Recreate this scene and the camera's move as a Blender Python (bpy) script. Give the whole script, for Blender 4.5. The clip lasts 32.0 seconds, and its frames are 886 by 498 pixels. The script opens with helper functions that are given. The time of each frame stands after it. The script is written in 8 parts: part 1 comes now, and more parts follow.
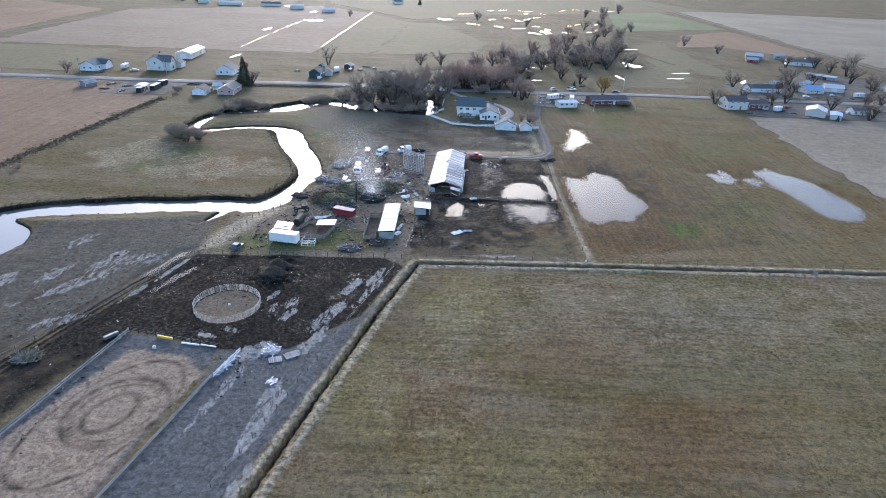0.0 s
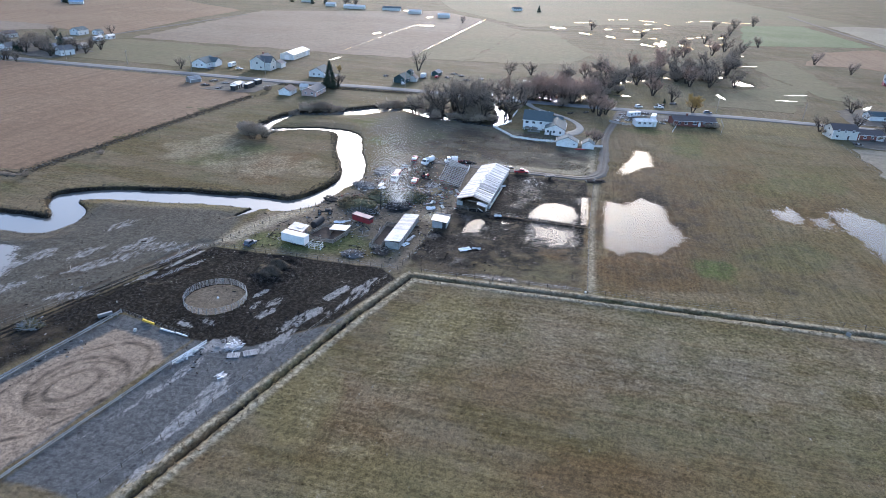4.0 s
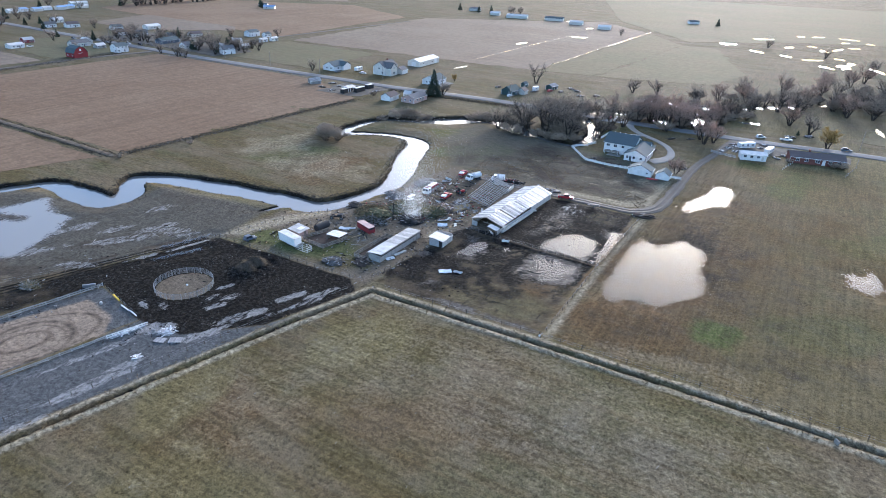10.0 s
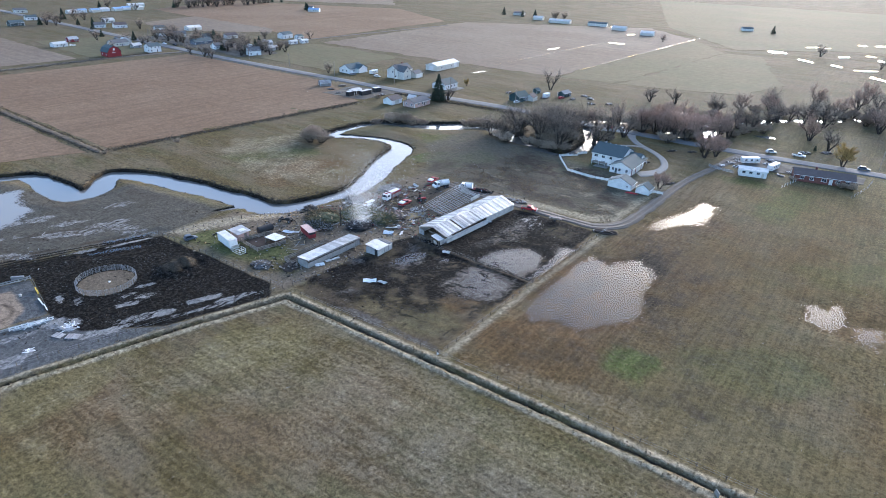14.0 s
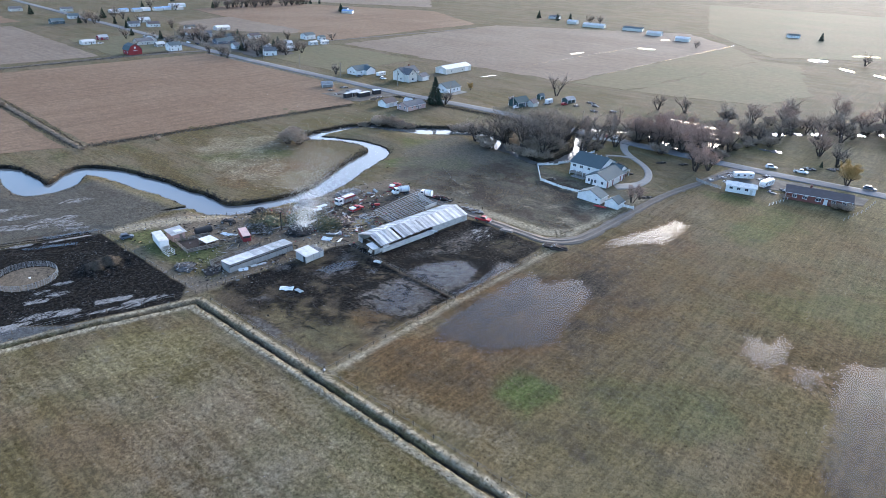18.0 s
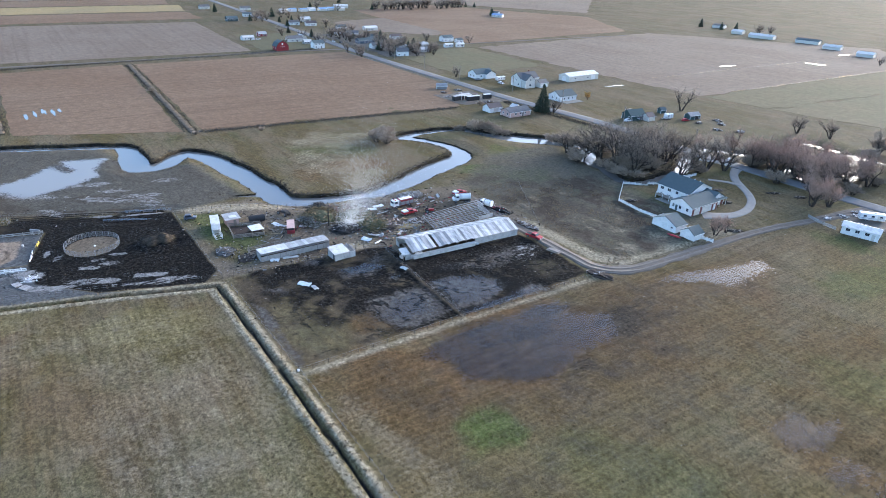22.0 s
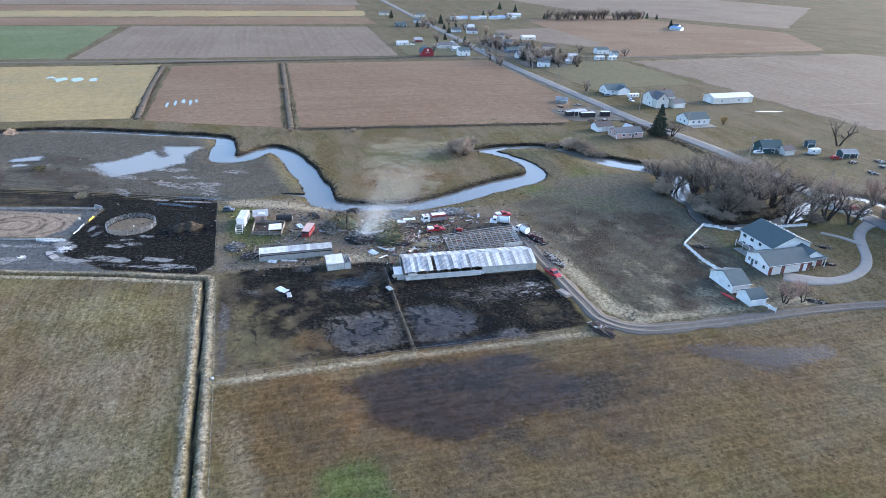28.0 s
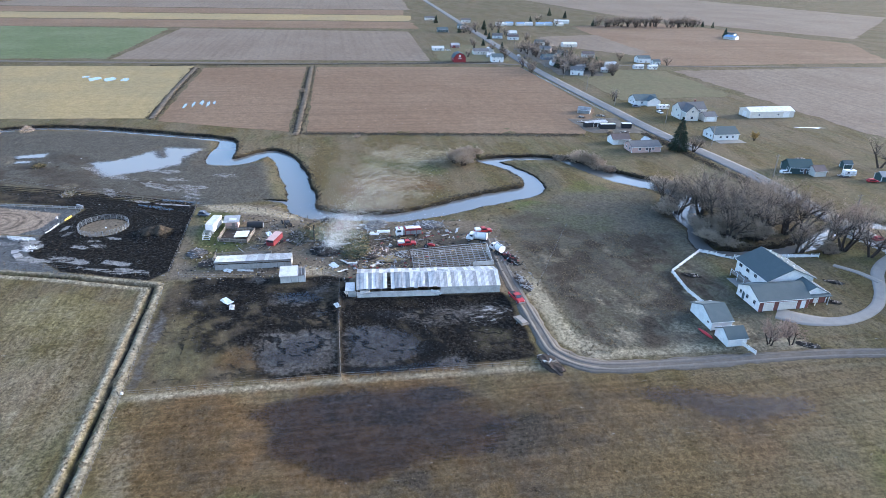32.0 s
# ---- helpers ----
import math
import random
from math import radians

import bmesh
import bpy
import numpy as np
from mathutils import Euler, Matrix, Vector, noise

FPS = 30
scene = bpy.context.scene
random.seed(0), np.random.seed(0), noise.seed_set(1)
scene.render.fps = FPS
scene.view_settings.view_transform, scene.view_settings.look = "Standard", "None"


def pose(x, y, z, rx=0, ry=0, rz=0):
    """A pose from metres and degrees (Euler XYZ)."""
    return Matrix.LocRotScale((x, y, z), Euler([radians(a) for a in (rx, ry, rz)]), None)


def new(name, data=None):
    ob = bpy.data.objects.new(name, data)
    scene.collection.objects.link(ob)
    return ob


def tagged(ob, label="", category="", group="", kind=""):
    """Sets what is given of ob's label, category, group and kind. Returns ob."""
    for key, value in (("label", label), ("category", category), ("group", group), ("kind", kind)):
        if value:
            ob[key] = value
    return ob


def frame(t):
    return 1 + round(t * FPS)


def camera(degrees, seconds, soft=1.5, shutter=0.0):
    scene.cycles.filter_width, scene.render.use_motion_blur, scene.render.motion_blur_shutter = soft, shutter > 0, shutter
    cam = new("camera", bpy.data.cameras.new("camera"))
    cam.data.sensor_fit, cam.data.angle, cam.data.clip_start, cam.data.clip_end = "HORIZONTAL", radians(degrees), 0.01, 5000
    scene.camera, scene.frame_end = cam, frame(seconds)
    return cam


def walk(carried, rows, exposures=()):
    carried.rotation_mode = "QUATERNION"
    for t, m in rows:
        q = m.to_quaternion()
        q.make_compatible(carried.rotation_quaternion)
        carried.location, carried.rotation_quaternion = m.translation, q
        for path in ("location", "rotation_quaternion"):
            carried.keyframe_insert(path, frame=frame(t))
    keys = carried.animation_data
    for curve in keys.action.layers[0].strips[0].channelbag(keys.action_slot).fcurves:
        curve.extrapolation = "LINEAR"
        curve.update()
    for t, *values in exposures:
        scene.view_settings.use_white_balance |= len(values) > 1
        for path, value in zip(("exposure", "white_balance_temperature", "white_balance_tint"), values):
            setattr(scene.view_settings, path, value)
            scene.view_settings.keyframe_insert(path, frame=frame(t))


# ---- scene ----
cam = camera(70.96, 32.0, soft=0.45)
# seconds, place in metres, yaw, pitch and roll in degrees
ROWS = [
    (0.0, -1.62, 0.53, 75.71, 0.01, -26.16, -2.41),
    (0.5, 2.34, 0.61, 76.25, 0.58, -26.18, -2.46),
    (1.0, 6.28, 0.86, 76.73, 1.53, -26.18, -2.51),
    (1.5, 10.22, 1.22, 77.26, 3.56, -26.21, -2.52),
    (2.0, 14.23, 1.81, 77.82, 6.33, -26.26, -2.53),
    (2.5, 18.34, 2.56, 78.34, 9.23, -26.32, -2.47),
    (3.0, 22.42, 3.52, 78.86, 11.15, -26.34, -2.47),
    (3.5, 26.47, 4.68, 79.34, 11.70, -26.34, -2.49),
    (5.5, 42.73, 10.74, 80.72, 15.86, -26.31, -2.40),
    (6.0, 46.90, 12.61, 81.00, 17.10, -26.30, -2.33),
    (6.5, 51.13, 14.63, 81.31, 18.34, -26.30, -2.27),
    (7.0, 55.05, 16.67, 81.62, 19.67, -26.32, -2.25),
    (7.5, 59.18, 18.88, 81.90, 21.12, -26.33, -2.18),
    (8.0, 63.26, 21.19, 82.17, 22.66, -26.35, -2.11),
    (8.5, 67.40, 23.59, 82.37, 24.46, -26.36, -2.08),
    (9.0, 71.44, 26.09, 82.57, 26.39, -26.36, -2.02),
    (9.5, 75.41, 28.73, 82.75, 28.26, -26.36, -1.97),
    (10.0, 79.33, 31.49, 82.92, 30.09, -26.36, -1.92),
    (10.5, 83.21, 34.37, 83.03, 31.98, -26.35, -1.83),
    (11.0, 86.83, 37.34, 83.16, 33.75, -26.33, -1.79),
    (11.5, 90.51, 40.52, 83.23, 34.39, -26.31, -1.76),
    (12.0, 93.99, 43.64, 83.30, 34.46, -26.27, -1.76),
    (12.5, 97.49, 46.81, 83.31, 34.40, -26.23, -1.73),
    (13.0, 100.78, 49.93, 83.29, 34.29, -26.21, -1.79),
    (13.5, 103.95, 53.06, 83.30, 34.81, -26.21, -1.78),
    (15.5, 115.97, 66.52, 83.20, 40.14, -26.20, -1.73),
    (16.0, 118.75, 69.91, 83.26, 40.10, -26.18, -1.77),
    (16.5, 121.44, 73.34, 83.26, 40.04, -26.15, -1.79),
    (17.0, 124.06, 76.76, 83.24, 40.23, -26.16, -1.80),
    (17.5, 126.61, 80.30, 83.21, 40.83, -26.14, -1.82),
    (18.0, 129.07, 83.87, 83.22, 41.40, -26.13, -1.81),
    (18.5, 131.47, 87.53, 83.13, 42.75, -26.13, -1.76),
    (19.0, 133.84, 91.15, 83.07, 44.37, -26.13, -1.76),
    (19.5, 136.11, 94.91, 83.05, 46.23, -26.15, -1.75),
    (20.0, 138.29, 98.78, 82.95, 48.19, -26.14, -1.72),
    (20.5, 140.31, 102.72, 82.88, 50.10, -26.17, -1.66),
    (21.0, 142.20, 106.72, 82.84, 51.84, -26.18, -1.62),
    (21.5, 143.94, 110.71, 82.76, 53.93, -26.16, -1.57),
    (22.0, 145.62, 114.80, 82.73, 56.61, -26.17, -1.50),
    (22.5, 147.11, 118.95, 82.72, 58.99, -26.17, -1.46),
    (23.0, 148.38, 123.12, 82.62, 60.99, -26.16, -1.42),
    (23.5, 149.49, 127.29, 82.48, 62.26, -26.14, -1.37),
    (24.0, 150.41, 131.54, 82.37, 62.91, -26.11, -1.33),
    (24.5, 151.25, 135.89, 82.28, 64.49, -26.09, -1.27),
    (25.0, 151.86, 140.18, 82.16, 65.91, -26.07, -1.22),
    (25.5, 152.42, 144.52, 82.01, 67.38, -26.04, -1.18),
    (26.0, 152.84, 148.88, 81.89, 69.28, -26.01, -1.15),
    (26.5, 153.14, 153.38, 81.79, 70.97, -25.98, -1.12),
    (28.5, 152.85, 171.24, 81.10, 74.93, -25.72, -1.08),
    (29.0, 152.33, 175.63, 80.94, 74.76, -25.67, -1.08),
    (29.5, 151.73, 179.94, 80.81, 74.47, -25.60, -1.06),
    (30.0, 151.06, 184.00, 80.68, 77.74, -25.58, -1.06),
    (30.5, 150.36, 188.03, 80.55, 80.69, -25.55, -1.05),
    (31.0, 149.68, 191.44, 80.44, 80.78, -25.47, -1.16),
    (31.5, 149.00, 193.42, 80.37, 80.53, -25.44, -1.16),
    (32.0, 148.33, 194.49, 80.34, 80.26, -25.38, -1.14),
]
walk(cam, [(t, pose(x, y, z, 90 + pitch, roll, yaw)) for t, x, y, z, yaw, pitch, roll in ROWS],
     exposures=[(0.0, 2.02, 5400, 16), (9.0, 2.10, 5400, 15), (20.0, 2.30, 5400, 14), (32.0, 2.45, 5400, 14)])

# ---- light: hazy evening, low veiled sun in the north-west ----
SUN_YAW, SUN_UP = 7.0, 12.0
world = bpy.data.worlds.new("evening_sky")
scene.world = world
world.use_nodes = True
wn = world.node_tree.nodes
sky = wn.new("ShaderNodeTexSky")
sky.sky_type, sky.sun_disc = "NISHITA", False
sky.sun_elevation, sky.sun_rotation = radians(SUN_UP), radians(-SUN_YAW)
sky.air_density, sky.dust_density, sky.ozone_density = 1.0, 2.8, 1.7
wn["Background"].inputs["Strength"].default_value = 0.15
world.node_tree.links.new(sky.outputs[0], wn["Background"].inputs[0])
sun = new("sun", bpy.data.lights.new("sun", "SUN"))
sun.data.energy, sun.data.angle, sun.data.color = 1.1, radians(14), (1.0, 0.95, 0.88)
sun.matrix_world = pose(0, 0, 300, 90 - SUN_UP, 0, 180 + SUN_YAW)

# ---- materials ----
def mix(nt, fac, a, b, mode="MIX"):
    n = nt.nodes.new("ShaderNodeMix")
    n.data_type, n.blend_type = "RGBA", mode
    for i, v in ((0, fac), (6, a), (7, b)):
        if isinstance(v, bpy.types.NodeSocket):
            nt.links.new(v, n.inputs[i])
        elif i == 0:
            n.inputs[0].default_value = v
        else:
            n.inputs[i].default_value = (*v, 1)
    return n.outputs[2]


def math_node(nt, op, a, b=0.5, c=0.5, clamp=False):
    n = nt.nodes.new("ShaderNodeMath")
    n.operation, n.use_clamp = op, clamp
    for i, v in enumerate((a, b, c)):
        if isinstance(v, bpy.types.NodeSocket):
            nt.links.new(v, n.inputs[i])
        else:
            n.inputs[i].default_value = v
    return n.outputs[0]


def coords(nt, scale=(1, 1, 1), world_space=False):
    src = nt.nodes.new("ShaderNodeNewGeometry").outputs["Position"] if world_space else nt.nodes.new("ShaderNodeTexCoord").outputs["Object"]
    m = nt.nodes.new("ShaderNodeMapping")
    m.inputs["Scale"].default_value = scale
    nt.links.new(src, m.inputs[0])
    return m.outputs[0]


def noise_tex(nt, vec, scale, detail=4.0, rough=0.6):
    n = nt.nodes.new("ShaderNodeTexNoise")
    n.inputs["Scale"].default_value, n.inputs["Detail"].default_value, n.inputs["Roughness"].default_value = scale, detail, rough
    nt.links.new(vec, n.inputs["Vector"])
    return n.outputs[0]


def ramp(nt, v, lo, hi):
    n = nt.nodes.new("ShaderNodeMapRange")
    n.interpolation_type = "SMOOTHSTEP"
    n.inputs[1].default_value, n.inputs[2].default_value = lo, hi
    nt.links.new(v, n.inputs[0])
    return n.outputs[0]


def bump(nt, height, strength, distance):
    n = nt.nodes.new("ShaderNodeBump")
    n.inputs["Strength"].default_value, n.inputs["Distance"].default_value = strength, distance
    nt.links.new(height, n.inputs["Height"])
    return n.outputs[0]


def surface(name, col, dirt=None, scale=1.0, fine=12.0, rough=0.75, metal=0.0, relief=0.02, stretch=(1, 1, 1), amount=0.6, vary=0.12, spec=0.4):
    """A worn surface: base colour, blotches of a second colour, fine grain, relief, and a shade of its own for each object."""
    m = bpy.data.materials.new(name)
    m.use_nodes = True
    nt = m.node_tree
    p = nt.nodes["Principled BSDF"]
    v = coords(nt, stretch, True)
    dirt = dirt or tuple(c * 0.6 for c in col)
    big = noise_tex(nt, v, 0.35 * scale, 5)
    small = noise_tex(nt, v, fine, 3)
    c = mix(nt, math_node(nt, "MULTIPLY", ramp(nt, big, 0.42, 0.7), amount), col, dirt)
    k = math_node(nt, "MULTIPLY_ADD", small, 0.5, 0.75)
    if vary:
        r = nt.nodes.new("ShaderNodeObjectInfo").outputs["Random"]
        k = math_node(nt, "MULTIPLY", k, math_node(nt, "MULTIPLY_ADD", r, 2 * vary, 1 - vary))
    comb = nt.nodes.new("ShaderNodeCombineColor")
    for i in range(3):
        nt.links.new(k, comb.inputs[i])
    c = mix(nt, 1.0, c, comb.outputs[0], "MULTIPLY")
    nt.links.new(c, p.inputs["Base Color"])
    nt.links.new(math_node(nt, "MULTIPLY_ADD", big, 0.3, rough - 0.15, clamp=True), p.inputs["Roughness"])
    p.inputs["Metallic"].default_value = metal
    p.inputs["Specular IOR Level"].default_value = spec
    nt.links.new(bump(nt, small, 0.5, relief), p.inputs["Normal"])
    return m


def water_material(name, col):
    m = bpy.data.materials.new(name)
    m.use_nodes = True
    nt = m.node_tree
    p = nt.nodes["Principled BSDF"]
    p.inputs["Base Color"].default_value = (*col, 1)
    p.inputs["Roughness"].default_value, p.inputs["IOR"].default_value = 0.05, 1.45
    nt.links.new(bump(nt, noise_tex(nt, coords(nt, (1, 1, 1), True), 1.6, 2), 0.003, 0.02), p.inputs["Normal"])
    return m


def puddle_material(name, col, milky=False):
    """Shallow clear water; towards its edge grass stands through it in streaks, by the depth attribute."""
    m = bpy.data.materials.new(name)
    m.use_nodes = True
    nt = m.node_tree
    nt.nodes.remove(nt.nodes["Principled BSDF"])
    fr = nt.nodes.new("ShaderNodeFresnel")
    fr.inputs[0].default_value = 1.29
    gl = nt.nodes.new("ShaderNodeBsdfGlossy")
    gl.inputs["Roughness"].default_value = 0.09
    tr = nt.nodes.new("ShaderNodeBsdfDiffuse" if milky else "ShaderNodeBsdfTransparent")
    tr.inputs[0].default_value = (*col, 1)
    dry = nt.nodes.new("ShaderNodeBsdfTransparent")
    mx, out = nt.nodes.new("ShaderNodeMixShader"), nt.nodes.new("ShaderNodeMixShader")
    nt.links.new(fr.outputs[0], mx.inputs[0]), nt.links.new(tr.outputs[0], mx.inputs[1]), nt.links.new(gl.outputs[0], mx.inputs[2])
    a = nt.nodes.new("ShaderNodeAttribute")
    a.attribute_name = "depth"
    rag = nt.nodes.new("ShaderNodeAttribute")
    rag.attribute_name = "rag"
    blades = noise_tex(nt, coords(nt, (1.0, 0.32, 1), True), 1.5, 4, 0.75)
    lumps = noise_tex(nt, coords(nt, (1, 1, 1), True), 0.22, 3, 0.6)
    n = math_node(nt, "ADD", math_node(nt, "MULTIPLY_ADD", blades, 2.8, -1.4), math_node(nt, "MULTIPLY_ADD", lumps, 0.9, -0.45))
    d = math_node(nt, "ADD", a.outputs["Fac"], math_node(nt, "MULTIPLY", n, rag.outputs["Fac"]))
    nt.links.new(ramp(nt, d, -0.25, 0.35), out.inputs[0])
    nt.links.new(dry.outputs[0], out.inputs[1]), nt.links.new(mx.outputs[0], out.inputs[2])
    nt.links.new(out.outputs[0], nt.nodes["Material Output"].inputs[0])
    return m


def ground_material():
    m = bpy.data.materials.new("farm_ground")
    m.use_nodes = True
    nt = m.node_tree
    p = nt.nodes["Principled BSDF"]
    v = coords(nt, (1, 1, 1), True)
    broad = noise_tex(nt, v, 0.022, 5)
    mid = noise_tex(nt, v, 0.13, 6, 0.65)
    tuft = noise_tex(nt, v, 1.1, 5, 0.7)
    grain = noise_tex(nt, v, 5.0, 4, 0.7)
    rows_at = nt.nodes.new("ShaderNodeAttribute")
    rows_at.attribute_name = "rows_north"
    along = mix(nt, rows_at.outputs["Fac"], coords(nt, (0.05, 1.0, 1), True), coords(nt, (1.0, 0.05, 1), True))
    streak = noise_tex(nt, along, 1.1, 5, 0.7)
    swath = noise_tex(nt, along, 0.28, 3, 0.6)

    def cover(name, soft=0.35, jag=0.55):
        a = nt.nodes.new("ShaderNodeAttribute")
        a.attribute_name = name
        rag = math_node(nt, "ADD", math_node(nt, "MULTIPLY", math_node(nt, "SUBTRACT", mid, 0.5), jag * 1.4), math_node(nt, "MULTIPLY", math_node(nt, "SUBTRACT", tuft, 0.5), jag))
        return ramp(nt, math_node(nt, "ADD", a.outputs["Fac"], rag), 0.5 - soft, 0.5 + soft)

    dry = mix(nt, ramp(nt, broad, 0.38, 0.62), (0.118, 0.090, 0.054), (0.090, 0.078, 0.038))
    dry = mix(nt, math_node(nt, "MULTIPLY", ramp(nt, mid, 0.42, 0.70), 0.55), dry, (0.140, 0.115, 0.074))
    dry = mix(nt, math_node(nt, "MULTIPLY", ramp(nt, noise_tex(nt, coords(nt, (0.5, 1.2, 1), True), 0.05, 4), 0.47, 0.62), 0.75), dry, (0.072, 0.054, 0.018))
    dry = mix(nt, math_node(nt, "MULTIPLY", ramp(nt, noise_tex(nt, coords(nt, (0.6, 1.0, 1), True), 0.075, 3), 0.54, 0.68), 0.45), dry, (0.062, 0.062, 0.026))
    dry = mix(nt, math_node(nt, "MULTIPLY", ramp(nt, streak, 0.42, 0.66), 0.35), dry, (0.070, 0.057, 0.033))
    dry = mix(nt, math_node(nt, "MULTIPLY", ramp(nt, swath, 0.45, 0.62), 0.45), dry, (0.082, 0.056, 0.026))
    c = mix(nt, cover("rust", 0.6, 0.4), dry, mix(nt, mid, (0.068, 0.036, 0.014), (0.100, 0.059, 0.023)))
    c = mix(nt, cover("olive", 0.6, 0.4), c, mix(nt, mid, (0.094, 0.075, 0.029), (0.136, 0.112, 0.052)))
    c = mix(nt, cover("green", 0.55, 0.4), c, mix(nt, tuft, (0.046, 0.060, 0.013), (0.078, 0.088, 0.028)))
    c = mix(nt, cover("marsh", 0.5), c, mix(nt, mid, (0.048, 0.043, 0.033), (0.096, 0.086, 0.066)))
    c = mix(nt, cover("dirt", 0.45), c, mix(nt, mid, (0.080, 0.060, 0.040), (0.150, 0.122, 0.086)))
    c = mix(nt, cover("straw", 0.4), c, mix(nt, tuft, (0.185, 0.150, 0.095), (0.330, 0.280, 0.190)))
    c = mix(nt, cover("silt", 0.3), c, mix(nt, mid, (0.060, 0.060, 0.057), (0.090, 0.089, 0.084)))
    c = mix(nt, cover("sand", 0.3, 0.4), c, mix(nt, mid, (0.165, 0.124, 0.086), (0.215, 0.166, 0.118)))
    c = mix(nt, cover("worn", 0.45, 0.9), c, mix(nt, tuft, (0.026, 0.020, 0.014), (0.066, 0.052, 0.037)))
    mud = cover("mud", 0.4, 1.05)
    c = mix(nt, mud, c, mix(nt, ramp(nt, tuft, 0.40, 0.72), (0.0060, 0.0053, 0.0046), (0.024, 0.0205, 0.0168)))
    pan = cover("pan", 0.3, 0.85)
    c = mix(nt, pan, c, mix(nt, mid, (0.048, 0.042, 0.035), (0.078, 0.069, 0.059)))
    c = mix(nt, cover("ruts", 0.25, 0.6), c, (0.008, 0.0075, 0.007))
    pa = nt.nodes.new("ShaderNodeAttribute")
    pa.attribute_name = "pale"
    scum = noise_tex(nt, coords(nt, (1.0, 0.35, 1), True), 0.9, 7, 0.82)
    pale = ramp(nt, math_node(nt, "ADD", pa.outputs["Fac"], math_node(nt, "MULTIPLY_ADD", scum, 3.4, -1.75)), 0.36, 0.62)
    c = mix(nt, math_node(nt, "MULTIPLY", pale, 0.8), c, (0.21, 0.20, 0.185))
    c = mix(nt, cover("char", 0.3), c, (0.010, 0.010, 0.011))
    k = math_node(nt, "MULTIPLY_ADD", ramp(nt, grain, 0.34, 0.66), 0.70, 0.65)
    k = math_node(nt, "MULTIPLY", k, math_node(nt, "MULTIPLY_ADD", ramp(nt, tuft, 0.34, 0.66), 0.56, 0.72))
    mown = nt.nodes.new("ShaderNodeAttribute")
    mown.attribute_name = "mown"
    lines = math_node(nt, "MULTIPLY", mown.outputs["Fac"], math_node(nt, "MULTIPLY_ADD", ramp(nt, streak, 0.36, 0.64), 0.32, -0.16))
    k = math_node(nt, "MULTIPLY", k, math_node(nt, "ADD", lines, 1.0))
    k = math_node(nt, "MULTIPLY", k, math_node(nt, "MULTIPLY_ADD", ramp(nt, noise_tex(nt, v, 0.4, 4, 0.7), 0.3, 0.7), 0.30, 0.85))
    # hoof prints and dark tussock feet
    vo = nt.nodes.new("ShaderNodeTexVoronoi")
    vo.inputs["Scale"].default_value = 0.85
    nt.links.new(coords(nt, (1, 1, 1), True), vo.inputs["Vector"])
    pit = math_node(nt, "ADD", vo.outputs["Distance"], math_node(nt, "MULTIPLY_ADD", tuft, 0.5, -0.25))
    pit = math_node(nt, "MULTIPLY", ramp(nt, math_node(nt, "MULTIPLY", pit, -1.0), -0.30, -0.10), ramp(nt, noise_tex(nt, v, 0.09, 3), 0.40, 0.60))
    k = math_node(nt, "MULTIPLY", k, math_node(nt, "MULTIPLY_ADD", pit, -0.42, 1.03))
    comb = nt.nodes.new("ShaderNodeCombineColor")
    for i in range(3):
        nt.links.new(k, comb.inputs[i])
    c = mix(nt, 1.0, c, comb.outputs[0], "MULTIPLY")
    nt.links.new(c, p.inputs["Base Color"])
    prints = ramp(nt, noise_tex(nt, v, 1.7, 4, 0.75), 0.56, 0.66)
    wet = math_node(nt, "MULTIPLY", math_node(nt, "MULTIPLY", mud, prints), ramp(nt, mid, 0.42, 0.6))
    wet = math_node(nt, "MAXIMUM", wet, math_node(nt, "MULTIPLY", pan, math_node(nt, "MULTIPLY", ramp(nt, noise_tex(nt, v, 0.5, 4, 0.7), 0.40, 0.66), 0.6)))
    nt.links.new(math_node(nt, "MULTIPLY_ADD", wet, -0.60, 0.95), p.inputs["Roughness"])
    spec = math_node(nt, "MULTIPLY_ADD", mud, -0.01, 0.04)
    nt.links.new(math_node(nt, "MULTIPLY_ADD", wet, 0.28, spec), p.inputs["Specular IOR Level"])
    nt.links.new(bump(nt, math_node(nt, "ADD", tuft, math_node(nt, "MULTIPLY", grain, 0.4)), 0.7, 0.12), p.inputs["Normal"])
    return m


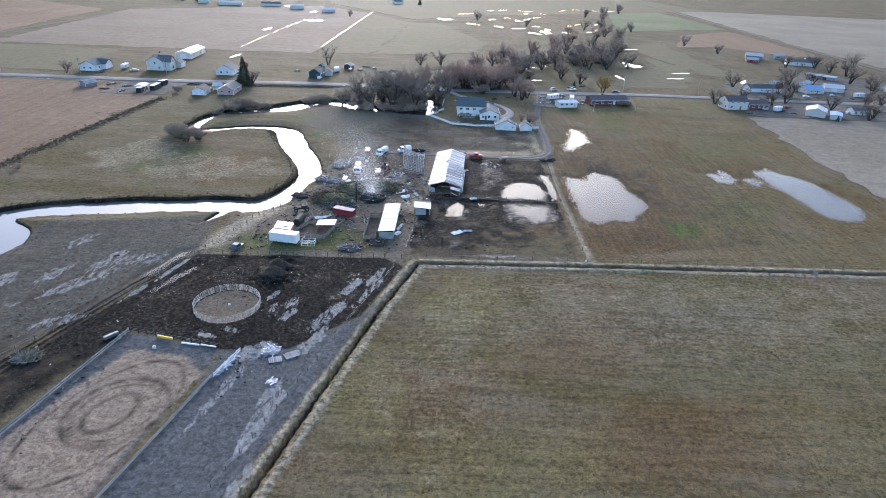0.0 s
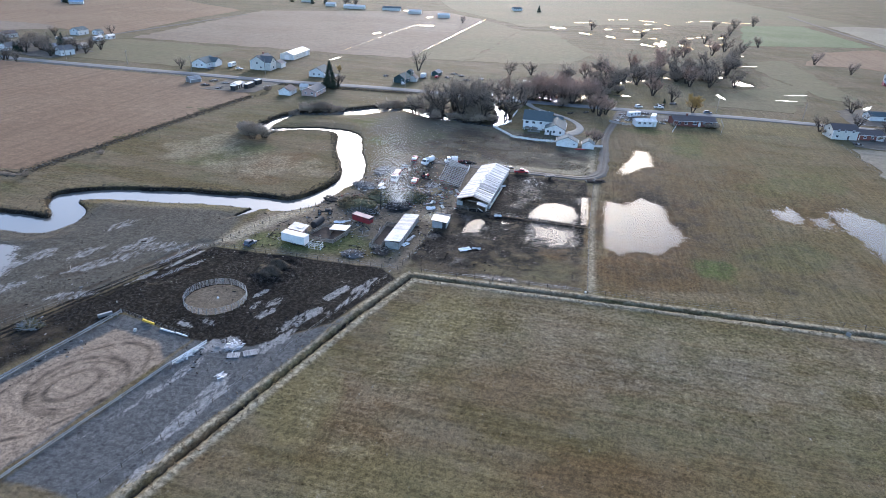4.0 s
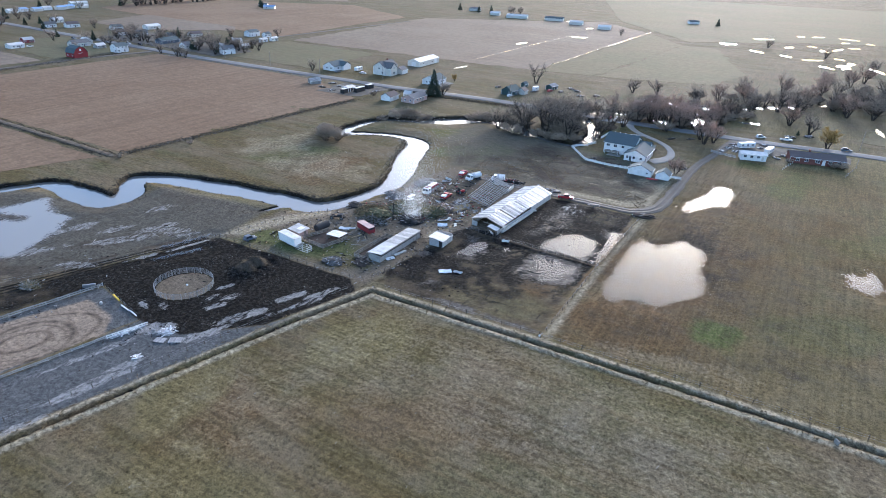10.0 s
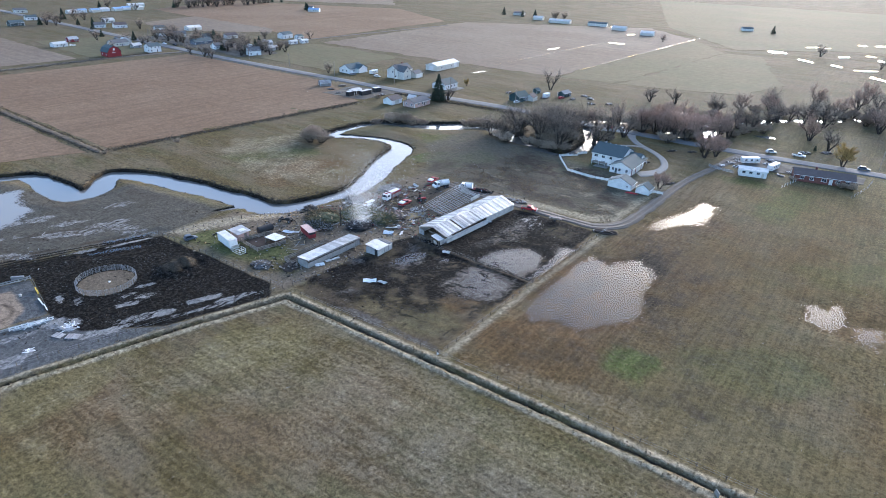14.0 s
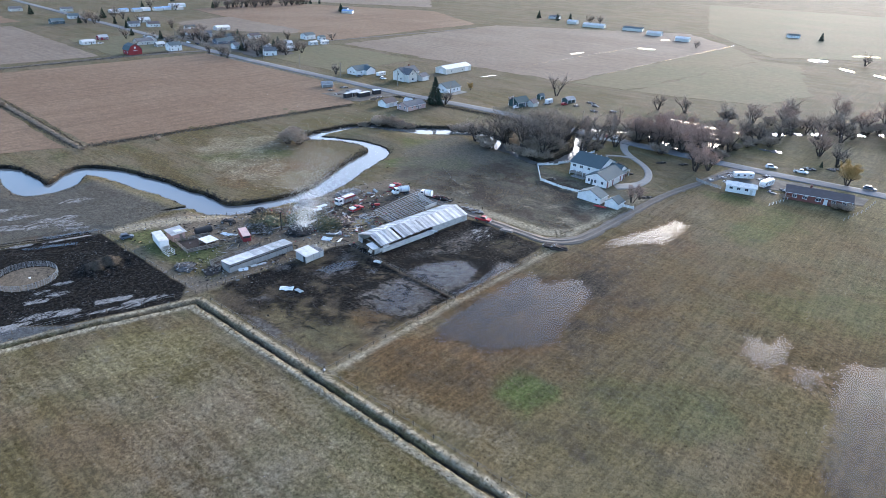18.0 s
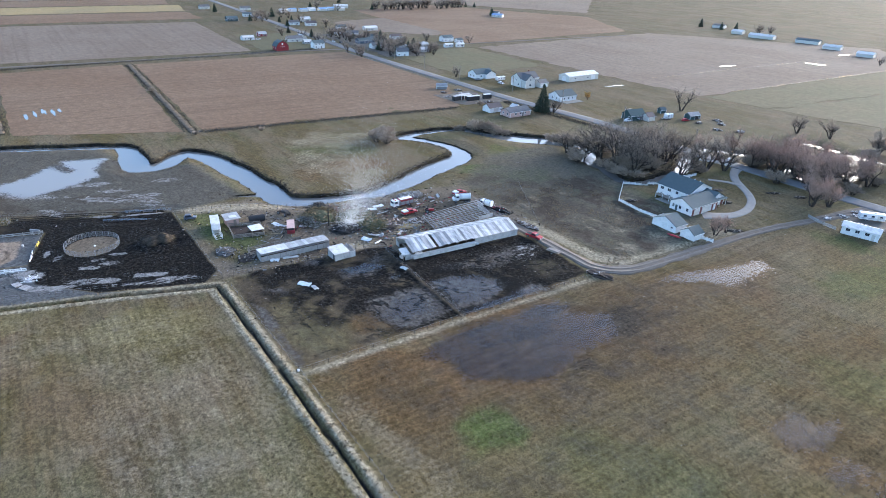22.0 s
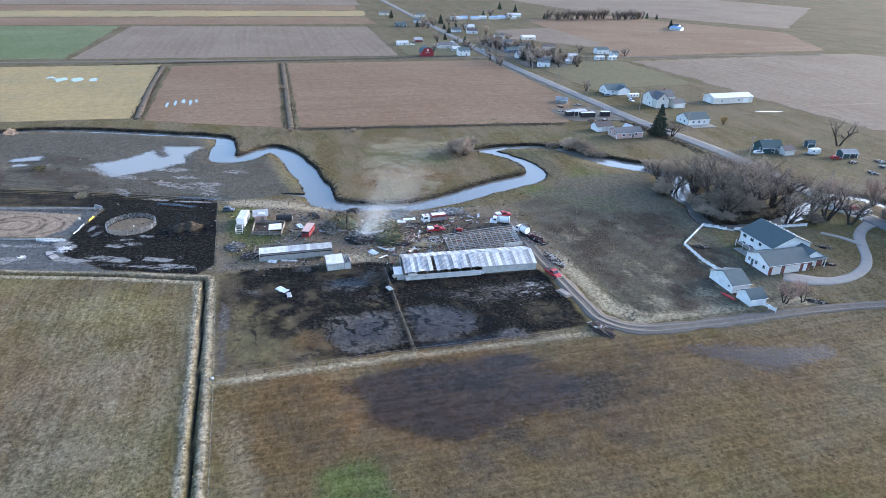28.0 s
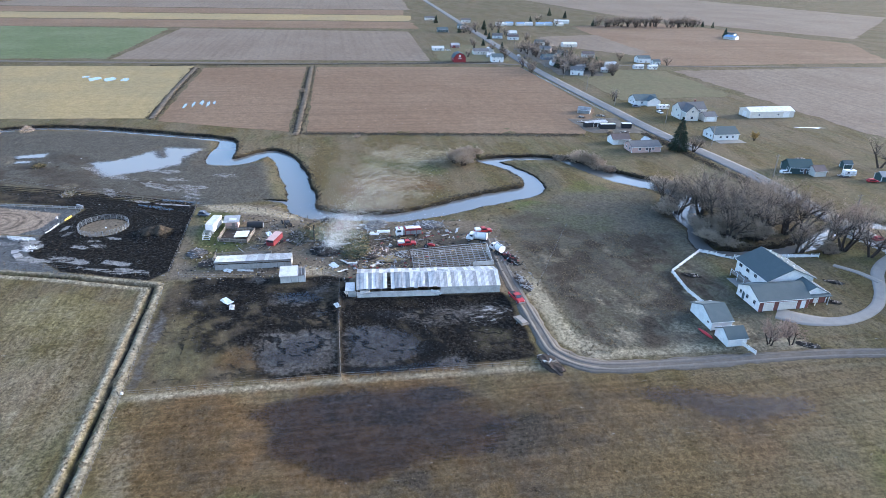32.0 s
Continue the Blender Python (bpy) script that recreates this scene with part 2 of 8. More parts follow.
def field_material(name, a, b, row, angle_x=True, lines=0.5, rough=0.95):
    """A tilled or sown field: soil or crop colours with rows along x or y."""
    m = bpy.data.materials.new(name)
    m.use_nodes = True
    nt = m.node_tree
    p = nt.nodes["Principled BSDF"]
    v = coords(nt, (1, 1, 1), True)
    broad = noise_tex(nt, v, 0.012, 5)
    mid = noise_tex(nt, v, 0.09, 5, 0.65)
    tuft = noise_tex(nt, v, 0.9, 4, 0.7)
    rows = noise_tex(nt, coords(nt, (0.02, 1, 1) if angle_x else (1, 0.02, 1), True), row, 3)
    c = mix(nt, ramp(nt, broad, 0.36, 0.64), a, b)
    c = mix(nt, math_node(nt, "MULTIPLY", ramp(nt, rows, 0.45, 0.66), lines), c, tuple(x * 0.72 for x in a))
    c = mix(nt, math_node(nt, "MULTIPLY", ramp(nt, mid, 0.5, 0.75), 0.4), c, tuple(min(1, x * 1.15) for x in b))
    k = math_node(nt, "MULTIPLY_ADD", ramp(nt, tuft, 0.28, 0.72), 0.30, 0.85)
    k = math_node(nt, "MULTIPLY", k, math_node(nt, "MULTIPLY_ADD", ramp(nt, noise_tex(nt, v, 0.25, 5, 0.7), 0.3, 0.7), 0.26, 0.87))
    comb = nt.nodes.new("ShaderNodeCombineColor")
    for i in range(3):
        nt.links.new(k, comb.inputs[i])
    nt.links.new(mix(nt, 1.0, c, comb.outputs[0], "MULTIPLY"), p.inputs["Base Color"])
    p.inputs["Roughness"].default_value, p.inputs["Specular IOR Level"].default_value = rough, 0.06
    nt.links.new(bump(nt, tuft, 0.6, 0.2), p.inputs["Normal"])
    return m


M = {
    "ground": ground_material(),
    "creek": water_material("creek_water", (0.105, 0.100, 0.090)),
    "puddle": puddle_material("shallow_water", (0.80, 0.80, 0.79)),
    "silty": puddle_material("silty_water", (0.200, 0.186, 0.164), True),
    "tilled": field_material("tilled_soil", (0.142, 0.092, 0.055), (0.162, 0.110, 0.068), 0.35, False, 0.4),
    "stubble": field_material("stubble", (0.250, 0.188, 0.088), (0.210, 0.165, 0.086), 0.4, False, 0.3),
    "sown": field_material("sown_field", (0.088, 0.106, 0.046), (0.112, 0.124, 0.064), 0.3, False, 0.25),
    "fallow": field_material("fallow_soil", (0.142, 0.108, 0.077), (0.160, 0.125, 0.091), 0.25, True, 0.3),
    "pale_soil": field_material("pale_soil", (0.165, 0.138, 0.098), (0.200, 0.172, 0.126), 0.3, True, 0.3),
    "pasture": field_material("far_pasture", (0.112, 0.093, 0.052), (0.098, 0.090, 0.048), 0.2, True, 0.2),
    "yard": surface("trodden_yard", (0.085, 0.074, 0.060), (0.145, 0.128, 0.100), 0.5, 1.5, 0.95, relief=0.1, vary=0.1, amount=0.9, spec=0.06),
    "verge": surface("dead_verge", (0.135, 0.108, 0.076), (0.065, 0.052, 0.040), 1.2, 3, 0.95, relief=0.15, vary=0, amount=0.9, spec=0.06),
    "asphalt": surface("worn_asphalt", (0.130, 0.127, 0.122), (0.185, 0.180, 0.172), 0.6, 6, 0.9, relief=0.01, vary=0, spec=0.08),
    "gravel": surface("gravel_track", (0.105, 0.090, 0.073), (0.150, 0.130, 0.108), 1.5, 3, 0.95, relief=0.05, vary=0, spec=0.06),
    "rut": surface("damp_rut", (0.128, 0.112, 0.094), (0.160, 0.142, 0.121), 2.5, 3, 0.95, relief=0.05, vary=0, spec=0.06),
    "concrete": surface("pale_concrete", (0.225, 0.208, 0.182), (0.185, 0.170, 0.148), 1.0, 8, 0.9, relief=0.01, vary=0.02, spec=0.1),
    "white": surface("white_paint", (0.68, 0.67, 0.65), (0.53, 0.52, 0.50), 2.0, 10, 0.6, vary=0.05),
    "cream": surface("cream_siding", (0.55, 0.52, 0.46), (0.45, 0.42, 0.38), 2.0, 8, 0.7, vary=0.08),
    "pinkwall": surface("faded_pink_siding", (0.42, 0.28, 0.24), (0.34, 0.24, 0.21), 2.0, 8, 0.8),
    "brick": surface("red_brick", (0.165, 0.062, 0.048), (0.105, 0.048, 0.040), 3.0, 14, 0.9),
    "redpaint": surface("red_paint", (0.33, 0.020, 0.024), (0.20, 0.022, 0.022), 2.0, 8, 0.5),
    "redbarn": surface("barn_red_boards", (0.22, 0.022, 0.026), (0.14, 0.022, 0.024), 2.0, 8, 0.8),
    "slate": surface("slate_blue_shingles", (0.058, 0.078, 0.080), (0.080, 0.098, 0.100), 1.5, 7, 0.9),
    "shingle": surface("grey_shingles", (0.095, 0.090, 0.088), (0.140, 0.130, 0.120), 1.5, 7, 0.9),
    "brownroof": surface("brown_shingles", (0.085, 0.065, 0.060), (0.12, 0.095, 0.085), 1.5, 7, 0.9),
    "bluemetal": surface("blue_metal_roof", (0.16, 0.26, 0.40), (0.22, 0.30, 0.40), 1.0, 5, 0.5),
    "greenwall": surface("dark_green_boards", (0.030, 0.060, 0.060), (0.045, 0.075, 0.070), 1.0, 5, 0.8),
    "tin": surface("galvanised_sheet", (0.345, 0.335, 0.315), (0.23, 0.222, 0.208), 1.6, 3, 0.6, 0.3, 0.01, vary=0.3, amount=0.9),
    "tinwhite": surface("whitish_sheet", (0.51, 0.49, 0.455), (0.35, 0.335, 0.31), 1.6, 3, 0.6, 0.1, 0.01, vary=0.14, amount=0.8),
    "wood": surface("weathered_wood", (0.24, 0.205, 0.17), (0.15, 0.125, 0.10), 1.5, 9, 0.9, vary=0.25, spec=0.10),
    "oldwood": surface("dark_weathered_wood", (0.115, 0.096, 0.078), (0.075, 0.062, 0.050), 1.5, 9, 0.95, vary=0.2, spec=0.08),
    "rawwood": surface("raw_lumber", (0.36, 0.25, 0.13), (0.24, 0.17, 0.10), 1.5, 9, 0.9, vary=0.3, spec=0.10),
    "greywood": surface("silvered_wood", (0.30, 0.29, 0.28), (0.20, 0.19, 0.18), 1.5, 9, 0.9, vary=0.2, spec=0.10),
    "charwood": surface("charred_wood", (0.020, 0.019, 0.018), (0.05, 0.045, 0.04), 1.5, 9, 0.95, vary=0.3, spec=0.10),
    "ash": surface("ash_heap", (0.095, 0.092, 0.088), (0.05, 0.05, 0.05), 3.0, 6, 0.95, relief=0.06, spec=0.10),
    "earth": surface("dark_earth", (0.060, 0.045, 0.035), (0.030, 0.024, 0.020), 2.0, 4, 0.95, relief=0.1, spec=0.10),
    "hay": surface("straw_heap", (0.23, 0.175, 0.085), (0.13, 0.10, 0.055), 2.0, 6, 0.95, relief=0.1, spec=0.10),
    "brush": surface("brushwood", (0.085, 0.085, 0.045), (0.055, 0.055, 0.040), 2.0, 6, 0.95, relief=0.1, spec=0.10),
    # near-black panel colour: stands for the shade inside open doors and bays
    "dark": surface("opening_shade", (0.020, 0.021, 0.023), (0.030, 0.030, 0.032), 1, 5, 0.8),
    "black": surface("black_rubber", (0.018, 0.018, 0.019), (0.03, 0.03, 0.03), 1, 9, 0.85),
    "steel": surface("grey_steel", (0.24, 0.25, 0.26), (0.17, 0.17, 0.17), 2, 9, 0.5, 0.5),
    "blue": surface("blue_paint", (0.085, 0.105, 0.135), (0.06, 0.07, 0.085), 2, 9, 0.5),
    "yellow": surface("yellow_paint", (0.62, 0.42, 0.04), (0.45, 0.30, 0.05), 2, 9, 0.6),
    "bark": surface("grey_bark", (0.050, 0.041, 0.034), (0.032, 0.027, 0.023), 2, 6, 0.95, spec=0.10),
    "twig": surface("bare_twigs", (0.34, 0.262, 0.195), (0.25, 0.195, 0.148), 1.5, 4, 0.95, vary=0.2, spec=0.10),
    "twiggrey": surface("grey_twigs", (0.32, 0.25, 0.18), (0.23, 0.18, 0.135), 1.5, 4, 0.95, vary=0.25, spec=0.10),
    "twigred": surface("reddish_twigs", (0.400, 0.275, 0.205), (0.300, 0.208, 0.156), 1.5, 4, 0.95, vary=0.2, spec=0.10),
    "twiggold": surface("golden_willow_twigs", (0.38, 0.25, 0.08), (0.30, 0.20, 0.07), 1.5, 4, 0.95, vary=0.1),
    "needle": surface("conifer_needles", (0.018, 0.036, 0.020), (0.030, 0.050, 0.026), 2, 4, 0.9, vary=0.2),
    "reed": surface("dark_bank_scrub", (0.050, 0.044, 0.036), (0.095, 0.080, 0.060), 2, 4, 0.95, vary=0.3, spec=0.10),
    "tussock": surface("straw_tussock", (0.175, 0.140, 0.092), (0.115, 0.093, 0.062), 2, 3, 0.95, vary=0, spec=0.05),
    "drygrass": surface("dry_grass", (0.165, 0.130, 0.072), (0.120, 0.105, 0.055), 0.6, 3, 0.95, vary=0, amount=0.9, spec=0.05),
    "smoke": surface("pale_smoke", (0.78, 0.78, 0.76), (0.7, 0.7, 0.7), 1, 2, 1.0, vary=0, spec=0.0),
}
# blades of dead grass let the low light through
for key in ("tussock", "drygrass", "reed", "smoke"):
    nt = M[key].node_tree
    p = nt.nodes["Principled BSDF"]
    tr, mx = nt.nodes.new("ShaderNodeBsdfTranslucent"), nt.nodes.new("ShaderNodeMixShader")
    nt.links.new(p.inputs["Base Color"].links[0].from_socket, tr.inputs[0])
    mx.inputs[0].default_value = 0.5
    nt.links.new(p.outputs[0], mx.inputs[1]), nt.links.new(tr.outputs[0], mx.inputs[2])
    nt.links.new(mx.outputs[0], nt.nodes["Material Output"].inputs[0])
glass = bpy.data.materials.new("window_glass")
glass.use_nodes = True
glass.node_tree.nodes["Principled BSDF"].inputs["Base Color"].default_value = (0.03, 0.035, 0.045, 1)
glass.node_tree.nodes["Principled BSDF"].inputs["Roughness"].default_value = 0.08
M["glass"] = glass

# ---- the ground: one sheet, fine near the farm and coarser to the horizon ----
RNG = np.random.RandomState(7)
LATTICE = RNG.rand(256, 256)


def value_noise(x, y):
    xi, yi = np.floor(x).astype(int), np.floor(y).astype(int)
    fx, fy = x - xi, y - yi
    fx, fy = fx * fx * (3 - 2 * fx), fy * fy * (3 - 2 * fy)
    a, b = LATTICE[xi % 256, yi % 256], LATTICE[(xi + 1) % 256, yi % 256]
    c, d = LATTICE[xi % 256, (yi + 1) % 256], LATTICE[(xi + 1) % 256, (yi + 1) % 256]
    return (a * (1 - fx) + b * fx) * (1 - fy) + (c * (1 - fx) + d * fx) * fy - 0.5


def fbm(x, y, size, octaves=4):
    total, amp = 0.0, 1.0
    for k in range(octaves):
        total = total + amp * value_noise(x / size + 17.3 * k, y / size + 31.7 * k)
        size, amp = size / 2.1, amp * 0.55
    return total


def smooth(v, lo, hi):
    t = np.clip((v - lo) / (hi - lo), 0, 1)
    return t * t * (3 - 2 * t)


def line_distance(x, y, pts, widths=None):
    """Distance to a polyline, less half its width where widths are given."""
    best = np.full(x.shape, 1e9)
    for i in range(len(pts) - 1):
        (ax, ay), (bx, by) = pts[i][:2], pts[i + 1][:2]
        dx, dy = bx - ax, by - ay
        t = np.clip(((x - ax) * dx + (y - ay) * dy) / (dx * dx + dy * dy), 0, 1)
        d = np.hypot(x - ax - t * dx, y - ay - t * dy)
        if widths is not None:
            d = d - 0.5 * (widths[i] + t * (widths[i + 1] - widths[i]))
        best = np.minimum(best, d)
    return best


def area_distance(x, y, pts):
    """Signed distance to a polygon, negative inside."""
    d = line_distance(x, y, [*pts, pts[0]])
    inside = np.zeros(x.shape, bool)
    for (ax, ay), (bx, by) in zip(pts, [*pts[1:], pts[0]]):
        if ay != by:
            inside ^= ((ay > y) != (by > y)) & (x < (bx - ax) * (y - ay) / (by - ay) + ax)
    return np.where(inside, -d, d)


def spline(pts, step=2.0):
    """Catmull-Rom through points of any number of columns."""
    p = np.array([pts[0], *pts, pts[-1]], float)
    out = []
    for i in range(1, len(p) - 2):
        n = max(2, int(np.hypot(*(p[i + 1] - p[i])[:2]) / step))
        for t in np.arange(n) / n:
            out.append(0.5 * (2 * p[i] + (p[i + 1] - p[i - 1]) * t + (2 * p[i - 1] - 5 * p[i] + 4 * p[i + 1] - p[i + 2]) * t * t
                              + (3 * p[i] - p[i - 1] - 3 * p[i + 1] + p[i + 2]) * t ** 3))
    out.append(p[-2])
    return np.array(out)


# the creek: x, y and width, from the far west, round the farm, to the trees behind the house
CREEK = [(-171, 0, 4.5), (-182, 50, 4.5), (-178, 80, 4.5), (-165, 114, 4.8), (-156, 136, 5), (-150, 145.5, 6), (-141, 146.5, 8), (-130, 146, 10.5), (-119, 146.5, 10), (-117.5, 154, 9), (-124, 160, 8), (-128.5, 166.5, 9),
         (-120.5, 172.5, 8), (-110, 175.5, 9), (-96, 178.3, 10), (-83, 180.8, 8.5), (-69, 182.2, 10), (-59.5, 182.8, 9.5), (-53.2, 190, 7.5), (-50, 203, 5.8), (-48.3, 215, 7.5), (-52.5, 229, 9), (-60.5, 246, 10), (-67, 264, 10),
         (-72, 270, 8), (-81.5, 271.5, 6.5), (-92.5, 268, 6), (-102, 262.5, 7), (-107, 258, 6)]
CREEK_NORTH = [(-107, 258, 6), (-109.5, 268, 5), (-108.5, 284, 4), (-104.5, 294, 4), (-93, 300.5, 8), (-80, 308, 11), (-67, 320, 10), (-55.5, 324.5, 8), (-46.5, 320, 10), (-36.5, 315, 8), (-26, 312, 5),
               (-18, 308, 5), (-8, 307, 6), (-5, 320, 6), (-8, 338, 6), (-16, 352, 5), (-24, 372, 5), (-15, 381, 5), (4, 386, 5), (25, 377, 6), (33, 398, 6), (18, 424, 5), (-7, 431, 4)]
CREEK_INLET = [(-62, 179, 5), (-66, 174, 3), (-68, 168.5, 1)]
CREEK_EAST = [(17, 427, 3), (35, 430, 3), (46, 431, 3), (54, 445, 5), (75, 465, 3), (92, 482, 4), (118, 505, 3), (138, 500, 5), (150, 478, 7)]
creeks = [spline(c) for c in (CREEK, CREEK_NORTH, CREEK_EAST, CREEK_INLET)]
for c in creeks[:2]:
    c[:, :2] += (1.6, -0.7)

DITCH_W = [(-5, 145.5), (-12.8, 122), (-21.3, 92), (-29, 63), (-42, 16)]
DITCH_E = [(-5, 145.5), (40, 147), (102, 148.5), (180, 150), (320, 152)]


def axis(lo, hi, step, reach):
    core = np.arange(lo, hi + step / 2, step)
    side, s, d = [], step, 0.0
    while d < reach:
        s = min(s * 1.06, 12.0) if d < 600 else s * 1.3
        d += s
        side.append(d)
    side = np.array(side)
    return np.concatenate([(core[0] - side)[::-1], core, core[-1] + side])


gx, gy = axis(-186, 150, 0.6, 4600), axis(62, 330, 0.6, 4600)
X, Y = np.meshgrid(gx, gy)
wob = fbm(X, Y, 9.0)
wob_fine = fbm(X + 50, Y + 9, 2.4, 3)
near = 1 - smooth(np.maximum(np.abs(X - 0), np.abs(Y - 165)), 140, 185)
Z = 0.12 + near * (0.10 * fbm(X, Y, 14.0) + 0.05 * wob_fine)


def creek_distance(margin=40.0):
    """Distance to the water's edge, and whether a place lies on the low, flat bank to the right of the main stream."""
    far = np.full(X.shape, margin)
    low = np.zeros(X.shape)
    k = (X > -225) & (X < 200) & (Y > -40) & (Y < 560)
    x, y = X[k], Y[k]
    best, right = np.full(x.shape, margin), np.zeros(x.shape)
    for n, c in enumerate(creeks):
        for (ax, ay, aw), (bx, by, bw) in zip(c[:-1:2], [*c[2::2], c[-1]]):
            near_by = np.nonzero((np.abs(x - ax) < margin) & (np.abs(y - ay) < margin))[0]
            px, py = x[near_by] - ax, y[near_by] - ay
            dx, dy = bx - ax, by - ay
            t = np.clip((px * dx + py * dy) / (dx * dx + dy * dy + 1e-9), 0, 1)
            d = np.hypot(px - t * dx, py - t * dy) - 0.5 * (aw + t * (bw - aw))
            closer = d < best[near_by]
            at = near_by[closer]
            best[at] = d[closer]
            right[at] = (dx * py - dy * px < 0)[closer] if n != 2 and bx < -15 else 0.0
    far[k], low[k] = best, right
    return far, low


creek_d, low_bank = creek_distance()
creek_d = creek_d + 0.9 * fbm(X, Y, 5.0, 3) + 0.5 * fbm(X + 31, Y + 77, 1.8, 2)
ditch_w, ditch_e = line_distance(X, Y, DITCH_W), line_distance(X, Y, DITCH_E)
ditch_d = np.minimum(ditch_w, ditch_e)
bank_run = 0.75 + 0.4 * np.maximum(np.gradient(gx)[None, :] - 0.7, 0) + 0.4 * np.maximum(np.gradient(gy)[:, None] - 0.7, 0)
Z -= 2.2 * (1 - smooth(creek_d, -bank_run, bank_run))
Z -= 0.75 * low_bank * (1 - smooth(creek_d, 0.0, 8.0))
Z -= 0.9 * (1 - smooth(ditch_d + 0.3 * wob_fine, 0.05, 0.6))
Z += 0.18 * np.exp(-((ditch_d - 1.5) / 0.7) ** 2) * (1 + 1.5 * wob)

covers = {k: np.zeros(X.shape) for k in ("rust", "green", "marsh", "dirt", "straw", "silt", "sand", "mud", "pale", "char", "worn", "pan", "ruts", "olive", "rows_north", "mown")}
covers["mown"] = (((X > 42) & (Y > 149)) | ((Y < 146) & (X > -6 - 0.27 * (145 - Y)))).astype(float)
covers["rows_north"] = ((X > 41) & (Y > 149)).astype(float)


def cover(name, pts, soft=3.0, value=1.0):
    """Raise a ground cover inside a polygon, with a soft, uneven edge."""
    d = area_distance(X, Y, pts) + 0.25 * soft * wob
    covers[name] = np.maximum(covers[name], value * smooth(-d, -soft / 2, soft / 2))


def bare(name, pts, soft=3.0, value=1.0):
    d = area_distance(X, Y, pts) + 0.25 * soft * wob
    covers[name] = covers[name] * (1 - value * smooth(-d, -soft / 2, soft / 2))


def blob(name, cx, cy, rx, ry, turn=0.0, value=1.0):
    c, s = math.cos(radians(turn)), math.sin(radians(turn))
    u, v = ((X - cx) * c + (Y - cy) * s) / rx, (-(X - cx) * s + (Y - cy) * c) / ry
    covers[name] = np.maximum(covers[name], value * smooth(-(np.hypot(u, v) + 0.7 * wob), -1.25, -0.55))


# water meadow between the creek and the pens
cover("marsh", [(-175, 30), (-170, 105), (-150, 136), (-112, 146), (-112, 166), (-66, 172), (-62, 147), (-84, 98), (-105, 40)], 8, 0.95)
cover("green", [(-118, 168), (-84, 174), (-70, 170), (-78, 152), (-104, 160)], 8, 0.22)
for cx, cy, rx, ry, t, v in ((-92, 96, 7, 22, -22, 0.6), (-106, 84, 8, 20, -25, 0.62), (-100, 62, 14, 12, 0, 0.7), (-124, 84, 6, 14, -30, 0.5), (-88, 126, 4, 14, -25, 0.5), (-110, 140, 12, 5, 10, 0.35), (-96, 160, 14, 5, 10, 0.35)):
    blob("worn", cx, cy, rx, ry, t, v)
blob("rust", -84, 108, 5, 16, -24, 0.45), blob("straw", -89, 96, 3.0, 3.5, 0, 0.6)
# meadow inside the bend
blob("green", -100, 225, 22, 9, 60, 0.45), blob("rust", -78, 222, 16, 9, 50, 0.8), blob("rust", -75, 200, 10, 6, 10, 0.5)
blob("green", -35, 272, 26, 13, 45, 0.85), blob("green", 0, 290, 22, 9, 20, 0.6), blob("green", 24, 292, 14, 6, 0, 0.55), blob("worn", -24, 268, 10, 6, 40, 0.5), blob("worn", 8, 270, 12, 6, 10, 0.5), blob("worn", -38, 258, 6, 9, 20, 0.5), blob("green", -60, 290, 14, 10, 30, 0.5), blob("marsh", -5, 268, 26, 15, 20, 0.62)
blob("green", 18, 302, 13, 8, 20, 0.35), blob("green", 2, 345, 12, 7, 60, 0.35), blob("marsh", 30, 275, 26, 10, 0, 0.5)
cover("worn", [(-46, 309), (-30, 306), (-10, 309), (-3, 322), (2, 346), (-12, 352), (-30, 350), (-42, 336)], 5, 0.5), cover("worn", [(-4, 367), (48, 369), (46, 394), (6, 396)], 6, 0.62)
# yard round the sheds and the burnt barn
cover("dirt", [(-62, 148), (-8, 147), (-6, 178), (-4, 194), (8, 198), (12, 236), (0, 246), (-36, 246), (-44, 215), (-42, 196), (-52, 182), (-62, 172)], 5, 0.86)
cover("green", [(-58, 148), (-36, 149), (-24, 156), (-20, 160), (-30, 168), (-56, 160)], 7, 0.66)
cover("straw", [(-64, 148), (-58, 152), (-50, 172), (-46, 182), (-54, 180), (-63, 160)], 4, 0.62)
blob("straw", -9, 186, 5, 9, 0, 0.55), blob("char", -21, 190, 4.5, 6, 20, 1.0), blob("rust", -12, 188, 6, 8, 20, 0.9), blob("green", -14, 196, 5, 5, 0, 0.6), blob("worn", -24, 206, 12, 10, 0, 0.6), blob("worn", -20, 226, 10, 8, 0, 0.5), blob("char", -27, 196, 7, 8, 0, 0.45)
cover("straw", [(2, 241), (36, 243), (43, 249), (45, 300), (41, 300), (38, 254), (32, 249), (0, 247)], 4, 0.58)
# black pens
cover("mud", [(-4.5, 149), (39, 150), (40, 237), (10, 236), (8, 197), (-3, 196), (-5.5, 189), (-5, 178), (-8.5, 160), (-7.5, 150)], 2.0)
bare("mud", [(-6, 150), (40, 150), (40, 176), (30, 176), (26, 164), (18, 157), (-4, 154)], 7, 0.6)
blob("green", 30, 160, 9, 12, 30, 0.3), blob("rust", 31, 170, 6, 5, 0, 0.8), blob("green", 31, 229, 6, 6, 0, 0.6), blob("green", 5, 172, 2.5, 4, 0, 0.7), blob("olive", 14, 162, 16, 9, 0, 0.5), blob("rust", 33, 180, 6, 8, 0, 0.5)
bare("mud", [(26, 224), (27, 234), (36, 232), (37, 223)], 5, 0.6)
cover("mud", [(-63, 146), (-14, 147.5), (-9, 143), (-17, 119), (-30, 106), (-44, 105), (-64, 110), (-69, 112), (-69, 130)], 2.0)
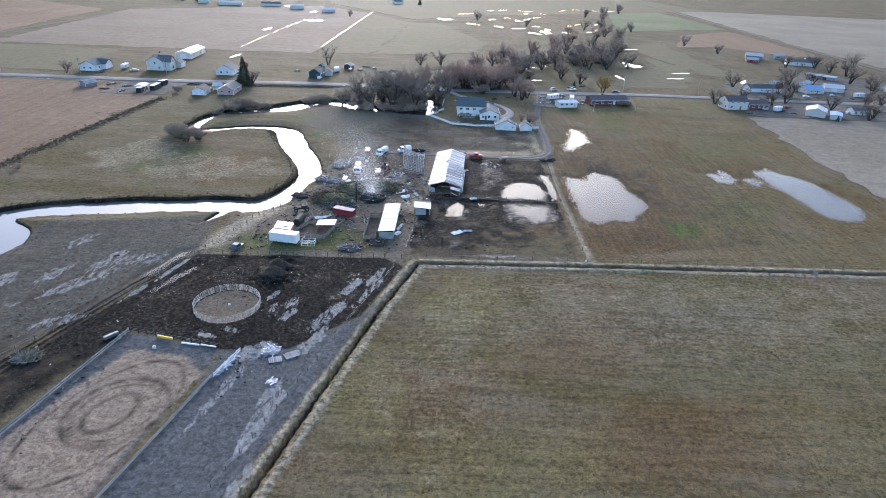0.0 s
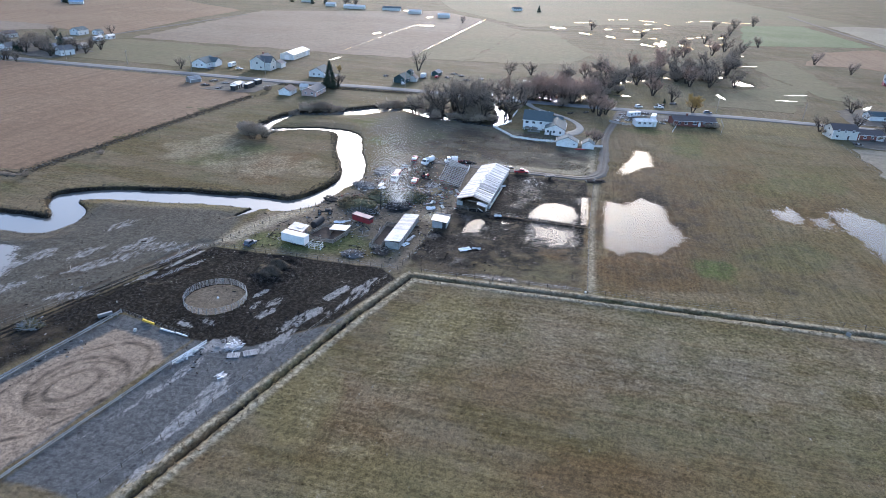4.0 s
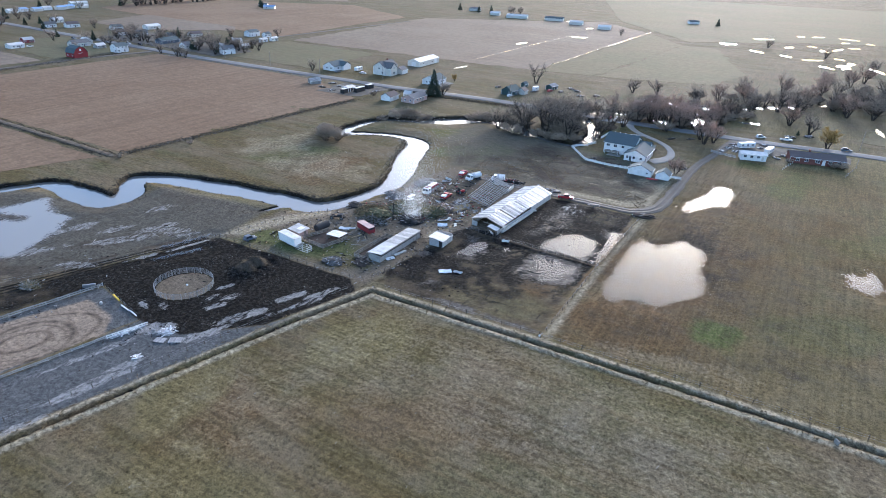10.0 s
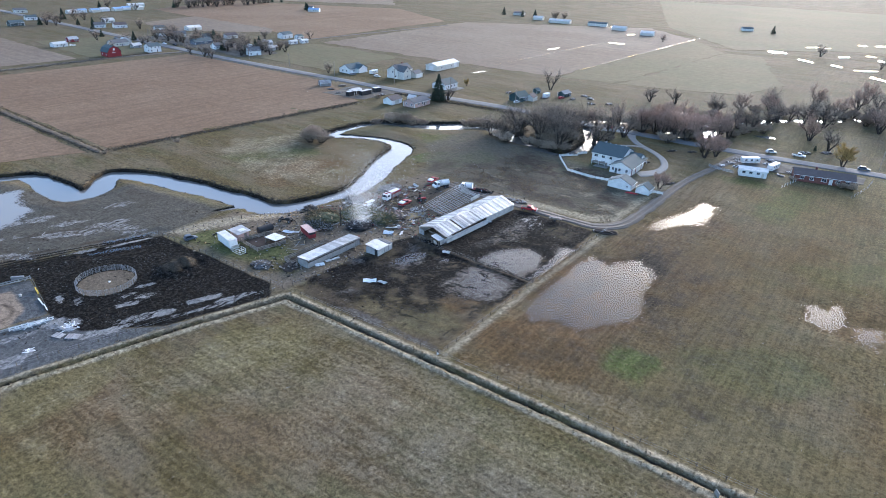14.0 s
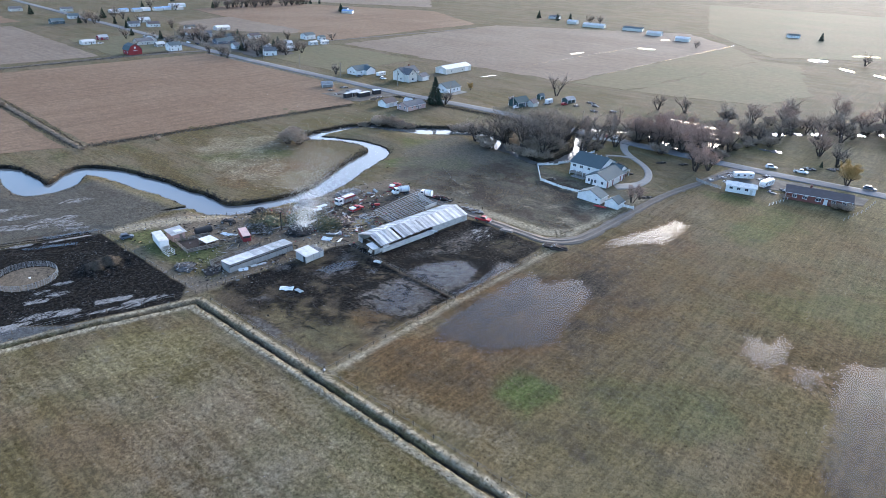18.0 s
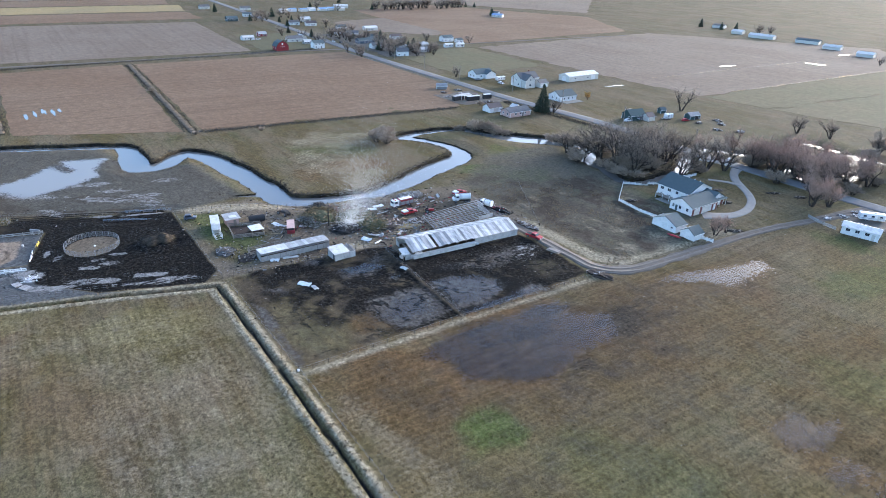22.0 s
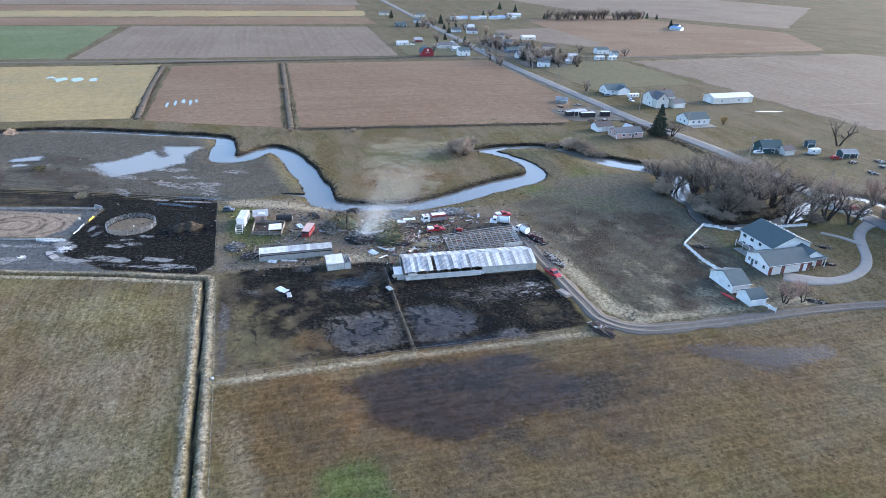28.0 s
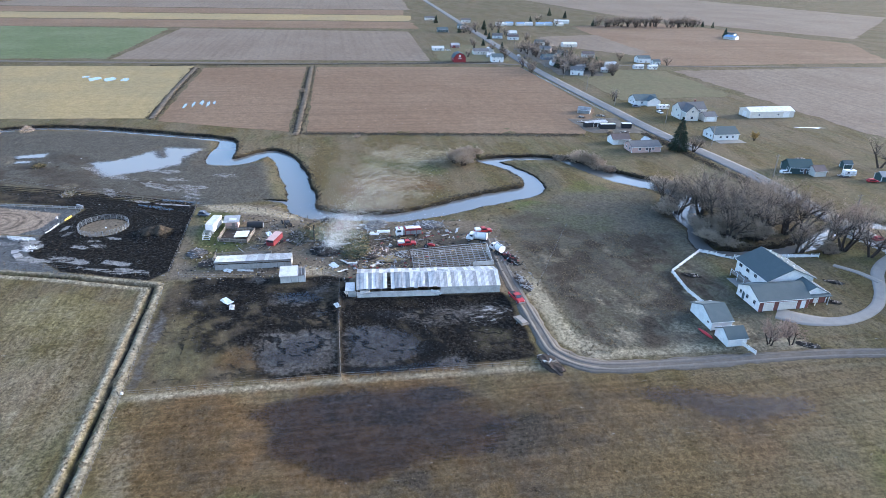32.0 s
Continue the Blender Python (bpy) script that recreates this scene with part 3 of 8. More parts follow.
cover("mud", [(-63, 146), (-64, 110), (-72, 88), (-82, 60), (-93, 60), (-84, 90), (-74, 116)], 6.0, 0.72)
for off in (-5.0, -3.4, -1.6, 0.4, 2.2):
    rut = line_distance(X, Y, [(-62 + off, 144), (-72 + off, 116), (-82 + off, 88), (-90 + off, 62)]) + 0.5 * wob
    covers["mud"] = np.maximum(covers["mud"], 0.95 * np.exp(-(rut / 0.45) ** 2))
    Z -= 0.12 * np.exp(-(rut / 0.4) ** 2)
for off in (1.0, 4.5, 7.0):
    rut = line_distance(X, Y, [(-62 - off, 144), (-72 - off, 117), (-88 - off, 84), (-100 - off, 62)]) + 0.7 * wob
    covers["worn"] = np.maximum(covers["worn"], 0.7 * np.exp(-(rut / 0.7) ** 2))
bare("mud", [(-80, 62), (-93, 62), (-78, 102), (-70, 104)], 7, 0.5)
cover("silt", [(-42, 106), (-29, 107), (-17, 119), (-12, 129), (-15, 119), (-24, 91), (-33, 62), (-50, 62), (-46, 82)], 3.0)
cover("silt", [(-64, 109.5), (-43.5, 104.5), (-50, 70), (-53, 60), (-78, 60)], 1.2)
cover("sand", [(-61.5, 104), (-50, 102), (-44.5, 96), (-49, 78), (-53, 60), (-77, 60), (-70, 80)], 3.0)
ring = np.hypot((X + 47.2) / 7.2, (Y - 121) / 7.2)
covers["mud"] *= smooth(ring, 0.96, 1.02)
covers["dirt"] = np.maximum(covers["dirt"], 1 - smooth(ring, 0.96, 1.02))
# hoof track rings worn into the arena
for cx, cy, rx, ry, w in ((-55.5, 85.5, 8.0, 9.0, 0.7), (-55.6, 85.4, 6.4, 7.6, 0.35), (-56.4, 85.1, 3.5, 5.2, 0.55), (-57, 84, 9.0, 17.0, 0.35)):
    u, v = (X - cx) * 0.94 + (Y - cy) * -0.34, (X - cx) * 0.34 + (Y - cy) * 0.94
    covers["worn"] = np.maximum(covers["worn"], (0.62 + 0.5 * wob_fine) * np.exp(-(((np.hypot(u / rx, v / ry) - 1) * rx + 0.25 * wob_fine) / w) ** 2))
cover("worn", [(-4.5, 149), (39, 150), (40, 237), (10, 236), (8, 197), (-3, 196), (-5.5, 189), (-8.5, 160)], 3.0, 0.72)
cover("worn", [(-66, 128), (-64, 110), (-72, 88), (-82, 60), (-92, 60), (-82, 92)], 5.0, 0.75)
bare("worn", [(10, 150), (40, 150), (40, 178), (30, 176), (24, 166), (11, 158)], 8, 0.55)
blob("straw", -80, 215, 24, 16, 20, 0.40), blob("straw", -115, 230, 22, 16, 60, 0.40)
cover("marsh", [(-40, 246), (44, 246), (44, 300), (0, 300), (-8, 306), (-60, 312), (-62, 280)], 10, 0.68)
cover("rust", [(43, 152), (84, 152), (90, 200), (86, 260), (60, 300), (46, 262), (43, 230)], 18, 0.64)
covers["rust"] = np.maximum(covers["rust"], smooth(-area_distance(X, Y, [(44, 152), (158, 154), (160, 320), (60, 320)]), -8, 10) * np.clip(0.30 + 1.1 * fbm(X + 400, Y * 0.8 - 90, 20.0, 4), 0, 0.62))
cover("marsh", [(48, 240), (75, 160), (130, 152), (120, 200), (90, 290), (62, 310)], 24, 0.22)
bare("rust", [(47, 222), (62, 226), (67, 213), (70, 190), (61, 178), (47, 176), (43.5, 187)], 8, 0.9)
cover("worn", [(47, 222), (62, 226), (67, 213), (70, 190), (61, 178), (47, 176), (43.5, 187)], 9, 0.55)
cover("worn", [(44, 168), (76, 174), (80, 232), (62, 252), (44, 242)], 22, 0.42)
mottle = smooth(fbm(X * 1.6 + 300, Y * 0.8, 9.0), -0.15, 0.45)
for cx, cy, rx, ry, v in ((57, 205, 24, 46, 0.85), (54, 240, 8, 16, 0.5), (70, 232, 14, 12, 0.42), (52, 168, 9, 10, 0.38), (82, 205, 10, 18, 0.36), (66, 262, 8, 18, 0.36)):
    r = np.hypot((X - cx) / rx, (Y - cy) / ry) + 0.4 * wob
    covers["worn"] = np.maximum(covers["worn"], v * (0.45 + 0.75 * mottle) * (1 - smooth(r, 0.5, 1.15)))
for cx, cy, rx, ry in ((-4, 262, 9, 5), (10, 254, 7, 3), (20, 268, 8, 5), (-20, 280, 9, 6), (28, 262, 6, 4), (-2, 290, 7, 4), (14, 278, 5, 3)):
    blob("worn", cx, cy, rx, ry, 30, 0.55)
patchy = 0.5 + 0.9 * fbm(X * 0.8 + 120, Y + 260, 38.0, 4)
covers["olive"] = np.maximum(covers["olive"], smooth(-area_distance(X, Y, [(72, 150), (158, 152), (160, 330), (62, 330), (60, 262), (78, 225)]), -14, 14) * np.clip(0.16 + 0.55 * patchy, 0, 0.62))
covers["olive"] = np.maximum(covers["olive"], smooth(-area_distance(X, Y, [(-4, 143), (60, 145), (110, 146), (110, 60), (-28, 60)]), -4, 10) * np.clip(1.1 * patchy - 0.35, 0, 0.62))
blob("olive", 6, 126, 12, 13, 0, 0.75), blob("olive", -14, 92, 9, 22, 18, 0.7), blob("olive", 10, 76, 22, 10, 0, 0.6), blob("straw", 68, 156, 22, 4, 10, 0.28)
# straw and rust here also put side-lit and backlit brightness into the colour
covers["straw"] = np.maximum(covers["straw"], 0.24 * smooth(-area_distance(X, Y, [(12, 143), (110, 146), (116, 112), (60, 104), (20, 108)]), -12, 10))
blob("rust", -4, 88, 16, 18, 20, 0.55), blob("rust", -30, 88, 6, 22, 18, 0.5)
covers["worn"] = np.maximum(covers["worn"], (1 - smooth(np.hypot(X - 76, Y - 174.5), 12, 6)) * 0.36 * smooth(-area_distance(X, Y, [(52, 156), (92, 158), (108, 176), (98, 204), (84, 240), (60, 250), (48, 240)]), -14, 12) * (0.7 + 0.5 * mottle))
# trodden, tussocky pasture between the track and the house
rough = smooth(-area_distance(X, Y, [(-22, 246), (43, 250), (44, 299), (0, 298), (-24, 300)]), -4, 8)
covers["worn"] = np.maximum(covers["worn"], rough * (0.18 + 0.75 * smooth(fbm(X * 0.7 + 90, Y + 15, 6.5, 4), -0.05, 0.35)))
covers["straw"] = np.maximum(covers["straw"], rough * 0.45 * smooth(fbm(X * 0.8 - 40, Y + 70, 5.0, 4), 0.05, 0.4))
# drying pans and ruts in the pens
for pts in ([(25.9, 174), (22, 176.5), (20.6, 185), (22.2, 191.7), (37.5, 191.7), (38, 186), (36, 177), (30, 175)],
            [(21.7, 194.9), (21.7, 200), (25.1, 209), (31.8, 212.2), (35.4, 208.7), (37.4, 201.6), (36, 194.3)],
            [(3.4, 176), (3.4, 179), (7.4, 190), (9.3, 186.3), (8.2, 177)], [(13.4, 185.8), (11.8, 188.6), (13.8, 191), (16.6, 188.6)], [(-6.6, 171.4), (-5.6, 173), (-4, 172.4), (-5, 170)], [(37.7, 213), (37, 216.5), (38.4, 220), (41, 220), (40.2, 213)], [(4, 157), (4, 160), (7, 160), (7, 157)], [(2, 186), (0, 190), (3, 191.5), (5, 189)]):
    cover("pan", pts, 6.5, 0.80)
cover("pan", [(15, 199), (19, 207), (25, 216), (21, 228), (19, 235), (13, 228), (15, 222)], 5, 0.52)
cover("pan", [(8, 150), (40, 150), (40, 152.5), (10, 153)], 2, 0.6)
cover("pan", [(-114, 96), (-120, 108), (-134, 118), (-136, 127), (-130, 136), (-122, 128), (-105, 122), (-99, 105)], 6, 1.1), cover("pan", [(-131, 62), (-134, 73), (-128, 74), (-127, 63)], 4, 1.1)
# trodden black paths over and between the pans
net = np.minimum(np.abs(fbm(X + 9, Y + 4, 7.0, 3)), np.abs(fbm(X - 60, Y + 33, 4.5, 3)) * 1.3)
wet_pen = smooth(-area_distance(X, Y, [(-6, 151), (39.5, 151), (40, 236), (11, 235), (8, 198), (-3, 195), (-8, 162)]), 0, 2)
gone = np.maximum(smooth(np.hypot((X - 20) / 16, (Y - 182) / 12), 1.0, 0.5), smooth(np.hypot((X - 27) / 14, (Y - 214) / 20), 1.0, 0.6))
covers["ruts"] = wet_pen * np.clip(0.5 + 0.7 * gone, 0, 1) * (1 - smooth(net, 0.02, 0.08))
for cx, cy, rx, ry in ((20, 182.5, 2.2, 2.0), (26, 195.5, 1.2, 2.0), (28.3, 198.7, 0.8, 0.8), (38, 196.5, 1.0, 3.5), (33, 213, 4, 3.5), (17, 203, 2, 5)):
    blob("ruts", cx, cy, rx, ry, 0, 0.9)
covers["mud"] *= np.where(X < -9, 1.45, 1.12)
covers["mud"] *= np.where(X < -9, 1.0, 1 - np.where(Y < 193, 0.6 * smooth(fbm(X + 200, Y, 3.2), -0.3, 0.4), 0.45 * smooth(fbm(X + 200, Y, 5.0), 0.0, 0.4)))
covers["mud"] *= np.where((X > -9) & (Y < 193), 0.62 + 0.38 * smooth(Y + 0.25 * (40 - X) + 6 * wob, 158, 182), 1.0)
bare("dirt", [(-58, 148), (-36, 149), (-20, 150), (-14, 156), (-20, 164), (-30, 168), (-56, 160)], 7, 0.75)
blob("worn", 2, 160, 9, 9, 0, 0.6), blob("worn", -70, 100, 6, 20, -20, 0.55), blob("worn", -22, 214, 10, 18, 0, 0.55), blob("worn", -30, 190, 12, 10, 0, 0.5), blob("worn", -12, 176, 6, 10, 0, 0.45), blob("worn", -36, 163, 5, 6, 0, 0.6)
# pale scum lines left by the water on mud and silt
blob("pale", -24, 119, 2.4, 9, -25, 0.62), blob("pale", -33, 124, 2.0, 4.5, -30, 0.62), blob("pale", -36.5, 104, 2.4, 4.5, -40, 0.75), blob("pale", -30, 86, 1.6, 7.5, -15, 0.62)
blob("pale", -17, 128, 1.5, 9, -22, 0.55), blob("pale", -39.5, 92, 1.0, 12, -15, 0.55), blob("pale", -37, 122, 1.6, 2.6, 0, 0.58)
blob("pale", -86, 128, 3, 11, -35, 0.56), blob("pale", -98, 112, 3, 12, -35, 0.56), blob("pale", -76, 142, 3, 7, -70, 0.52), blob("pale", -82, 112, 2, 7, -60, 0.55)
for cx, cy, rx, ry, v in ((-20.9, 131, 1.6, 5, 0.8), (-24.6, 111, 1.6, 5, 0.72), (-38.2, 126.3, 1.2, 3.2, 0.8), (-32.7, 119, 1.4, 3.4, 0.8), (-22, 122, 1.5, 6, 0.72), (-15, 138, 1.2, 6, 0.7), (-48.5, 109.5, 2.6, 0.8, 0.8), (-30.5, 92, 1.2, 4, 0.8), (-30.8, 80, 1.2, 6, 0.76), (-27, 106, 1.6, 4, 0.66), (-44, 112, 2.5, 1.2, 0.6),
                          (-66, 138, 0.8, 7, 0.8), (-70, 126, 0.8, 6, 0.75), (-92, 134, 3, 9, 0.6), (-104, 126, 2.5, 9, 0.6), (-110, 100, 2, 10, 0.58), (-84, 140, 2, 8, 0.6), (-96, 150, 3, 9, 0.55), (-40, 88, 0.8, 14, 0.6), (-30, 70, 1.2, 6, 0.66)):
    blob("pale", cx, cy, rx, ry, -18, v)
blob("pale", 20, 228, 5, 7, 10, 0.42)
# east and south fields
blob("rust", 56, 200, 22, 40, 0, 0.8), blob("rust", 50, 168, 12, 10, 20, 0.8), blob("rust", 112, 226, 18, 14, 30, 0.7), blob("rust", 95, 178, 15, 8, 30, 0.55), blob("rust", 62, 255, 14, 22, 20, 0.5), blob("rust", 64, 166, 26, 14, 15, 0.72), blob("worn", 62, 168, 18, 8, 10, 0.34), blob("rust", 84, 192, 14, 26, 0, 0.5)
blob("green", 76, 174.5, 6.2, 8.5, 50, 1.0), blob("worn", 79, 173, 3, 4, 40, 0.5), blob("worn", 90, 168, 2, 6, 60, 0.5), blob("green", 100, 190, 18, 10, 30, 0.42), blob("green", 85, 300, 22, 10, 80, 0.5), blob("green", 120, 260, 26, 14, 40, 0.38), blob("green", 66, 322, 9, 6, 0, 0.45), blob("olive", 100, 352, 60, 22, 0, 0.6), blob("olive", 60, 420, 70, 34, 0, 0.55)
blob("rust", 26, 108, 26, 10, 20, 0.42), blob("rust", 45, 84, 30, 9, 25, 0.55), blob("rust", 4, 136, 6, 8, 0, 0.4), blob("straw", 12, 122, 14, 20, -10, 0.24), blob("straw", 0, 96, 14, 24, -10, 0.22), blob("marsh", 60, 122, 22, 7, 15, 0.35), blob("green", 90, 110, 18, 10, 0, 0.3)
covers["straw"] = np.maximum(covers["straw"], 0.78 * np.exp(-((ditch_d - 1.7) / 1.0) ** 2))
covers["straw"] = np.maximum(covers["straw"], 0.62 * np.exp(-(line_distance(X, Y, [(41.6, 149), (41.8, 200), (43.5, 238)]) / 1.5) ** 2))
mid_d = line_distance(X, Y, [(40.6, 192.9), (20, 193), (-1, 193.5)])
Z += 0.35 * np.exp(-(mid_d / 0.5) ** 2)
covers["mud"] *= 1 - 0.8 * np.exp(-(mid_d / 0.6) ** 2)
covers["dirt"] = np.maximum(covers["dirt"], 0.8 * np.exp(-(mid_d / 0.6) ** 2))
covers["straw"] *= smooth(creek_d, 0.0, 2.5)
covers["marsh"] = np.maximum(covers["marsh"], 0.25 * smooth(Y, 372, 420))
covers["marsh"] = np.maximum(covers["marsh"], 0.25 * smooth(-X, 190, 240))
covers["mud"] = np.maximum(covers["mud"], 0.9 * (1 - smooth(ditch_d, 0.15, 0.55)))
covers["mud"] = np.maximum(covers["mud"], 0.75 * (1 - smooth(creek_d, 0.5, 1.5)))

# standing water: shallow hollows that dip below a level sheet of water
puddles = []


def puddle(pts, deep=0.34, soft=3.5, rag=3.0, shift=0.0, water="puddle"):
    """A hollow, and the outline of the water that fills it; rag: how far grass breaks its edge; shift: how much of it lies dry."""
    global Z
    edge = area_distance(X, Y, pts)
    Z = Z - deep * smooth(2.5 - edge, -soft, soft)
    puddles.append((pts, rag, shift, water))


puddle([(46.5, 220), (53, 216), (59, 226), (66, 219.5), (66.5, 207), (70.3, 195), (67.5, 187.5), (64.5, 186), (61, 179.2), (54, 180), (50, 175.5), (45.8, 179.5), (45.5, 192)], 0.42, rag=4.0)
puddle([(51, 252), (56, 272), (60.5, 288), (67, 286.5), (67.5, 266.5), (63, 261), (54, 249.5)], rag=6.0, shift=-1.6)
puddle([(103.5, 229), (106, 230), (108.3, 228.5), (110, 235), (112, 231), (112.3, 223), (109.6, 218.5), (104.5, 221)], rag=4.5)
puddle([(114.5, 224), (119.5, 227.5), (122, 226), (122.5, 219.5), (119.5, 215.5), (115.5, 218)], rag=6.5, shift=-1.2)
puddle([(123.5, 233.5), (131, 239), (142, 224), (146, 196), (138, 186), (129, 187), (126.5, 193.5), (126.5, 201), (125.5, 210), (123.5, 218), (122.5, 226)], rag=6.0, shift=-0.7)
puddle([(21.5, 196), (24, 207), (29, 211), (35, 209), (36.5, 200), (34, 195)], 0.3, 2.5, rag=2.4, shift=0.3)
puddle([(24, 181), (22, 190), (30, 190.5), (37, 189), (36.5, 178), (30, 174)], 0.26, 2.5, rag=5.5, shift=-1.6)
puddle([(2.4, 177), (3, 185), (6.5, 189.5), (8.2, 187), (7.5, 179)], 0.3, 2.0, rag=1.6)
puddle([(12.6, 188.6), (13.8, 190), (15.6, 188.6), (14, 186.8)], 0.26, 1.5, rag=1.4)
puddle([(37.8, 219), (40.6, 219), (40.4, 196), (38.5, 194)], 0.3, 1.5, rag=2.0)
puddle([(99, 110), (108, 119), (118, 112), (112, 96), (101, 98)], 0.28, rag=5.0, shift=-1.5)
puddle([(-118, 95), (-120, 104.5), (-128, 112.5), (-133, 116), (-124.5, 119.5), (-121.5, 121.5), (-123, 123.6), (-130, 121.5), (-138, 120), (-134, 136.5), (-122, 131), (-112, 130.5), (-106.5, 123.5), (-102, 114), (-99, 106)], 0.36, rag=4.5, water="silty")
puddle([(-131, 62), (-134, 73), (-128, 74), (-127, 63)], 0.32, rag=3.0, water="silty")
puddle([(-123.5, 65), (-123, 71), (-120.5, 71), (-120, 65.5)], 0.3, 1.5, rag=2.0, water="silty")
puddle([(-65, 147), (-70, 133), (-72, 133), (-67, 147)], 0.3, 1.2, rag=1.2)
puddle([(-61, 140), (-65, 132), (-67.5, 126), (-66, 126), (-60, 138)], 0.3, 1.0, rag=1.2)

mound = 1.7 * np.exp(-(((X + 40) / 4.0) ** 2 + ((Y - 139) / 5.5) ** 2)) * np.clip(1 + 1.6 * wob + 1.2 * wob_fine, 0.1, 3)
Z += mound
covers["worn"] = np.maximum(covers["worn"], smooth(mound, 0.3, 1.2) * 0.95)
covers["mud"] *= 1 - 0.9 * smooth(mound, 0.4, 1.1)


def sheet(name, xs, ys, zs, mat, **tags):
    ny, nx = zs.shape
    me = bpy.data.meshes.new(name)
    me.vertices.add(nx * ny)
    me.vertices.foreach_set("co", np.stack([xs, ys, zs], -1).astype(np.float32).ravel())
    i = np.arange(nx * ny).reshape(ny, nx)
    quads = np.stack([i[:-1, :-1], i[:-1, 1:], i[1:, 1:], i[1:, :-1]], -1).reshape(-1, 4)
    me.loops.add(quads.size)
    me.loops.foreach_set("vertex_index", quads.ravel().astype(np.int32))
    me.polygons.add(len(quads))
    me.polygons.foreach_set("loop_start", (np.arange(len(quads)) * 4).astype(np.int32))
    me.polygons.foreach_set("use_smooth", np.ones(len(quads), bool))
    me.update(calc_edges=True)
    me.materials.append(mat)
    return tagged(new(name, me), **tags)


ground = sheet("ground", X, Y, Z, M["ground"], label="flat soggy farmland of dry grass, black mud and straw", category="ground", kind="structure")
for key, value in covers.items():
    at = ground.data.attributes.new(key, "FLOAT", "POINT")
    at.data.foreach_set("value", value.astype(np.float32).ravel())


def height(x, y):
    """Height of the ground at a place."""
    i, j = int(np.clip(np.searchsorted(gy, y) - 1, 0, len(gy) - 2)), int(np.clip(np.searchsorted(gx, x) - 1, 0, len(gx) - 2))
    u, v = (x - gx[j]) / (gx[j + 1] - gx[j]), (y - gy[i]) / (gy[i + 1] - gy[i])
    return float((Z[i, j] * (1 - u) + Z[i, j + 1] * u) * (1 - v) + (Z[i + 1, j] * (1 - u) + Z[i + 1, j + 1] * u) * v)


def flat(name, pts, z, mat, thick=0.0, **tags):
    """A level polygon, with a rim when thick."""
    bm = bmesh.new()
    f = bm.faces.new([bm.verts.new((x, y, z)) for x, y in pts])
    if f.calc_area() and f.normal.z < 0:
        f.normal_flip()
    bm.normal_update()
    if f.normal.z < 0:
        bmesh.ops.reverse_faces(bm, faces=[f])
    if thick:
        g = bmesh.ops.extrude_face_region(bm, geom=[f])
        bmesh.ops.translate(bm, verts=[v for v in g["geom"] if isinstance(v, bmesh.types.BMVert)], vec=(0, 0, thick))
        bmesh.ops.recalc_face_normals(bm, faces=bm.faces[:])
    me = bpy.data.meshes.new(name)
    bm.to_mesh(me)
    bm.free()
    me.materials.append(mat)
    return tagged(new(name, me), **tags)


for i, (pts, rag, shift, water) in enumerate(puddles):
    qx, qy = [q[0] for q in pts], [q[1] for q in pts]
    wx, wy = np.meshgrid(np.arange(min(qx) - 5, max(qx) + 5.5, 0.9), np.arange(min(qy) - 5, max(qy) + 5.5, 0.9))
    w = sheet("puddle_water", wx, wy, np.full(wx.shape, 0.003 * i), M[water], label="shallow standing water over flooded ground", category="puddle", kind="structure")
    for key, value in (("depth", shift - area_distance(wx, wy, pts)), ("rag", np.full(wx.shape, rag))):
        w.data.attributes.new(key, "FLOAT", "POINT").data.foreach_set("value", value.astype(np.float32).ravel())
    w.visible_shadow = False


def ribbon(name, pts, mat, z=0.0, thick=0.12, cross=6, crown=0.05, step=2.0, follow=False, shift=0.0, rag=0.0, **tags):
    """A strip along a spline of x, y and width: road, track or stream."""
    c = spline(pts, step)
    d = np.gradient(c[:, :2], axis=0)
    d /= np.hypot(d[:, 0], d[:, 1])[:, None]
    n = np.stack([-d[:, 1], d[:, 0]], -1)
    c[:, :2] += n * shift
    u = np.linspace(-0.5, 0.5, cross + 1)
    if rag:
        c[:, 2] += rag * (fbm(c[:, 0] + 5, c[:, 1], 3.0, 3) + fbm(c[:, 0], c[:, 1] + 9, 14.0, 2))
    xs = c[:, 0:1] + n[:, 0:1] * c[:, 2:3] * u
    ys = c[:, 1:2] + n[:, 1:2] * c[:, 2:3] * u
    zs = np.full(xs.shape, z) + crown * (1 - (2 * u) ** 2)
    if follow:
        zs = zs + np.array([[height(x, y) for x, y in zip(a, b)] for a, b in zip(xs, ys)])
    if thick:
        xs, ys = np.hstack([xs[:, :1], xs, xs[:, -1:]]), np.hstack([ys[:, :1], ys, ys[:, -1:]])
        zs = np.hstack([zs[:, :1] - thick, zs, zs[:, -1:] - thick])
    return sheet(name, xs[:, ::-1], ys[:, ::-1], zs[:, ::-1], mat, **tags)


flat("creek_water", [(-260, -60), (180, -60), (180, 540), (-260, 540)], -1.0, M["creek"], label="calm grey creek water mirroring the evening sky", category="water", kind="structure")

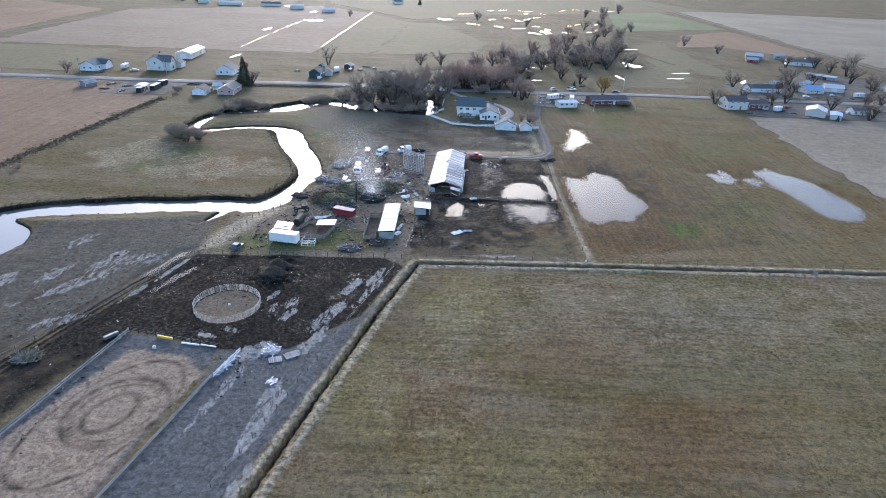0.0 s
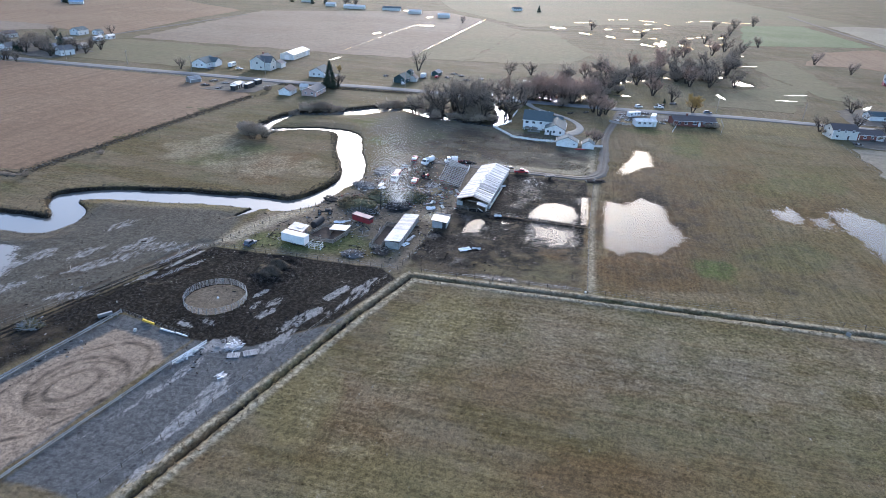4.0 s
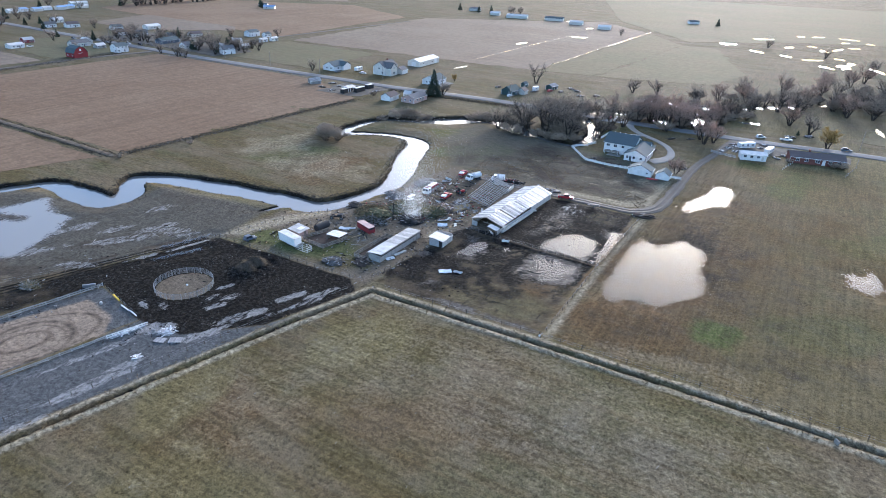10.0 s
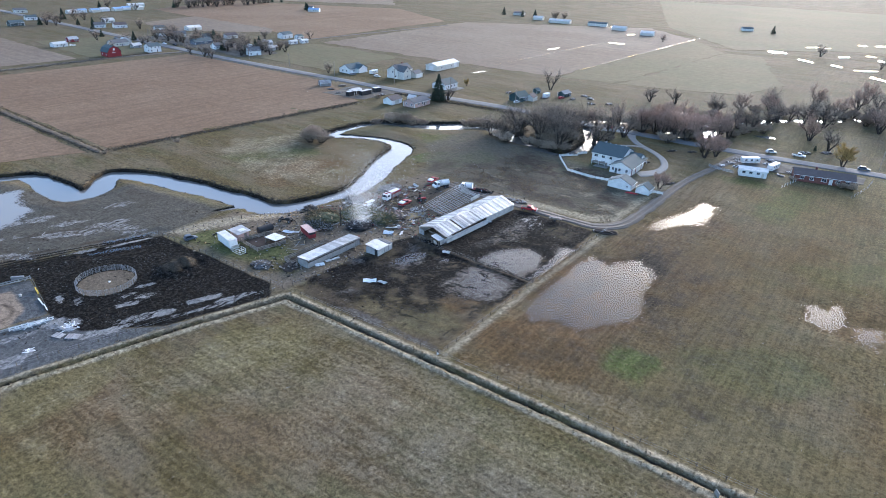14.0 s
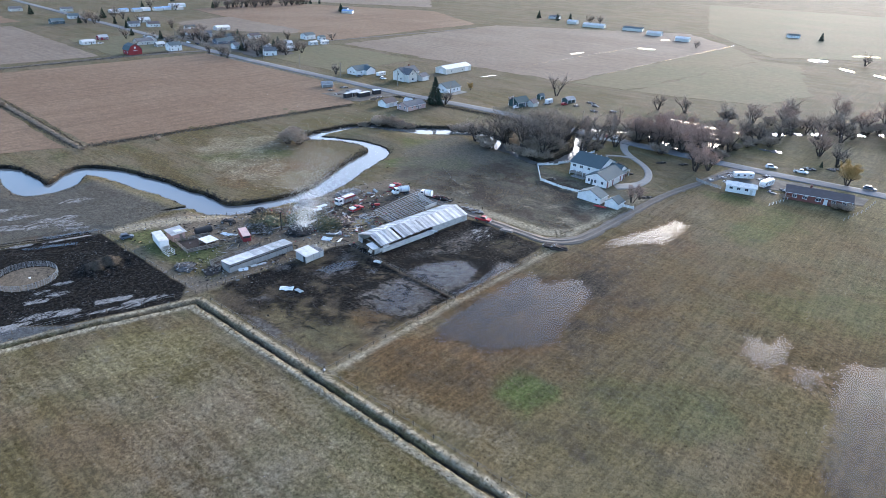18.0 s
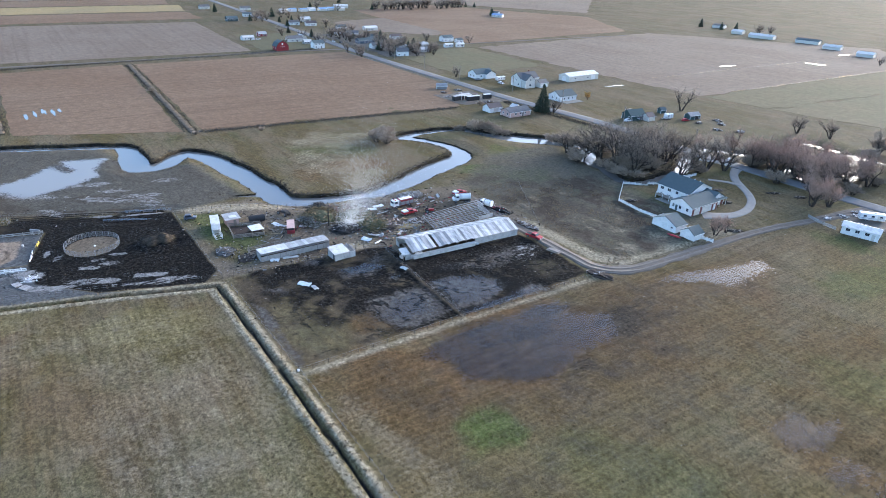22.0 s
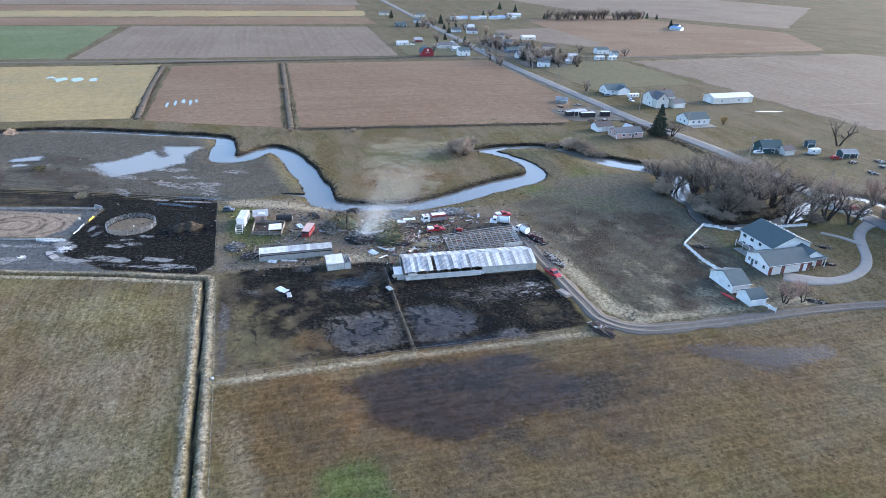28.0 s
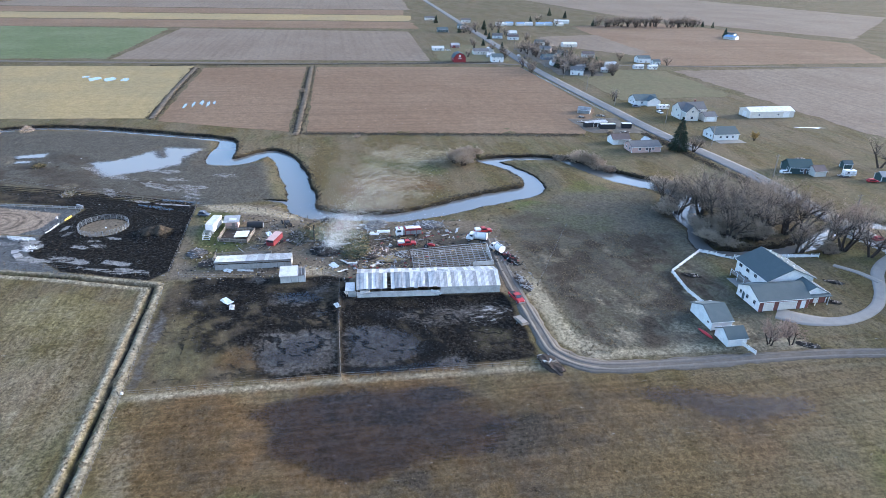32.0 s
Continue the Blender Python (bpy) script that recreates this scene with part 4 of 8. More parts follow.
# ---- roads ----
ribbon("main_road", [(-1600, 400, 8), (-1129, 378, 8), (-498, 357, 8), (-330, 352, 8), (-193, 355, 8), (-141, 357, 8), (-76, 364, 8), (-20, 363, 8), (59, 365, 7.5), (120, 371, 7.5), (205, 371, 7.5), (330, 372, 7.5), (900, 372, 7.5)],
       M["asphalt"], 0.26, 0.3, 6, 0.08, 6, label="pale grey worn two-lane country road", category="road", kind="structure")
ribbon("west_road", [(-420, -260, 6), (-390, -54, 6), (-377, 71, 6), (-368, 183, 6), (-366, 292, 6), (-356, 346, 6)], M["gravel"], 0.25, 0.3, 4, 0.05, 6, label="pale gravel farm road between fields", category="road", kind="structure")
ribbon("farm_track", [(-24, 241, 4), (-12, 240, 4), (5, 239.5, 4), (30, 239.8, 4), (39, 241, 4.6), (45, 249, 4.6), (46.5, 268, 4), (48, 305, 4), (53, 335, 4.5), (58, 361, 6)], M["gravel"], 0.05, 0.2, 6, 0.05, 0.9, True, 0.0, 1.5,
       label="rutted grey-brown gravel farm track", category="road", kind="structure")
TRACK = [(-24, 241, 0.8), (-12, 240, 0.8), (5, 239.5, 0.8), (30, 239.8, 0.8), (39, 241, 0.9), (45, 249, 0.9), (46.5, 268, 0.8), (48, 305, 0.8), (53, 335, 0.8), (58, 361, 0.9)]
for off in (-0.95, 0.95):
    ribbon("wheel_rut", TRACK, M["rut"], 0.105, 0.02, 2, 0.0, 0.9, True, off, 0.7, label="dark damp wheel rut in the gravel track", category="road", kind="structure")
ribbon("driveway", [(29.8, 302, 6.5), (33, 306, 6), (35.5, 313, 4), (34.8, 321, 3.2), (31, 329.5, 3.0), (25.5, 336, 3.0), (19.5, 341, 3.2), (13.5, 346, 3.4), (8.5, 352.5, 3.4), (5, 360, 4.5)], M["concrete"], 0.08, 0.2, 4, 0.0, 1.5, True,
       label="curved pale concrete driveway", category="driveway", kind="structure")
ribbon("driveway_spur", [(19, 342, 2.6), (13, 340.5, 2.2), (7.5, 336.5, 2.0)], M["concrete"], 0.085, 0.2, 3, 0.0, 1.5, True, label="pale concrete path to the house", category="driveway", kind="structure")

ribbon("roadside_ice", [(-345, 343.5, 1.2), (-260, 346.5, 1.0), (-190, 349, 0.8)], M["creek"], 0.2, 0.05, 2, 0.0, 4, label="strip of melt water beside the road", category="ditch", kind="structure")

# ---- far fields, each a shallow sheet of soil or crop on the ground ----
FIELDS = []


def field(mat, pts, label):
    FIELDS.append(label)
    loose = 0.7 if len(FIELDS) < 5 else 2.2
    r, edge = random.Random(len(FIELDS)), []
    for (ax, ay), (bx, by) in zip(pts, [*pts[1:], pts[0]]):
        n = max(1, int(math.hypot(bx - ax, by - ay) / 7))
        edge += [(ax + (bx - ax) * i / n + r.uniform(-loose, loose), ay + (by - ay) * i / n + r.uniform(-loose, loose)) for i in range(n)]
    flat("field", edge, 0.05, M[mat], 0.105 + 0.003 * len(FIELDS), label=label, category="field", kind="structure")


field("tilled", [(-158, 181), (-352, 183), (-345, 344), (-194, 345), (-142, 318), (-150, 250)], "bare reddish-brown tilled field")
field("tilled", [(-188, 105), (-352, 101), (-354, 176), (-160, 172)], "bare brown tilled field with faint rows")
field("stubble", [(-200, 20), (-368, -60), (-360, 92), (-194, 98)], "pale yellow stubble field")
field("fallow", [(-396, 24), (-620, 33), (-590, 283), (-378, 276)], "wide brown fallow field")
field("sown", [(-405, -160), (-640, -200), (-620, 20), (-400, 18)], "green field of young winter wheat")
field("tilled", [(-650, -300), (-730, -300), (-700, 300), (-620, 300)], "dark tilled field strip")
field("stubble", [(-740, -300), (-820, -300), (-790, 310), (-710, 300)], "pale field strip")
field("tilled", [(-830, -300), (-910, -300), (-880, 310), (-800, 300)], "dark tilled field strip")
field("fallow", [(-920, -300), (-1250, -300), (-1180, 340), (-890, 320)], "grey-brown fallow field")
for pts in ([(-93, 500), (-88, 620), (-79, 834)], [(-150, 486), (-146, 580), (-140, 677)]):
    ribbon("field_ditch", [(*q, 0.22) for q in pts], M["creek"], 0.215, 0.05, 2, 0.0, 8, label="straight water-filled field ditch", category="ditch", kind="structure")
ribbon("field_ditch", [(-353, 95, 3.5), (-270, 97, 3.5), (-192, 101, 3.5)], M["verge"], 0.2, 0.2, 4, 0.3, 4, label="grassy bank between two fields", category="bank", kind="structure")
ribbon("field_ditch", [(-352, 180, 3.5), (-250, 178, 3.5), (-155, 176, 3)], M["verge"], 0.2, 0.2, 4, 0.3, 4, label="scrubby bank between two fields", category="bank", kind="structure")
ribbon("farm_lane", [(-351, 383, 4), (-340, 500, 4), (-325, 660, 4)], M["gravel"], 0.24, 0.2, 3, 0.03, 6, label="pale gravel lane between fields", category="road", kind="structure")
field("fallow", [(-320, 462), (-150, 468), (-94, 472), (-88, 620), (-80, 760), (-150, 830), (-330, 700)], "wide greyish-brown bare field")
field("pasture", [(-92, 472), (-52, 478), (-32, 690), (-78, 758), (-86, 620)], "olive-grey field beyond a straight ditch")
field("tilled", [(-345, 470), (-650, 500), (-700, 640), (-480, 760), (-350, 690)], "wide reddish-brown tilled field")
field("pasture", [(-50, 478), (25, 500), (40, 560), (0, 690), (-30, 690)], "thin olive field")
field("sown", [(227, 914), (309, 968), (329, 757), (187, 694)], "green field of young crop")
field("pasture", [(165, 585), (204, 612), (210, 446), (188, 446), (170, 520)], "olive-brown fenced pasture")
field("tilled", [(215, 590), (250, 680), (325, 740), (336, 560), (310, 560), (260, 600)], "dull brown field beside a gravel lane")
ribbon("gravel_lane", [(333, 1100, 6), (335, 988, 6), (342, 762, 6), (344, 614, 6), (349, 518, 6), (352, 376, 6)], M["gravel"], 0.27, 0.2, 3, 0.03, 8, label="straight pale gravel lane to far fields", category="road", kind="structure")
field("pasture", [(108, 396), (155, 396), (185, 470), (165, 520), (158, 470), (120, 430)], "olive pasture with melt-water pools")
field("pale_soil", [(159, 156), (161, 293), (162.5, 326), (190, 327), (345, 328), (420, 160)], "brown bare field with pale curved wheel marks")
field("pale_soil", [(347, 1000), (350, 640), (356, 520), (800, 560), (900, 1000)], "wide pale tan field")
field("pasture", [(-340, 372), (-215, 372), (-225, 452), (-318, 456)], "dull olive paddock behind the road")
field("pasture", [(-400, 284), (-378, 284), (-372, 345), (-470, 348), (-480, 290)], "patchy lawn round hamlet houses")
field("fallow", [(-540, 420), (-470, 410), (-400, 470), (-420, 490), (-560, 495)], "brown field behind the hamlet")
field("fallow", [(-760, 640), (-1300, 560), (-1500, 900), (-800, 1100), (-520, 800)], "wide grey-brown field far off")
field("pasture", [(-140, 860), (-30, 720), (60, 800), (400, 1000), (300, 1400), (-300, 1300)], "pale far meadow")


field("yard", [(166, 330), (240, 330), (330, 332), (330, 364), (166, 364)], "trodden yards round the hamlet houses"), field("yard", [(180, 379), (330, 379), (320, 450), (270, 470), (230, 430), (182, 415)], "trodden yards round the hamlet houses")
field("yard", [(-450, 366), (-310, 364), (-300, 395), (-345, 412), (-440, 412)], "trodden yards and lawns of the hamlet"), field("yard", [(-172, 322), (-142, 322), (-138, 350), (-172, 348)], "trodden yard round storage boxes"), field("yard", [(56, 344), (80, 344), (104, 352), (106, 362), (60, 360)], "gravelled parking yard")
for pts in ([(166, 306), (187, 317), (202, 309), (219, 303), (250, 300)], [(170, 296), (185, 281), (198, 270), (185, 248)], [(172, 270), (200, 252), (230, 262)], [(168, 240), (190, 222), (215, 226)]):
    ribbon("wheel_mark", [(*q, 3.0) for q in pts], M["stubble"], 0.20, 0.05, 3, 0.0, 4, label="pale curved wheel mark over bare soil", category="track", kind="structure")


def pool(x, y, rx, ry, turn, seed, z=0.4):
    """A small uneven sheet of melt water on a far field."""
    r = random.Random(seed)
    pts, k = [], [r.uniform(-0.35, 0.35) for i in range(5)]
    rx, ry = rx * 0.85, ry * 0.75
    c, s = math.cos(radians(turn)), math.sin(radians(turn))
    for i in range(36):
        a = 2 * math.pi * i / 36
        f = 1 + sum(k[j] * math.sin((j + 2) * a + 3 * k[j - 1] * 9) for j in range(5)) * 0.6
        u, v = rx * f * math.cos(a), ry * f * math.sin(a)
        pts.append((x + u * c - v * s, y + u * s + v * c))
    flat("melt_pool", pts, z - 0.05, M["creek"], 0.05, label="small bright pool of melt water", category="pool", kind="structure")


for i, (x, y, rx, ry, t) in enumerate(((-157, 591, 10, 3, 80), (-129, 672, 9, 4, 20), (-145, 752, 6, 3, 60), (-185, 806, 8, 4, 10), (-142, 446, 8, 1.6, 80), (4, 737, 9, 6, 30), (103, 662, 8, 5, 80), (168, 618, 7, 4, 50), (162, 560, 9, 3, 20), (135, 520, 8, 5, 60), (143, 474, 8, 7, 20), (160, 430, 7, 2, 10), (172, 452, 8, 2, 20), (205, 428, 9, 2, 60), (120, 425, 2, 9, 10), (60, 402, 5, 3, 30), (33, 408, 6, 4, 60))):
    pool(x, y, rx, ry, t, i, 0.24)
# winding melt-water channels on the far meadow
for pts in ([(28, 705), (40, 694), (55, 692), (69, 676), (86, 682), (96, 700)], [(55, 748), (66, 768), (81, 778), (90, 748), (106, 786), (120, 800)], [(88, 652), (93, 640), (103, 640), (110, 680), (102, 702), (92, 700)], [(104, 836), (118, 850), (134, 846), (150, 862)],
            [(-3, 742), (4, 726), (12, 714)], [(124, 664), (130, 645), (134, 630)], [(140, 720), (155, 740), (170, 736), (182, 760)], [(60, 860), (90, 880), (120, 872)], [(160, 900), (190, 930), (225, 925), (250, 945)], [(20, 800), (44, 812), (60, 800)], [(150, 670), (165, 690), (160, 710)]):
    c, k, r = spline([(x, y, 0) for x, y in pts], 4.0), 0, random.Random(int(pts[0][0]) + 300)
    while k < len(c) - 3:
        n = r.randint(3, 6)
        piece = c[k:k + n]
        if len(piece) > 2:
            ribbon("melt_channel", [(q[0], q[1], 1.2 + r.uniform(3.0, 7.0) * math.sin(math.pi * (i + 0.5) / len(piece))) for i, q in enumerate(piece)], M["creek"], 0.235, 0.03, 2, 0.0, 1.5, label="winding bright strip of melt water", category="pool", kind="structure")
        k += n + r.randint(1, 3)
for i, (x, y, rx, ry) in enumerate(((-222, 112, 7, 1.2), (-226, 116, 8, 1.0), (-230, 120, 7, 1.4), (-226, 124, 8, 1.2), (-229, 127, 5, 1.0), (-310, 38, 8, 5), (-308, 48, 10, 4), (-306, 58, 7, 3), (-318, 30, 4, 3))):
    pool(x, y, rx, ry, 3, 60 + i, 0.24)

# ---- a small kit for things and their parts ----
def link_mesh(name, bm, mat, smooth_faces=False):
    me = bpy.data.meshes.new(name)
    bmesh.ops.recalc_face_normals(bm, faces=bm.faces[:])
    bm.to_mesh(me)
    bm.free()
    if mat is not None:
        me.materials.append(M[mat])
    if smooth_faces:
        me.polygons.foreach_set("use_smooth", np.ones(len(me.polygons), bool))
    return me


def part(name, bm, mat, parent, label="", smooth_faces=False):
    ob = new(name, link_mesh(name, bm, mat, smooth_faces))
    ob.parent = parent
    if label:
        ob["label"] = label
    return ob


def thing(name, x, y, turn, label, category, group="", z=None, kind=""):
    ob = new(name)
    ob.empty_display_size = 0.5
    ob.matrix_basis = pose(x, y, height(x, y) if z is None else z, 0, 0, turn)
    return tagged(ob, label, category, group, kind)


def box(bm, cx, cy, cz, sx, sy, sz, turn=None):
    m = Matrix.Translation((cx, cy, cz)) @ (turn or Matrix()) @ Matrix.Diagonal((sx, sy, sz, 1))
    return bmesh.ops.create_cube(bm, size=1, matrix=m)["verts"]


def boxed(*a, bevel=0.0, turn=None):
    bm = bmesh.new()
    box(bm, *a, turn=turn)
    if bevel:
        bmesh.ops.bevel(bm, geom=bm.edges[:], offset=bevel, segments=1, affect="EDGES")
    return bm


def prism(outline, x0, x1):
    """An outline of y, z pairs drawn out along x."""
    bm = bmesh.new()
    a = [bm.verts.new((x0, y, z)) for y, z in outline]
    b = [bm.verts.new((x1, y, z)) for y, z in outline]
    bm.faces.new(a), bm.faces.new(b[::-1])
    for i in range(len(a)):
        j = (i + 1) % len(a)
        bm.faces.new((a[i], b[i], b[j], a[j]))
    return bm


def tube(bm, p, q, r0, r1, sides=6):
    p, q = Vector(p), Vector(q)
    d = q - p
    if d.length < 1e-5:
        return
    m = Matrix.Translation((p + q) / 2) @ d.to_track_quat("Z", "Y").to_matrix().to_4x4()
    bmesh.ops.create_cone(bm, cap_ends=True, segments=sides, radius1=r0, radius2=r1, depth=d.length, matrix=m)


BARS = {}


def bar(name, parent, p, q, w, mat, h=None, label=""):
    """A straight timber, rail or post from p to q, on a mesh shared by all of its material."""
    if mat not in BARS:
        bm = bmesh.new()
        vs = box(bm, 0, 0, 0.5, 1, 1, 1)
        for v in vs:
            if v.co.z > 0.9:
                v.co.x *= 0.86
                v.co.y *= 0.86
        BARS[mat] = link_mesh("bar", bm, mat)
    ob = new(name, BARS[mat])
    p, q = Vector(p), Vector(q)
    d = q - p
    ob.parent = parent
    ob.matrix_basis = Matrix.LocRotScale(p, d.to_track_quat("Z", "Y"), (w, h or w, d.length))
    if label:
        ob["label"] = label
    return ob


SHEETS = {}


def corrugated(length, width, mat, ribs=7, bend=0.0, seed=0):
    """A sheet of ribbed metal, shared between alike sheets: length along x, width along y."""
    key = (round(length, 1), round(width, 1), mat, bend, seed)
    if key not in SHEETS:
        rnd = random.Random(seed)
        bm = bmesh.new()
        nx = 4 if bend else 1
        rows = []
        for i in range(nx + 1):
            row = []
            for j in range(2 * ribs + 1):
                u = i / nx - 0.5
                z = 0.035 * (j % 2) + bend * (rnd.uniform(-1, 1) + 1.5 * u * u)
                row.append(bm.verts.new((u * length, (j / (2 * ribs) - 0.5) * width, z)))
            rows.append(row)
        for a, b in zip(rows, rows[1:]):
            for j in range(2 * ribs):
                bm.faces.new((a[j], b[j], b[j + 1], a[j + 1]))
        g = bmesh.ops.extrude_face_region(bm, geom=bm.faces[:])
        bmesh.ops.translate(bm, verts=[v for v in g["geom"] if isinstance(v, bmesh.types.BMVert)], vec=(0, 0, 0.02))
        SHEETS[key] = link_mesh("metal_sheet", bm, mat)
    return SHEETS[key]


def window(parent, side, u, z, w, h, L, W, frame_mat="white"):
    """A window on one side of a building: frame with a recessed pane, a mullion and a sill."""
    at = {"f": pose(u, -W / 2, z, 0, 0, 0), "b": pose(u, W / 2, z, 0, 0, 180), "l": pose(-L / 2, u, z, 0, 0, -90), "r": pose(L / 2, u, z, 0, 0, 90)}[side]
    bm = bmesh.new()
    t = 0.09
    for a in ((0, h / 2, w + 2 * t, t), (0, -h / 2, w + 2 * t, t)):
        box(bm, a[0], -0.02, a[1], a[2], 0.12, a[3])
    for sx in (-1, 1):
        box(bm, sx * w / 2, -0.02, 0, t, 0.12, h)
    box(bm, 0, 0, 0, 0.05, 0.06, h)
    f = part("window", bm, frame_mat, parent)
    f.matrix_basis = at
    part("pane", boxed(0, -0.005, 0, w, 0.03, h), None, f).data.materials.append(M["glass"])
    part("sill", boxed(0, -0.08, -h / 2 - 0.07, w + 0.3, 0.16, 0.05), frame_mat, f)
    return f


def door(parent, side, u, w, h, L, W, mat="white", name="door", panels=3, base=0.1):
    at = {"f": pose(u, -W / 2, base, 0, 0, 0), "b": pose(u, W / 2, base, 0, 0, 180), "l": pose(-L / 2, u, base, 0, 0, -90), "r": pose(L / 2, u, base, 0, 0, 90)}[side]
    bm = bmesh.new()
    for i in range(panels):
        box(bm, 0, -0.02, h * (i + 0.5) / panels, w, 0.10, h / panels - 0.05)
    box(bm, 0, -0.005, h / 2, w, 0.06, h)
    d = part(name, bm, mat, parent)
    d.matrix_basis = at
    bm = bmesh.new()
    box(bm, -w / 2 - 0.06, -0.02, h / 2, 0.12, 0.14, h + 0.1), box(bm, w / 2 + 0.06, -0.02, h / 2, 0.12, 0.14, h + 0.1), box(bm, 0, -0.02, h + 0.06, w + 0.24, 0.14, 0.12)
    part("door_frame", bm, "white", d)
    part("handle", boxed(w / 2 - 0.12, -0.1, h * 0.47, 0.05, 0.06, 0.12), "steel", d, "small metal handle")
    return d


def gable_roof(parent, L, W, H, R, over, mat, thick=0.16, name="roof", ridge_mat=None):
    """Two pitched slabs, a ridge cap and barge boards."""
    s = R / (W / 2)
    o = [(-W / 2 - over, H - over * s), (0, H + R), (W / 2 + over, H - over * s), (W / 2 + over, H - over * s + thick), (0, H + R + thick * 1.25), (-W / 2 - over, H - over * s + thick)]
    r = part(name, prism(o, -L / 2 - over, L / 2 + over), mat, parent)
    cap = [(-0.22, H + R + thick * 1.25 - 0.22 * s), (0, H + R + thick * 1.25 + 0.05), (0.22, H + R + thick * 1.25 - 0.22 * s), (0, H + R + thick * 1.25)]
    part("ridge_cap", prism(cap, -L / 2 - over, L / 2 + over), ridge_mat or mat, r)
    for sy in (-1, 1):
        bm = bmesh.new()
        box(bm, 0, sy * (W / 2 + over + 0.05), H - over * s + thick / 2, L + 2 * over, 0.09, 0.14)
        part("gutter", bm, "white", r)
    return r


def building(x, y, turn, L, W, H, R, wall, roof, label, category="house", name="house", over=0.4, windows=(), doors=(), chimney=None, group="", base_wall=None):
    """A gabled building: length along its local x, ridge along it. Windows as (side, along, height of centre, width, height)."""
    b = thing(name, x, y, turn, label, category, group)
    if x < -300 or x > 190 or y > 480:
        b.scale = (0.86, 0.86, 0.86)
    o = [(-W / 2, -0.4), (W / 2, -0.4), (W / 2, H), (0, H + R), (-W / 2, H)]
    part("wall", prism(o, -L / 2, L / 2), wall, b)
    for sx in (-1, 1):
        for sy in (-1, 1):
            bar("corner_trim", b, (sx * L / 2, sy * W / 2, -0.4), (sx * L / 2, sy * W / 2, H), 0.2, "white")
    if base_wall:
        part("base_course", boxed(0, 0, 0.35, L + 0.12, W + 0.12, 1.3), base_wall, b)
    r = gable_roof(b, L, W, H, R, over, roof)
    for w in windows:
        window(b, *w, L, W)
    for d in doors:
        door(b, *d[:4], L, W, *d[4:])
    if chimney:
        bm = bmesh.new()
        box(bm, chimney[0], chimney[1], H + R, 0.7, 0.7, 2.2), box(bm, chimney[0], chimney[1], H + R + 1.15, 0.9, 0.9, 0.15)
        part("chimney", bm, "brick", r)
    return b


def wheel(parent, x, y, r=0.36, w=0.26):
    bm = bmesh.new()
    tube(bm, (x, y - w / 2, r), (x, y + w / 2, r), r, r, 14)
    t = part("wheel", bm, "black", parent)
    bm = bmesh.new()
    tube(bm, (x, y - w / 2 - 0.015, r), (x, y + w / 2 + 0.015, r), r * 0.55, r * 0.55, 10)
    part("rim", bm, "steel", t)


def lamps(parent, x, half, z, back):
    for s in (-1, 1):
        part("headlight", boxed(x, s * half, z, 0.08, 0.32, 0.16, bevel=0.02), "white", parent)
        part("tail_light", boxed(back, s * half, z, 0.06, 0.14, 0.28, bevel=0.02), "redpaint", parent)


def side_prism(outline, y0, y1):
    """An outline of x, z pairs drawn out along y."""
    bm = prism([(a, b) for a, b in outline], y0, y1)
    for v in bm.verts:
        v.co = Vector((v.co.y, v.co.x, v.co.z))
    return bm


def pickup(x, y, turn, paint, label, bed="black", cap=None):
    c = thing("pickup_truck", x, y, turn, label, "pickup truck")
    bm = side_prism([(-2.75, 0.45), (2.7, 0.45), (2.75, 0.8), (2.65, 1.02), (1.35, 1.12), (-2.75, 1.12)], -0.98, 0.98)
    bmesh.ops.bevel(bm, geom=bm.edges[:], offset=0.06, segments=2, affect="EDGES")
    part("body", bm, paint, c, smooth_faces=False)
    bm = side_prism([(-0.75, 1.1), (1.35, 1.1), (0.75, 1.82), (-0.55, 1.85)], -0.86, 0.86)
    bmesh.ops.bevel(bm, geom=bm.edges[:], offset=0.07, segments=2, affect="EDGES")
    k = part("cab", bm, paint, c)
    part("windscreen", side_prism([(0.80, 1.74), (1.30, 1.16), (1.34, 1.16), (0.84, 1.76)], -0.76, 0.76), None, k).data.materials.append(glass)
    part("rear_window", side_prism([(-0.78, 1.2), (-0.74, 1.2), (-0.58, 1.7), (-0.62, 1.7)], -0.7, 0.7), None, k).data.materials.append(glass)
    for s in (-1, 1):
        part("side_window", side_prism([(-0.5, 1.22), (1.0, 1.22), (0.66, 1.7), (-0.45, 1.7)], s * 0.87 - 0.02, s * 0.87 + 0.02), None, k).data.materials.append(glass)
    part("truck_bed", boxed(-1.72, 0, 1.13, 1.8, 1.6, 0.03), bed, c, "dark bed liner")
    if cap:
        bm = boxed(-1.75, 0, 1.4, 1.9, 1.8, 0.55, bevel=0.1)
        part("bed_cover", bm, cap, c, "pale load in the bed")
    for a in (1.75, -1.75):
        for s in (-1, 1):
            wheel(c, a, s * 0.88, 0.40)
    part("front_bumper", boxed(2.8, 0, 0.55, 0.16, 1.9, 0.25, bevel=0.04), "steel", c)
    part("rear_bumper", boxed(-2.82, 0, 0.55, 0.16, 1.9, 0.2, bevel=0.04), "steel", c)
    lamps(c, 2.74, 0.72, 0.88, -2.77)
    return c


